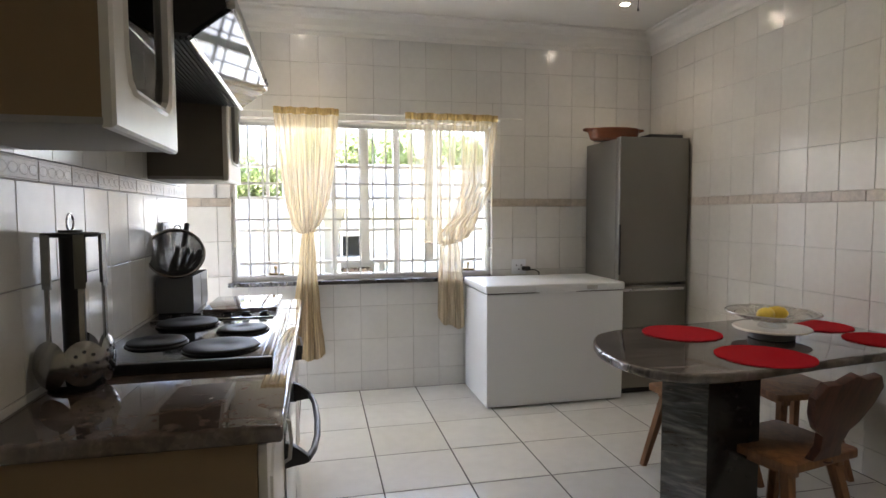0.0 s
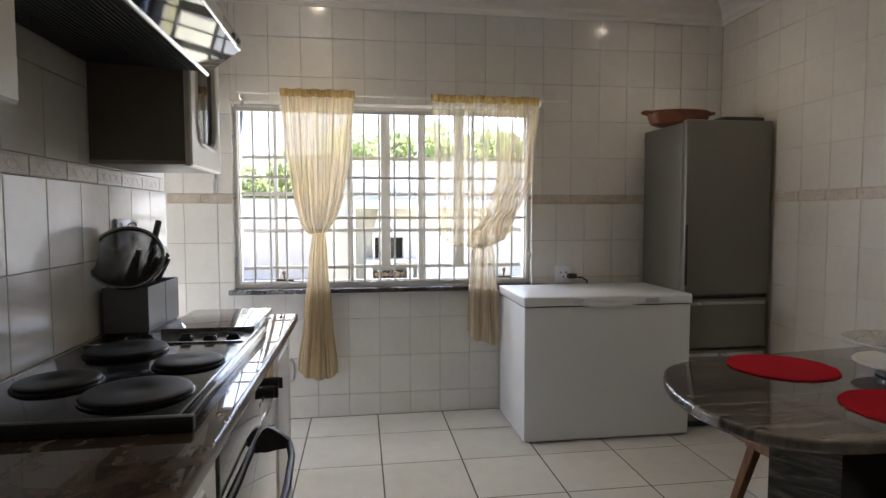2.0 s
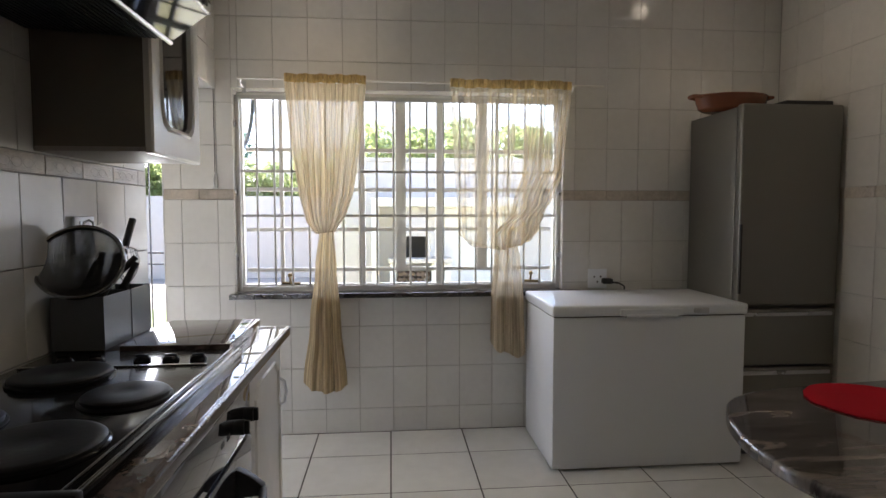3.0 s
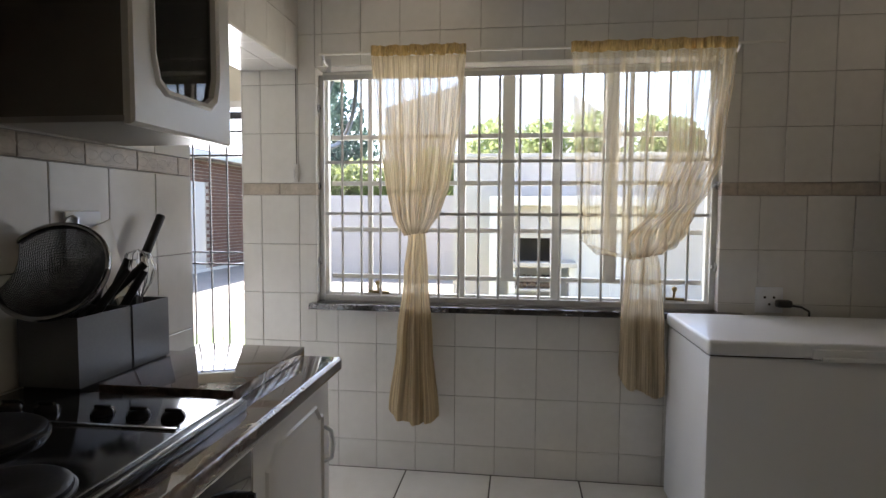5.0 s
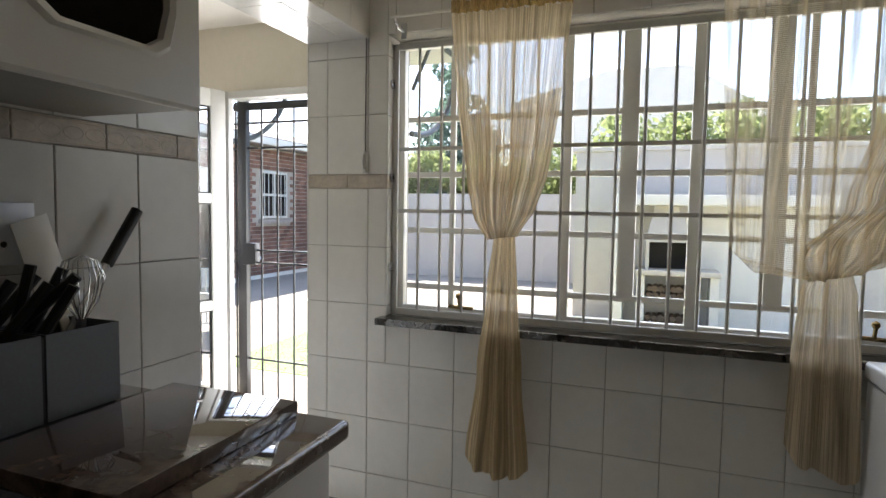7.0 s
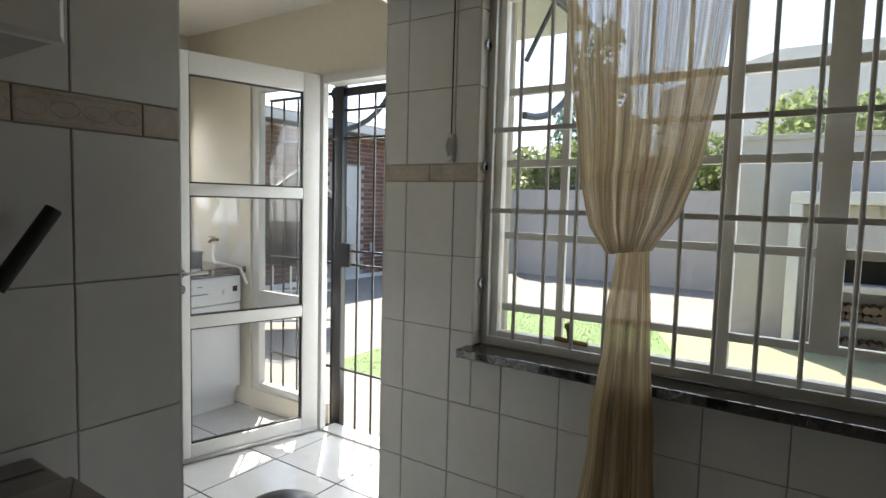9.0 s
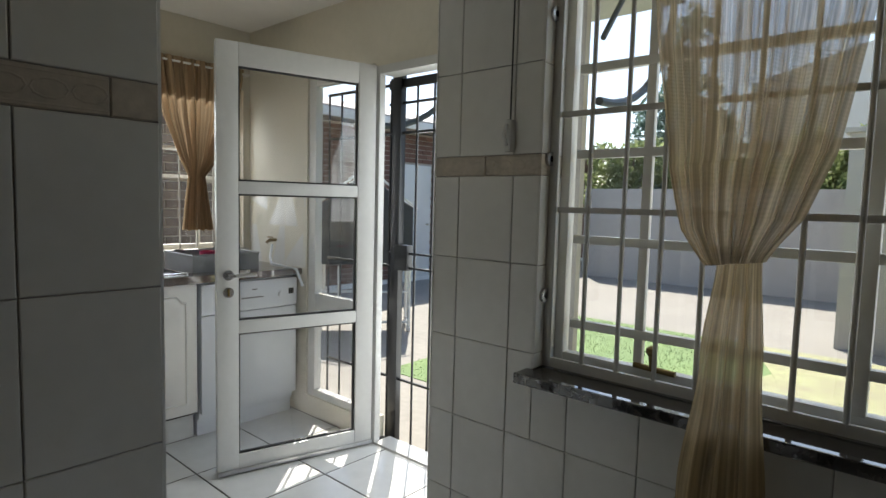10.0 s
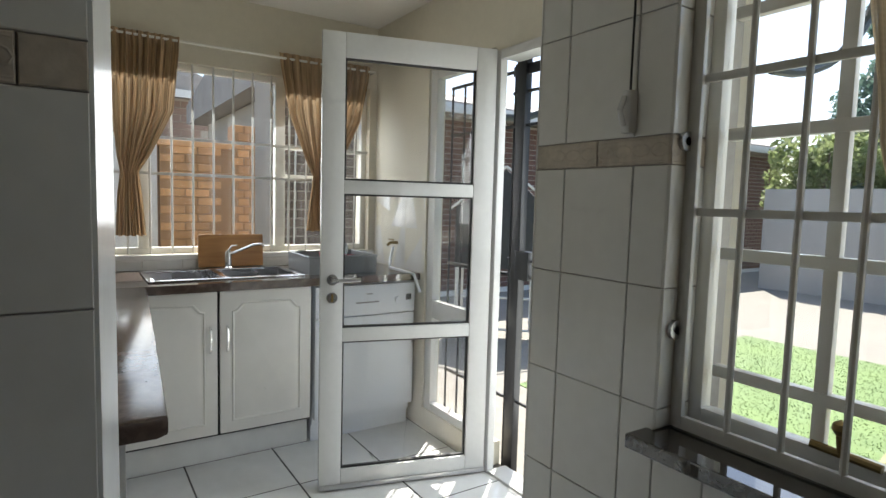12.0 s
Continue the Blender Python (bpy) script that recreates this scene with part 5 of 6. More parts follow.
while y < VY1 - 0.03:
    part("bar", tube(B(), [(SX - 0.025, y, VZ0 + 0.001), (SX - 0.025, y, VZ1)], 0.006), BAR, b2)
    y += 0.1085
for z in (1.43, 1.625):
    part("cross_bar", bx(SX - 0.031, SX - 0.024, VY0, VY1, z - 0.008, z + 0.008, 0.001), BAR, b2)
rows_a = [(0, 2.14, 3.565, 3.885, 0.012), (0.1, 2.06, 3.57, 3.88, 0.025), (0.4, 1.75, 3.57, 3.85, 0.03), (0.6, 1.52, 3.585, 3.74, 0.03), (0.68, 1.43, 3.60, 3.685, 0.02), (0.8, 1.3, 3.585, 3.70, 0.025), (1.0, 1.10, 3.575, 3.715, 0.03)]
rows_b = [(0, 2.15, 4.412, 4.99, 0.012), (0.1, 2.07, 4.42, 4.985, 0.025), (0.4, 1.8, 4.47, 4.93, 0.03), (0.6, 1.55, 4.57, 4.80, 0.03), (0.68, 1.45, 4.62, 4.72, 0.02), (0.8, 1.3, 4.60, 4.74, 0.025), (1.0, 1.12, 4.58, 4.77, 0.03)]
for rows, s in ((rows_a, 4), (rows_b, 6)):
    curtain("tied_curtain", rows, SX + 0.09, 9, DRAPE, "plain beige curtain tied back at the scullery window", seed=s, along="y", hem=0.1, nu=110, nv=60)
r2 = thing("curtain_rod", (SX + 0.08, 4.2, 2.13), "white curtain rod above the scullery window", "curtain rod")
part("rod", tube(B(), [(SX + 0.09, 3.50, 2.12), (SX + 0.09, 5.02, 2.12)], 0.007), FRAME, r2)
for y in (3.50, 5.02):
    part("bracket", tube(B(), [(SX, y, 2.12), (SX + 0.095, y, 2.12)], 0.006), FRAME, r2)

# ---- back door, its frame and the security gate ----
fr2 = tagged(new("door_frame"), "white door frame of the back door", "door frame", kind="structure")
part("jamb", bx(DX0, DX0 + 0.05, SN - 0.005, SN + 0.035, 0, DZ, 0.004), TRIM, fr2)
part("jamb", bx(DX1 - 0.05, DX1, SN - 0.005, SN + 0.1, 0, DZ, 0.004), TRIM, fr2)
part("lintel", bx(DX0 + 0.05, DX1 - 0.05, SN - 0.005, SN + 0.1, DZ - 0.045, DZ, 0.004), TRIM, fr2)
part("threshold", bx(DX0 + 0.05, DX1 - 0.05, SN - 0.005, 5.19, -0.006, 0.012, 0.003), TRIM, fr2)
side = tagged(new("window_3"), "fixed white glazed light beside the back door", "window", kind="structure")
part("window_frame", bx(GX0, GX0 + 0.068, SN + 0.012, SN + 0.062, 0.12, DZ + 0.02, 0.004), TRIM, side)
part("window_frame", bx(DX0 - 0.06, DX0 - 0.001, SN + 0.012, SN + 0.062, 0.12, DZ + 0.02, 0.004), TRIM, side)
for z0, z1 in ((0.12, 0.165), (0.66, 0.762), (1.99, DZ + 0.02)):
    part("window_frame", bx(GX0 + 0.068, DX0 - 0.06, SN + 0.013, SN + 0.061, z0, z1, 0.004), TRIM, side)
for z0, z1 in ((0.165, 0.66), (0.762, 1.99)):
    pn = part("pane", bx(GX0 + 0.07, DX0 - 0.062, SN + 0.034, SN + 0.04, z0, z1), GLASS, side)
    pn.visible_shadow = False
door = tagged(new("door_1"), "open white three-pane glazed back door", "door", kind="structure")
DW = 0.796
hinge, free = Vector((-1.914, 5.069, 0)), Vector((-2.1265, 4.302, 0))
door.matrix_world = Matrix.Translation(hinge) @ pose(0, 0, 0, 0, 0, math.degrees(math.atan2(free.y - hinge.y, free.x - hinge.x)))


def dpart(name, bm, mat, label="", parent=None):
    ob = new(name, mesh_of(bm, name, mat))
    ob.parent = parent or door
    return tagged(ob, label)


for x0, x1 in ((0, 0.098), (DW - 0.098, DW)):
    dpart("stile", bx(x0, x1, -0.022, 0.022, 0.022, 2.03, 0.004), TRIM)
for z0, z1 in ((0.022, 0.095), (0.685, 0.746), (1.343, 1.402), (1.925, 2.03)):
    dpart("rail", bx(0.098, DW - 0.098, -0.0215, 0.0215, z0, z1, 0.004), TRIM)
for z0, z1 in ((0.095, 0.685), (0.746, 1.343), (1.402, 1.925)):
    pn = dpart("pane", bx(0.1, DW - 0.1, -0.003, 0.003, z0, z1), GLASS)
    pn.visible_shadow = False
    bm = B()
    for a, b, c, d in ((0.098, DW - 0.098, z0, z0 + 0.008), (0.098, DW - 0.098, z1 - 0.008, z1), (0.098, 0.106, z0 + 0.008, z1 - 0.008), (DW - 0.106, DW - 0.098, z0 + 0.008, z1 - 0.008)):
        box(bm, a, b, -0.008, 0.008, c, d)
    dpart("gasket", bm, BLACK_MATT, "black glazing gasket")
dpart("sweep", bx(0.0, DW, 0.022, 0.034, 0.010, 0.03, 0.003), STEEL, "aluminium bottom strip")
dpart("sweep", bx(0.0, DW, -0.034, -0.022, 0.010, 0.03, 0.003), STEEL)
for s in (-1, 1):
    hx = DW - 0.05
    dpart("rose", tube(B(), [(hx, s * 0.021, 0.965), (hx, s * 0.03, 0.965)], 0.024, 20), STEEL)
    dpart("handle", tube(B(), [(hx, s * 0.026, 0.965), (hx, s * 0.06, 0.965), (hx - 0.02, s * 0.065, 0.965), (hx - 0.12, s * 0.062, 0.968)], 0.009, 10), STEEL)
    dpart("keyhole_plate", tube(B(), [(hx, s * 0.021, 0.885), (hx, s * 0.028, 0.885)], 0.024, 20), STEEL)
    dpart("lock_cylinder", bx(hx - 0.005, hx + 0.005, min(s * 0.028, s * 0.033), max(s * 0.028, s * 0.033), 0.868, 0.902, 0.002), BRASS)

gt = thing("security_gate", (-1.45, 5.24, 0), "black steel security gate with plain bars outside the back door", "gate")
GY = 5.24
for x in (-1.905, -1.0):
    part("post", bx(x - 0.034, x + 0.034, GY - 0.02, GY + 0.02, -0.15, 2.14, 0.003), IRON, gt)
for z, h in ((0.33, 0.006), (0.965, 0.006), (1.045, 0.006), (1.70, 0.007), (1.86, 0.007), (1.965, 0.024)):
    part("rail", bx(-1.98, -0.98, GY - 0.006, GY + 0.006, z - h, z + h, 0.001), IRON, gt)
x = -1.764
while x < -1.02:
    part("bar", tube(B(), [(x, GY, -0.05), (x, GY, 1.965)], 0.0065), IRON, gt)
    x += 0.122
part("bar", tube(B(), [(-1.965, GY, -0.05), (-1.965, GY, 2.0)], 0.0065), IRON, gt)
for x in (-2.52, -2.40, -2.27, -2.13):
    part("bar", tube(B(), [(x, GY, -0.05), (x, GY, 1.965)], 0.0065), IRON, gt)
for z in (0.33, 0.965, 1.70, 1.965):
    part("rail", bx(-2.53, -1.98, GY - 0.006, GY + 0.006, z - 0.008, z + 0.008, 0.001), IRON, gt)
part("lock_box", bx(-1.90, -1.80, GY - 0.025, GY + 0.025, 0.95, 1.09, 0.004), IRON, gt)

# awning bracket outside
BLUE_IRON = material("slate_blue_paint", (0.06, 0.08, 0.10), 0.4, vary=0.15)
for bxx, nm in ((-0.70, "door awning"), (-2.05, "door awning")):
    ab = thing("awning_bracket", (bxx, 5.2, 2.1), "slate blue curved steel awning bracket on the outside wall", "bracket", "awning brackets")
    arc = [(bxx, 5.19 + 0.75 * math.sin(radians(a)), 1.75 + 0.62 * (1 - math.cos(radians(a)))) for a in range(0, 91, 9)]
    part("arc", tube(B(), arc, 0.018, 8), BLUE_IRON, ab)
    part("arm", tube(B(), [(bxx, 5.19, 2.36), (bxx, 5.95, 2.36)], 0.018, 8), BLUE_IRON, ab)
    part("brace", tube(B(), [(bxx, 5.2, 2.0), (bxx, 5.5, 2.36)], 0.012, 8), BLUE_IRON, ab)
aw = thing("awning", (-1.4, 5.6, 2.38), "pale sheet awning above the back door, widened to block sun", "awning")
# the sheet left of x -2.1 is added only to shade the doorway
part("sheet", moved(bx(-3.0, -0.66, 0, 0.80, 0, 0.012), pose(0, 5.19, 2.44, -7)), material("pale_sheeting", (0.55, 0.56, 0.56), 0.5), aw)


# ---- outside ----
GZ = -0.15
CONCRETE = material("driveway_concrete", (0.28, 0.262, 0.23), 0.85, vary=0.18, grain=14, stain=1.2, bump=0.3)
SOIL = material("dry_ground", (0.27, 0.235, 0.17), 0.95, vary=0.25, grain=8, stain=0.6, bump=0.4)
PLASTER = material("grey_beige_plaster", (0.50, 0.47, 0.43), 0.85, vary=0.08, grain=12, stain=0.8, bump=0.2)
WHITE_PLASTER = material("white_plaster", (0.70, 0.69, 0.66), 0.8, vary=0.06, grain=12, stain=0.8, bump=0.2)
CREAM_PLASTER = material("cream_plaster", (0.78, 0.74, 0.66), 0.8, vary=0.06, grain=8, stain=0.5)
MORTAR = material("mortar", (0.36, 0.33, 0.29), 0.95, vary=0.15)
BRICK = material("red_brown_brick", (0.185, 0.10, 0.078), 0.85, vary=0.3, grain=40, stain=6, bump=0.4, island=0.35)
BRICK_ORANGE = material("orange_brick", (0.58, 0.33, 0.16), 0.85, vary=0.2, grain=40, stain=6, bump=0.3, island=0.3)
BRICK_GREY = material("brown_grey_brick", (0.17, 0.135, 0.115), 0.85, vary=0.3, grain=40, stain=6, bump=0.3, island=0.3)
ROOF = material("grey_roof_sheet", (0.33, 0.30, 0.275), 0.7, vary=0.2, grain=10)
GRASS = material("lawn_grass", (0.11, 0.20, 0.055), 0.8, vary=0.15, grain=30, stain=1.2, tint=(0.19, 0.27, 0.10))
LEAF = material("bright_leaves", (0.11, 0.17, 0.045), 0.6, vary=0.45, grain=20, stain=2, tint=(0.20, 0.24, 0.08))


def leaf_through(mat, colour):
    """Light shines through the blades as well as off them."""
    n, ln = mat.node_tree.nodes, mat.node_tree.links
    thin, mix = n.new("ShaderNodeBsdfTranslucent"), n.new("ShaderNodeMixShader")
    thin.inputs["Color"].default_value = (*colour, 1)
    mix.inputs[0].default_value = 0.5
    ln.new(n["Principled BSDF"].outputs[0], mix.inputs[1])
    ln.new(thin.outputs[0], mix.inputs[2])
    ln.new(mix.outputs[0], n["Material Output"].inputs[0])


leaf_through(LEAF, (0.30, 0.36, 0.16))
LEAF_BLUE = material("blue_green_leaves", (0.045, 0.095, 0.07), 0.6, vary=0.4, grain=20, stain=2)
leaf_through(LEAF_BLUE, (0.12, 0.20, 0.16))
BARK = material("tree_bark", (0.12, 0.085, 0.06), 0.95, vary=0.3, grain=30, bump=0.5)
CHAR = material("soot_black", (0.015, 0.014, 0.013), 0.9, vary=0.3)

structure("ground", bx(-400, 400, -400, 400, GZ - 0.3, GZ), SOIL, "dry earth ground", "ground")
structure("road", bx(-7.1, 3.5, 9.95, 20.0, GZ - 0.05, GZ + 0.008), CONCRETE, "pale concrete yard paving", "paving")
structure("doorstep", bx(-7.1, -0.6, 5.3, 6.4, GZ - 0.05, GZ + 0.006), CONCRETE, "pale concrete apron at the back door", "paving")
structure("path", bx(-7.1, -0.6, 6.4, 9.95, GZ - 0.05, GZ + 0.006), CONCRETE, "pale concrete path by the back door", "paving")
bm = prism(B(), [(-3.2, 6.4), (6.0, 6.4), (6.0, 9.95), (-3.3, 9.95)], GZ - 0.03, GZ + 0.012)
structure("lawn", bm, GRASS, "patchy green lawn", "lawn")
DRY = material("dry_lawn_soil", (0.36, 0.32, 0.22), 0.95, vary=0.3, grain=12, stain=1.5, bump=0.3, tint=(0.30, 0.31, 0.16))
structure("lawn_dry", prism(B(), [(-0.9, 6.42), (6.0, 6.42), (6.0, 9.93), (-1.15, 9.93), (-0.7, 8.8), (-1.1, 7.6)], GZ, GZ + 0.016), DRY, "worn dry patch of lawn before the barbecue", "lawn")
rg = np.random.RandomState(4)
n = 36000
px, py = rg.uniform(-3.3, 3.5, n), rg.uniform(6.42, 9.93, n)
keep = (px > -3.2 - (py - 6.4) * 0.028) & ((px < -1.0) | (rg.uniform(0, 1, n) < 0.18))
px, py = px[keep], py[keep]
n = len(px)
hh, aa, ww = rg.uniform(0.006, 0.018, n), rg.uniform(0, 6.28, n), rg.uniform(0.003, 0.006, n)
lean = rg.uniform(-0.02, 0.02, (n, 2))
co = np.zeros((n, 3, 3))
co[:, 0] = np.stack([px - ww * np.cos(aa), py - ww * np.sin(aa), np.full(n, GZ + 0.01)], 1)
co[:, 1] = np.stack([px + ww * np.cos(aa), py + ww * np.sin(aa), np.full(n, GZ + 0.01)], 1)
co[:, 2] = np.stack([px + lean[:, 0], py + lean[:, 1], GZ + 0.01 + hh], 1)
me = bpy.data.meshes.new("grass")
me.from_pydata(co.reshape(-1, 3).tolist(), [], np.arange(n * 3).reshape(-1, 3).tolist())
me.materials.append(GRASS)
tagged(new("grass", me), "short green grass blades on the lawn", "grass", kind="stuff")

# garden walls
structure("wall_garden_near", bx(-0.45, 9.0, 10.45, 10.68, GZ, 2.18), PLASTER, "grey-beige plastered garden wall", "garden wall")
bm = bx(-0.5, 9.0, 10.42, 10.71, 2.18, 2.24, 0.01)
structure("trim_wall_coping", bm, PLASTER, "plain wall coping", "coping")
structure("wall_garden_far", bx(-5.5, -0.3, 14.3, 14.5, GZ, 1.72), PLASTER, "grey-beige plastered boundary wall", "garden wall")

# built-in barbecue
bq = thing("built_in_barbecue", (0.95, 10.2, GZ), "white plastered built-in barbecue with a grey hood and log store", "barbecue")
part("back_panel", bx(0.14, 2.6, 10.36, 10.449, GZ, 1.50, 0.01), WHITE_PLASTER, bq)
part("wing_wall", bx(0.14, 0.25, 9.9, 10.36, GZ, 1.44, 0.01), WHITE_PLASTER, bq)
part("top_beam", bx(0.14, 2.6, 9.9, 10.36, 1.44, 1.57, 0.01), WHITE_PLASTER, bq, "white plastered beam over the recess")
bm = B()
lo = [bm.verts.new((x, y, 1.03)) for x, y in ((0.52, 9.93), (1.07, 9.93), (1.07, 10.358), (0.52, 10.358))]
hi = [bm.verts.new((x, y, 1.438)) for x, y in ((0.62, 10.05), (0.88, 10.05), (0.88, 10.358), (0.62, 10.358))]
for i in range(4):
    bm.faces.new((lo[i], lo[(i + 1) % 4], hi[(i + 1) % 4], hi[i]))
bm.faces.new(hi)
bm.faces.new(lo[::-1])
part("hood", bm, PLASTER, bq, "grey tapered chimney hood", smooth=False)
bm = bx(0.52, 0.56, 9.93, 10.358, 0.62, 1.029)
box(bm, 1.02, 1.07, 9.93, 10.358, 0.62, 1.029)
box(bm, 0.56, 1.02, 9.93, 10.0, 0.97, 1.029)
part("firebox", bm, PLASTER, bq)
part("soot_lining", bx(0.56, 1.02, 10.18, 10.357, 0.62, 1.02), CHAR, bq, "sooty black fire opening")
part("slab", bx(0.40, 1.40, 9.86, 10.36, 0.55, 0.62, 0.01), PLASTER, bq)
for x in (0.42, 1.08, 1.29):
    part("pier", bx(x, x + 0.1, 9.93, 10.3, GZ, 0.55, 0.005), WHITE_PLASTER, bq)
part("shelf", bx(0.52, 1.08, 9.93, 10.3, 0.19, 0.23, 0.005), PLASTER, bq)
rl = random.Random(11)
for level in (GZ + 0.05, 0.28):
    for k in range(14):
        x, z = 0.58 + (k % 7) * 0.072, level + (k // 7) * 0.085
        part("log", tube(B(), [(x + rl.uniform(-0.01, 0.01), 9.97 + rl.uniform(0, 0.05), z), (x, 10.28, z)], rl.uniform(0.033, 0.045), 8), BARK, bq)


# ---- foliage ----
def leaf_cloud(centres, count, size, seed):
    g = np.random.RandomState(seed)
    c = np.array([x[:3] for x in centres])
    r = np.array([x[3] for x in centres])
    k = g.choice(len(c), count, p=r ** 2 / (r ** 2).sum())
    d = g.normal(size=(count, 3))
    d /= np.linalg.norm(d, axis=1)[:, None]
    p = c[k] + d * (r[k] * g.uniform(0.45, 1.05, count) ** 0.6)[:, None]
    u = g.normal(size=(count, 3))
    u /= np.linalg.norm(u, axis=1)[:, None]
    v = np.cross(u, g.normal(size=(count, 3)))
    v /= np.linalg.norm(v, axis=1)[:, None]
    s = g.uniform(0.6, 1.4, count)[:, None] * size
    quad = np.stack([p - u * s, p + v * s * 0.45, p + u * s, p - v * s * 0.45], 1).reshape(-1, 3)
    me = bpy.data.meshes.new("crown")
    me.from_pydata(quad.tolist(), [], np.arange(count * 4).reshape(-1, 4).tolist())
    return me


def tree(name, x, y, blobs, count, size, mat, label, trunk_h, seed, category="tree"):
    t = thing(name, (x, y, GZ), label, category)
    bm = tube(B(), [(x, y, GZ), (x + 0.05, y, GZ + trunk_h * 0.5), (x, y + 0.05, GZ + trunk_h)], 0.16, 10, 0.08)
    for b in blobs[:6]:
        tube(bm, [(x, y, GZ + trunk_h * 0.75), ((x + b[0]) / 2, (y + b[1]) / 2, (GZ + trunk_h + b[2]) / 2), (b[0], b[1], b[2])], 0.06, 6, 0.015)
    part("trunk", bm, BARK, t)
    me = leaf_cloud(blobs, count, size, seed)
    me.materials.append(mat)
    ob = new("crown", me)
    ob.parent = t
    ob.matrix_parent_inverse = Matrix.Translation(-t.location)
    return t


rt = random.Random(21)
blobs = [(-4.9 + rt.uniform(-1.1, 1.1) * (1 - k / 26), 18.2 + rt.uniform(-0.8, 0.8), 1.2 + k * 0.23, 0.75 * (1.15 - k / 26)) for k in range(24)]
tree("cypress_tree", -4.9, 18.2, blobs, 9000, 0.09, LEAF_BLUE, "tall blue-green tree behind the boundary wall", 4.0, 31)
for i, (x, y, w, h) in enumerate(((1.2, 13.5, 1.3, 3.2), (3.4, 13.8, 1.5, 3.5), (5.8, 14.2, 1.6, 3.4), (0.0, 15.2, 1.0, 2.9))):
    blobs = [(x + rt.uniform(-w, w), y + rt.uniform(-0.6, 0.6), rt.uniform(1.4, h - 0.35), rt.uniform(0.3, 0.6)) for _ in range(20)]
    tree("garden_shrub", x, y, blobs, 5500, 0.075, LEAF, "leafy green shrub behind the garden wall", 1.8, 40 + i, "shrub")
for i, x in enumerate((-5.0, -3.6, -2.2, -0.9)):
    blobs = [(x + rt.uniform(-0.8, 0.8), 15.3 + rt.uniform(-0.4, 0.4), rt.uniform(1.3, 2.5), rt.uniform(0.25, 0.45)) for _ in range(16)]
    tree("garden_shrub", x, 15.3, blobs, 4000, 0.07, LEAF, "leafy yellow-green shrub behind the boundary wall", 1.4, 60 + i, "shrub")

# ---- houses ----
nb = thing("neighbour_house", (0, 24, GZ), "cream neighbouring house with a blue-paned window behind the trees", "house")
bm = prism(B(), [(-4.5, GZ), (4.5, GZ), (4.5, 4.4), (1.5, 6.3), (-1.0, 6.3), (-4.5, 5.3)], 23.0, 27.0, "y")
part("wall", bm, CREAM_PLASTER, nb, smooth=False)
wn2 = part("window", bx(-0.3, 0.5, 22.93, 23.02, 3.3, 4.2), TRIM, nb)
for k in range(3):
    part("pane", bx(-0.25 + k * 0.25, -0.05 + k * 0.25, 22.91, 22.94, 3.36, 4.14), material("sky_pane", (0.2, 0.3, 0.5), 0.1) if k == 0 else bpy.data.materials["sky_pane"], wn2)

ob_ = thing("outbuilding", (-8.5, 10, GZ), "red-brown brick outbuilding with a white window and door", "house")
part("wall", bx(-11.0, -7.115, 5.5, 18.0, GZ, 2.6), MORTAR, ob_)
part("roof", prism(B(), [(-11.4, 2.62), (-6.75, 2.62), (-6.75, 2.78), (-9.0, 3.35), (-11.4, 2.95)], 5.2, 18.3, "y"), ROOF, ob_, smooth=False)
part("gutter", bx(-6.78, -6.68, 5.2, 18.3, 2.60, 2.74, 0.01), TRIM, ob_)
part("plinth", bx(-7.115, -7.06, 5.5, 18.0, GZ, GZ + 0.08), WHITE_PLASTER, ob_)
wd = part("window", bx(-7.12, -7.075, 12.05, 12.95, 1.12, 2.12, 0.003), TRIM, ob_)
for r in range(2):
    for c in range(2):
        y0, z0 = 12.10 + c * 0.43, 1.17 + r * 0.47
        part("pane", bx(-7.077, -7.070, y0, y0 + 0.37, z0, z0 + 0.42), BLACK, wd)
for c in range(6):
    part("window_bar", bx(-7.069, -7.06, 12.14 + c * 0.14, 12.155 + c * 0.14, 1.14, 2.10), TRIM, wd)
part("sill", bx(-7.12, -7.02, 12.0, 13.0, 1.0, 1.10, 0.005), ROOF, ob_)
dr2 = part("door", bx(-7.12, -7.08, 10.35, 11.1, GZ, 2.02, 0.004), TRIM, ob_)
part("door", bx(-7.12, -7.08, 13.95, 14.75, GZ, 2.05, 0.004), TRIM, ob_)
part("door_knob", lathe(B(), [(0, 0), (0.03, 0.005), (0.03, 0.03), (0, 0.04)], (-7.06, 11.0, 0.9), 12), STEEL, dr2)
part("drain_pipe", tube(B(), [(-7.04, 11.4, 0.55), (-7.04, 11.4, 0.38), (-7.04, 11.5, 0.3), (-7.04, 12.0, 0.3)], 0.04, 8), TRIM, ob_)

yw = thing("yard_wall", (-6.0, 4.5, GZ), "orange face-brick yard wall with a taller pier", "wall")
BRICK_CORE = material("orange_mortar", (0.36, 0.215, 0.115), 0.95, vary=0.2)
part("core", bx(-6.2, -6.015, 4.12, 4.80, GZ, 1.80), BRICK_CORE, yw)
part("pier_core", bx(-6.24, -6.0, 4.81, 5.04, GZ, 2.05), BRICK_CORE, yw)
part("coping", bx(-6.22, -5.99, 4.10, 4.80, 1.80, 1.86, 0.006), BRICK_ORANGE, yw)
yg = thing("yard_gate", (-6.1, 3.8, GZ), "white panelled yard gate beside the brick wall", "gate")
part("leaf", bx(-6.14, -6.09, 3.2, 4.0, GZ + 0.05, 1.88, 0.006), TRIM, yg)
part("post", bx(-6.17, -6.05, 4.0, 4.10, GZ, 2.0, 0.006), TRIM, yg)
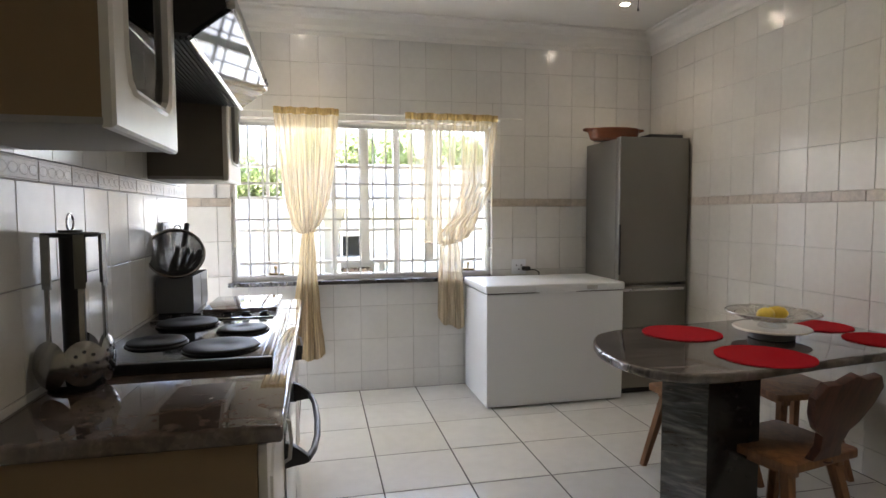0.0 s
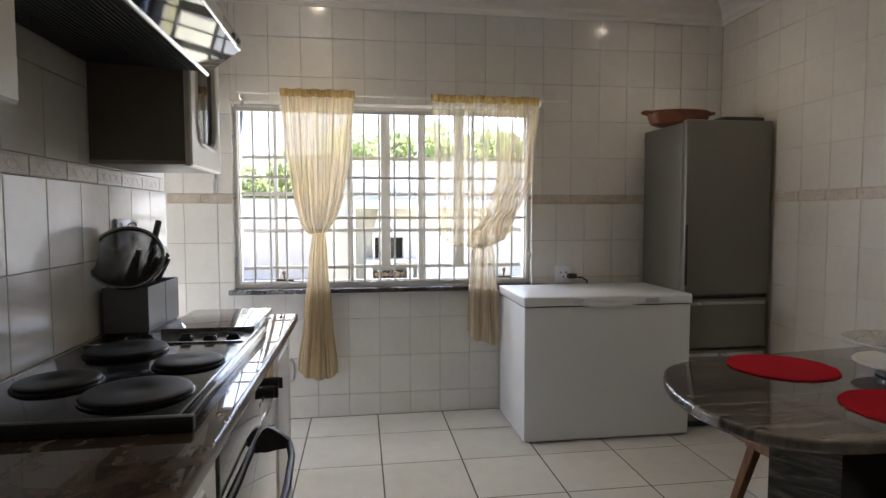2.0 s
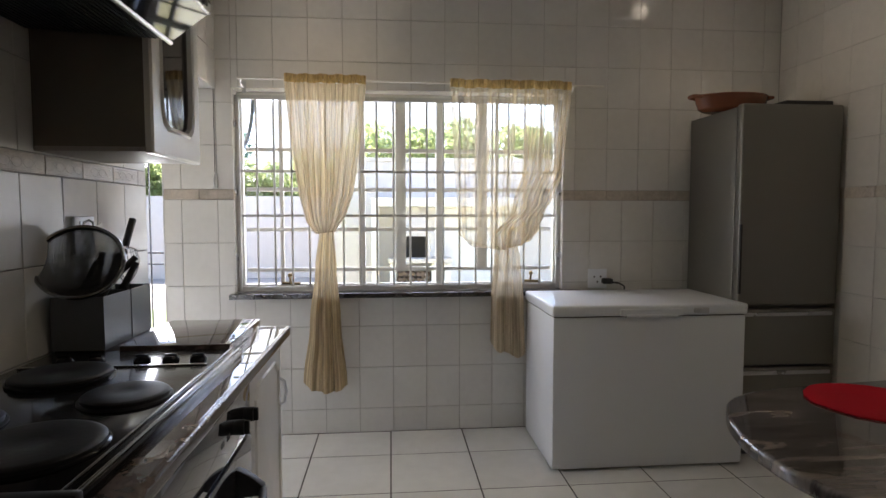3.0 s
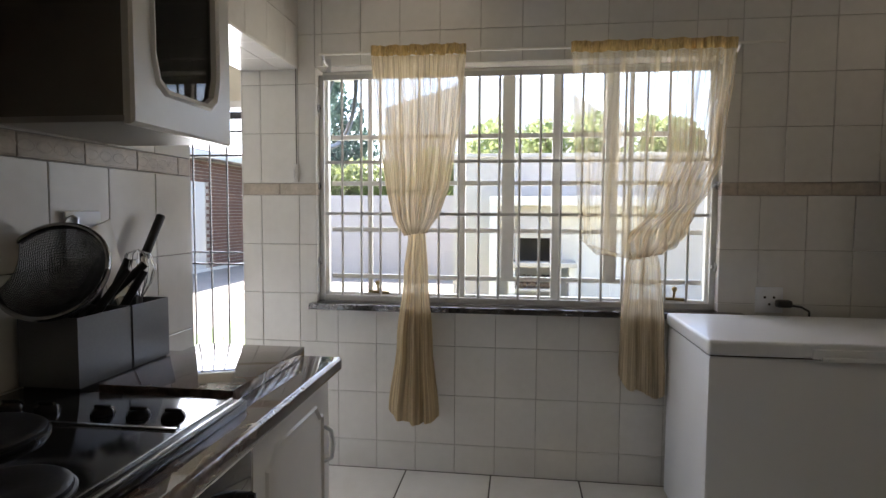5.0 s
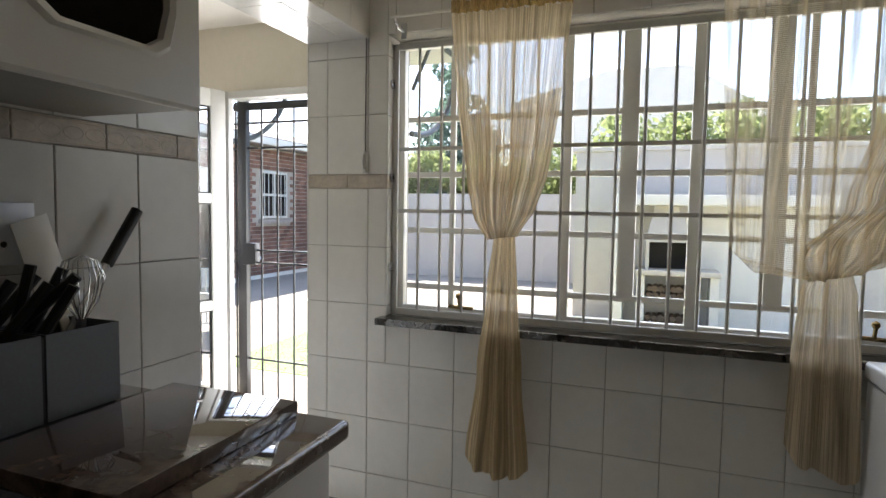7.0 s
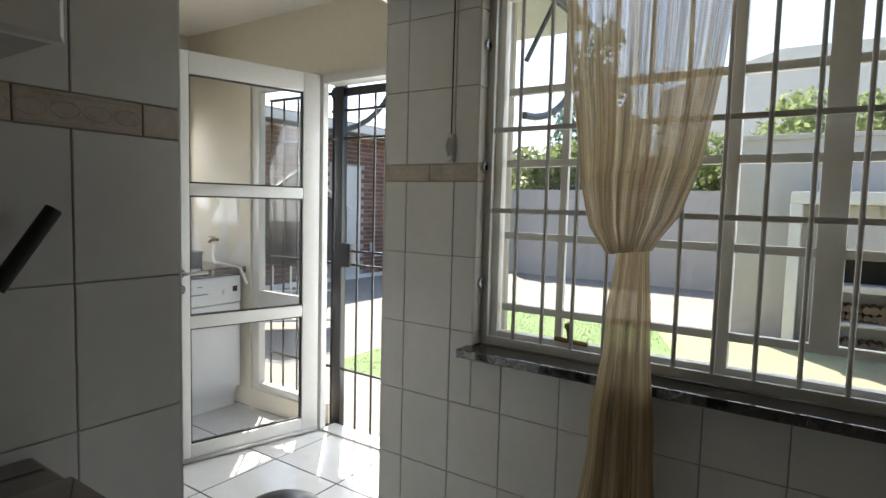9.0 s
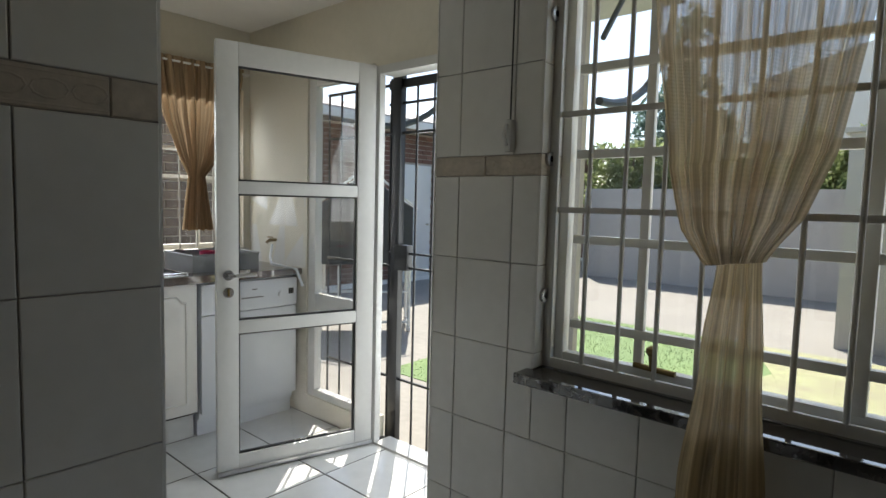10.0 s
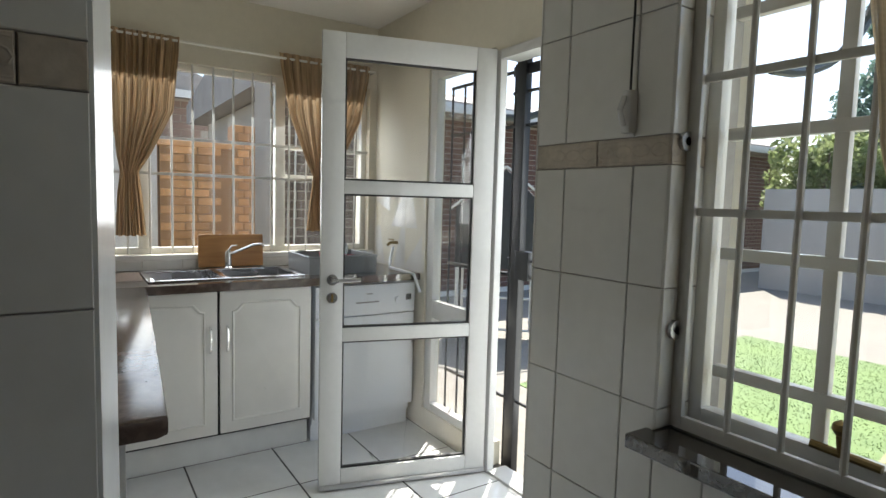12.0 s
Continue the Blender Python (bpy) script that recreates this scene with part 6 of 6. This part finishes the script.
part("bolt", tube(B(), [(-6.07, 3.9, 1.25), (-6.07, 3.9, 1.45)], 0.015, 8), STEEL, yg)
part("handle", tube(B(), [(-6.08, 3.78, 1.12), (-6.04, 3.78, 1.12), (-6.04, 3.92, 1.12)], 0.012, 8), STEEL, yg)
bp = thing("brick_pier", (-5.3, 5.3, GZ), "dark grey-brown brick house corner outside the scullery window", "house")
part("core", bx(-5.6, -5.015, 4.93, 6.6, GZ, 2.75), MORTAR, bp)
part("eave", bx(-5.75, -4.8, 4.8, 6.9, 2.75, 2.87, 0.01), TRIM, bp)
for y in (5.06, 5.12):
    part("cable", tube(B(), [(-4.99, y, 2.7), (-4.98, y + 0.02, 1.9), (-4.985, y, 0.2)], 0.01, 6), TRIM, bp)

sw = thing("garden_swing", (-4.7, 7.4, GZ), "garden swing under a dark grey peaked cover, white tube frame", "garden swing")
SP = pose(-4.72, 7.45, GZ, 0, 0, 49)
cover = prism(B(), [(-0.53, 0.76), (0.53, 0.76), (0.53, 1.42), (0.3, 1.56), (0.0, 1.84), (-0.3, 1.56), (-0.53, 1.42)], -0.3, 0.3, "y", 0.03)
part("cover", moved(cover, SP), material("charcoal_canvas", (0.045, 0.047, 0.052), 0.8, vary=0.25, grain=30, stain=4, bump=0.3), sw, "charcoal canvas cover")
for x in (-0.5, 0.5):
    for y in (-0.27, 0.27):
        part("leg", moved(tube(B(), [(x, y, 0.0), (x, y, 0.78)], 0.02, 8), SP), TRIM, sw)
    part("foot_rail", moved(tube(B(), [(x, -0.34, 0.03), (x, 0.34, 0.03)], 0.02, 8), SP), TRIM, sw)
for x in (-0.3, -0.1, 0.1, 0.3):
    part("spindle", moved(tube(B(), [(x, -0.27, 0.1), (x, -0.27, 0.74)], 0.012, 6), SP), TRIM, sw)
for z in (0.1, 0.45):
    part("cross_rail", moved(tube(B(), [(-0.5, -0.27, z), (0.5, -0.27, z)], 0.015, 6), SP), TRIM, sw)
for x0, x1 in ((-0.58, 0.0), (0.0, 0.58)):
    part("edge_tube", moved(tube(B(), [(x0, -0.32, 1.40 if x0 < 0 else 1.86), (x1, -0.32, 1.86 if x0 < 0 else 1.40)], 0.014, 6), SP), TRIM, sw)

nh = thing("tiled_house", (-14, 5, GZ), "brown neighbouring house with a grey roof and a white gable", "house")
part("wall", bx(-18, -13.5, 1.5, 6.2, GZ, 3.4), MORTAR, nh)
part("roof", prism(B(), [(1.0, 3.42), (6.4, 3.42), (6.4, 3.6), (3.7, 4.7), (1.0, 3.6)], -18.4, -13.1, "x"), ROOF, nh, smooth=False)
part("fascia", bx(-13.14, -13.06, 1.0, 6.4, 3.36, 3.52), TRIM, nh)
wg = thing("gabled_annexe", (-11.5, 6.5, GZ), "white plastered annexe with a sloping gable", "house")
part("wall", prism(B(), [(5.75, GZ), (7.6, GZ), (7.6, 4.6), (7.0, 4.6), (5.75, 3.6)], -12.0, -11.2, "x"), WHITE_PLASTER, wg, smooth=False)
part("canopy", moved(bx(-0.6, 0.6, -0.4, 0.9, 0, 0.06), pose(-10.9, 6.2, 2.0, 18)), TRIM, wg)

# ---- bricks, courses of the outbuilding, yard wall and pier ----
def block_mesh(name, w, h, d, mat, c=0.004):
    """A single block, face towards +z, w by h by d, with broken edges."""
    v = []
    for z, s in ((-d, 0), (-c, 0), (0, c)):
        v += [(-w / 2 + s, -h / 2 + s, z), (w / 2 - s, -h / 2 + s, z), (w / 2 - s, h / 2 - s, z), (-w / 2 + s, h / 2 - s, z)]
    f = [(8, 9, 10, 11)]
    for k in (0, 4):
        f += [(k + i, k + (i + 1) % 4, k + 4 + (i + 1) % 4, k + 4 + i) for i in range(4)]
    me = bpy.data.meshes.new(name)
    me.from_pydata(v, [], f)
    me.materials.append(mat)
    return me


FACE_E = Matrix(((0, 0, 1, 0), (1, 0, 0, 0), (0, 1, 0, 0), (0, 0, 0, 1)))   # looks towards +x
FACE_W = Matrix(((0, 0, -1, 0), (-1, 0, 0, 0), (0, 1, 0, 0), (0, 0, 0, 1)))  # looks towards -x
FACE_S = Matrix(((1, 0, 0, 0), (0, 0, -1, 0), (0, 1, 0, 0), (0, 0, 0, 1)))   # looks towards -y
FACE_N = Matrix(((-1, 0, 0, 0), (0, 0, 1, 0), (0, 1, 0, 0), (0, 0, 0, 1)))
FACE_UP = Matrix.Identity(4)
FACE_DN = Matrix(((1, 0, 0, 0), (0, -1, 0, 0), (0, 0, -1, 0), (0, 0, 0, 1)))


def lay(name, parent, mesh, at, face, tilt=0.0, rnd=random):
    ob = bpy.data.objects.new(name, mesh)
    scene.collection.objects.link(ob)
    ob.parent = parent
    m = Matrix.Translation(at) @ face
    if tilt:
        m = m @ Euler((radians(rnd.uniform(-tilt, tilt)), radians(rnd.uniform(-tilt, tilt)), 0)).to_matrix().to_4x4()
    if parent.type == "EMPTY":
        ob.matrix_parent_inverse = Matrix.Translation(-parent.location)
    ob.matrix_basis = m
    return ob


def brick_face(parent, x, y0, y1, z0, z1, mat, holes=(), limit=300, far=None, bw=0.222, bh=0.073, gap=0.012, proud=0.012):
    """Stretcher courses on a face towards +x; past the limit the rest is one part."""
    me = block_mesh("brick", bw, bh, 0.02, mat, 0.005)
    rest = []
    count, row, z = 0, 0, z0 + bh / 2 + gap / 2
    while z + bh / 2 < z1:
        y = y0 + bw / 2 + (0 if row % 2 else (bw + gap) / 2)
        while y + bw / 2 < y1:
            if not any(a - bw / 2 < y < b + bw / 2 and c - bh / 2 < z < d + bh / 2 for a, b, c, d in holes):
                if count < limit and (far is None or far[0] < y < far[1]):
                    lay("brick", parent, me, (x + proud, y, z), FACE_E, 0.4)
                    count += 1
                else:
                    rest.append((y, z))
            y += bw + gap
        z += bh + gap
        row += 1
    if rest:
        vs, fs = [], []
        base = [v.co.copy() for v in me.vertices]
        for y, z in rest:
            o = len(vs)
            m = Matrix.Translation((x + proud + random.uniform(-0.002, 0.002), y, z)) @ FACE_E
            vs += [tuple(m @ c) for c in base]
            fs += [tuple(o + i for i in p.vertices) for p in me.polygons]
        mm = bpy.data.meshes.new("brickwork")
        mm.from_pydata(vs, [], fs)
        mm.materials.append(mat)
        ob = new("brickwork", mm)
        ob.parent = parent
        if parent.type == "EMPTY":
            ob.matrix_parent_inverse = Matrix.Translation(-parent.location)
        tagged(ob, kind="stuff")


brick_face(ob_, -7.115, 5.5, 18.0, GZ + 0.08, 2.6, BRICK, [(12.0, 13.0, 1.0, 2.12), (10.35, 11.1, GZ, 2.02), (13.95, 14.75, GZ, 2.05)], 300, (11.1, 13.7))
brick_face(yw, -6.015, 4.12, 4.80, GZ, 1.80, BRICK_ORANGE, (), 120)
brick_face(yw, -6.0, 4.80, 5.05, GZ, 2.06, BRICK_ORANGE, (), 60, bw=0.11)
brick_face(bp, -5.015, 4.93, 6.6, GZ, 2.75, BRICK_GREY, (), 240, (4.9, 6.2))
brick_face(nh, -13.5, 1.5, 6.2, GZ, 3.4, material("pale_brown_brick", (0.27, 0.19, 0.155), 0.85, vary=0.2, island=0.15), (), 1, (0, 0.1), bw=0.4, bh=0.14)


# ---- wall tiles ----
tile_cache = {}


def tile(parent, name, face, origin, u0, u1, v0, v1, mat, gap=0.0022, depth=0.0062, tilt=0.12):
    """One tile between u0..u1 and v0..v1 of a face whose lower left corner is origin."""
    w, h = round(u1 - u0 - gap, 4), round(v1 - v0 - gap, 4)
    if w < 0.008 or h < 0.008:
        return
    key = (w, h, mat.name, depth)
    if key not in tile_cache:
        tile_cache[key] = border_mesh(w, h, mat) if mat is DADO and w > 0.1 else block_mesh("tile", w, h, depth, mat, 0.0016)
    centre = Matrix.Translation(origin) @ face @ Vector(((u0 + u1) / 2, (v0 + v1) / 2, 0))
    lay(name, parent, tile_cache[key], centre, face, tilt)


def cells(us, vs, hole=None):
    for u0, u1 in zip(us, us[1:]):
        for v0, v1 in zip(vs, vs[1:]):
            if not hole:
                yield u0, u1, v0, v1
                continue
            a, b, c, d = hole
            if u1 <= a or u0 >= b or v1 <= c or v0 >= d:
                yield u0, u1, v0, v1
                continue
            if u0 < a:
                yield u0, a, v0, v1
            if u1 > b:
                yield b, u1, v0, v1
            x0, x1 = max(u0, a), min(u1, b)
            if v0 < c:
                yield x0, x1, v0, c
            if v1 > d:
                yield x0, x1, d, v1


def steps(lo, hi, anchor, pitch):
    k = math.ceil((lo - anchor) / pitch + 1e-6)
    out = [lo]
    while anchor + k * pitch < hi - 0.004:
        if anchor + k * pitch > lo + 0.004:
            out.append(anchor + k * pitch)
        k += 1
    return out + [hi]


def border_mesh(w, h, mat):
    """A border tile with two raised rims and a row of looped ovals."""
    me = block_mesh("border_tile", w, h, 0.0062, mat, 0.0016)
    vs, fs = [v.co[:] for v in me.vertices], [tuple(p.vertices) for p in me.polygons]

    def ridge(pts, r, closed=False):
        o = len(vs)
        k = len(pts)
        for i, p in enumerate(pts):
            q = pts[(i + 1) % k] if closed or i < k - 1 else pts[i - 1]
            d = Vector((q[0] - p[0], q[1] - p[1]))
            d = (d if closed or i < k - 1 else -d).normalized()
            nx, ny = -d.y * r, d.x * r
            vs.extend([(p[0] + nx, p[1] + ny, -0.0004), (p[0], p[1], 0.0007), (p[0] - nx, p[1] - ny, -0.0004)])
        for i in range(k if closed else k - 1):
            a, b = o + 3 * i, o + 3 * ((i + 1) % k)
            fs.extend([(a, a + 1, b + 1, b), (a + 1, a + 2, b + 2, b + 1)])
    for v in (-h / 2 + 0.006, h / 2 - 0.006):
        ridge([(-w / 2 + 0.003, v), (w / 2 - 0.003, v)], 0.003)
    for k in range(4):
        cx = -w / 2 + w * (k + 0.5) / 4
        ridge([(cx + w * 0.115 * math.cos(t), h * 0.24 * math.sin(t)) for t in (2 * math.pi * i / 10 for i in range(10))], 0.0035, True)
    me2 = bpy.data.meshes.new("border_tile")
    me2.from_pydata(vs, [], fs)
    me2.materials.append(mat)
    return me2


LOW = [0.0, 0.148, 0.40, 0.652, 0.904, 1.156, 1.408]
HIGH = [1.468, 1.721, 1.966, 2.21, 2.455, 2.66]
hole = (WX0, WX1, WZ0 - 0.033, WZ1)
for c in cells(steps(PW, EW, -0.76, 0.202), LOW, hole):
    tile(wall_north, "tile", FACE_S, (0, NW, 0), *c, TILE)
for c in cells(steps(PW, EW, -0.66, 0.202), [1.408, 1.468], hole):
    tile(wall_north, "border_tile", FACE_S, (0, NW, 0), *c, DADO)
for c in cells(steps(PW, WX0, -0.76, 0.2)[:-1] + steps(WX0, EW, 0.366, 0.1995), HIGH, hole):
    tile(wall_north, "tile", FACE_S, (0, NW, 0), *c, TILE)
# window reveal
for x, f, s in ((WX0, FACE_E, 1), (WX1, FACE_W, -1)):
    for v0, v1, mat in ((WZ0, 0.904, TILE), (0.904, 1.156, TILE), (1.156, 1.408, TILE), (1.408, 1.468, DADO), (1.468, 1.715, TILE), (1.715, 1.962, TILE), (1.962, WZ1, TILE)):
        u = (NW, 4.515) if s > 0 else (-4.515, -NW)
        tile(wall_north, "tile" if mat is TILE else "border_tile", f, (x + s * 0.004, 0, 0), *u, v0, v1, mat)
# east wall
for c in cells([-v for v in steps(0.6, NW, 2.61, 0.205)][::-1], LOW):
    tile(wall_east, "tile", FACE_W, (EW, 0, 0), *c, TILE_E, gap=0.002)
for c in cells([-v for v in steps(0.6, NW, 4.25, 0.2)][::-1], [1.408, 1.468]):
    tile(wall_east, "border_tile", FACE_W, (EW, 0, 0), *c, DADO)
for c in cells([-v for v in steps(0.6, NW, 2.61, 0.205)][::-1], HIGH):
    tile(wall_east, "tile", FACE_W, (EW, 0, 0), *c, TILE_E, gap=0.0012 if c[2] > 1.6 else 0.002, tilt=0.05)
structure("wall_east_lining", bx(EW, EW + 0.006, SW, 0.6, 0, CORNICE), PAINT, "cream painted wall lining", "wall")
# west wall
for c in cells(steps(0.8, 3.418, 3.228, 0.203), [0.0, 0.166, 0.416, 0.668, 0.92, 1.178, 1.438]):
    if c[3] > 0.85 or c[0] > 3.1:
        tile(wall_west, "tile", FACE_E, (LW, 0, 0), *c, TILE)
for c in cells(steps(0.8, 3.418, 3.348, 0.203), [1.438, 1.497]):
    tile(wall_west, "border_tile", FACE_E, (LW, 0, 0), *c, DADO, depth=0.0075)
for c in cells(steps(0.8, 3.418, 3.228, 0.203), [1.497, 1.75, 2.0, 2.25, 2.5, 2.66]):
    tile(wall_west, "tile", FACE_E, (LW, 0, 0), *c, TILE)
for c in cells(steps(3.418, NW, 3.63, 0.203), [2.046, 2.25, 2.5, 2.66]):
    tile(wall_west, "tile", FACE_E, (LW, 0, 0), *c, TILE)
for c in cells(steps(PW, LW, -0.66, 0.2), [-v for v in steps(3.475, NW, 3.68, 0.25)][::-1]):
    tile(wall_west, "tile", FACE_DN, (0, 0, 2.04), *c, TILE)
structure("wall_west_lining", bx(LW - 0.006, LW, SW, 0.8, 0, CORNICE), PAINT, "cream painted wall lining", "wall")
# pier end towards the scullery, and the splash strip above the sink
for c in cells([-SN, -4.9, -4.7, -4.5, -4.40], [0, 0.148, 0.40, 0.652, 0.904, 1.156, 1.408, 1.66, 1.91, 2.16]):
    tile(wall_north, "tile", FACE_W, (PW - 0.0065, 0, 0), *c, TILE)
for c in cells(steps(SS, SN, 3.7, 0.2), [CT, 0.983]):
    tile(wall_scullery_west, "tile", FACE_E, (SX + 0.0065, 0, 0), *c, TILE)

for c in cells(steps(SX, GX0 - 0.01, -2.76, 0.202), [0.905, 1.156, 1.408]):
    tile(wall_scullery_north, "tile", FACE_S, (0, SN, 0), *c, TILE)

# ---- floor tiles ----
FP = 0.4345
for c in cells(steps(LW, EW, 0.435, FP), steps(SW, NW, 3.191, FP)):
    tile(floor, "floor_tile", FACE_UP, (0, 0, 0), *c, FLOOR, gap=0.0065, depth=0.007, tilt=0.04)
for c in cells(steps(SX, PW, -2.225, FP), steps(SS, SN, 4.25, FP - 0.008)):
    tile(floor, "floor_tile", FACE_UP, (0, 0, 0), *c, FLOOR, gap=0.0075, depth=0.007, tilt=0.04)
for c in cells([PW, LW], steps(3.474, NW, 3.9, FP)):
    tile(floor, "floor_tile", FACE_UP, (0, 0, 0), *c, FLOOR, gap=0.0065, depth=0.007, tilt=0.04)
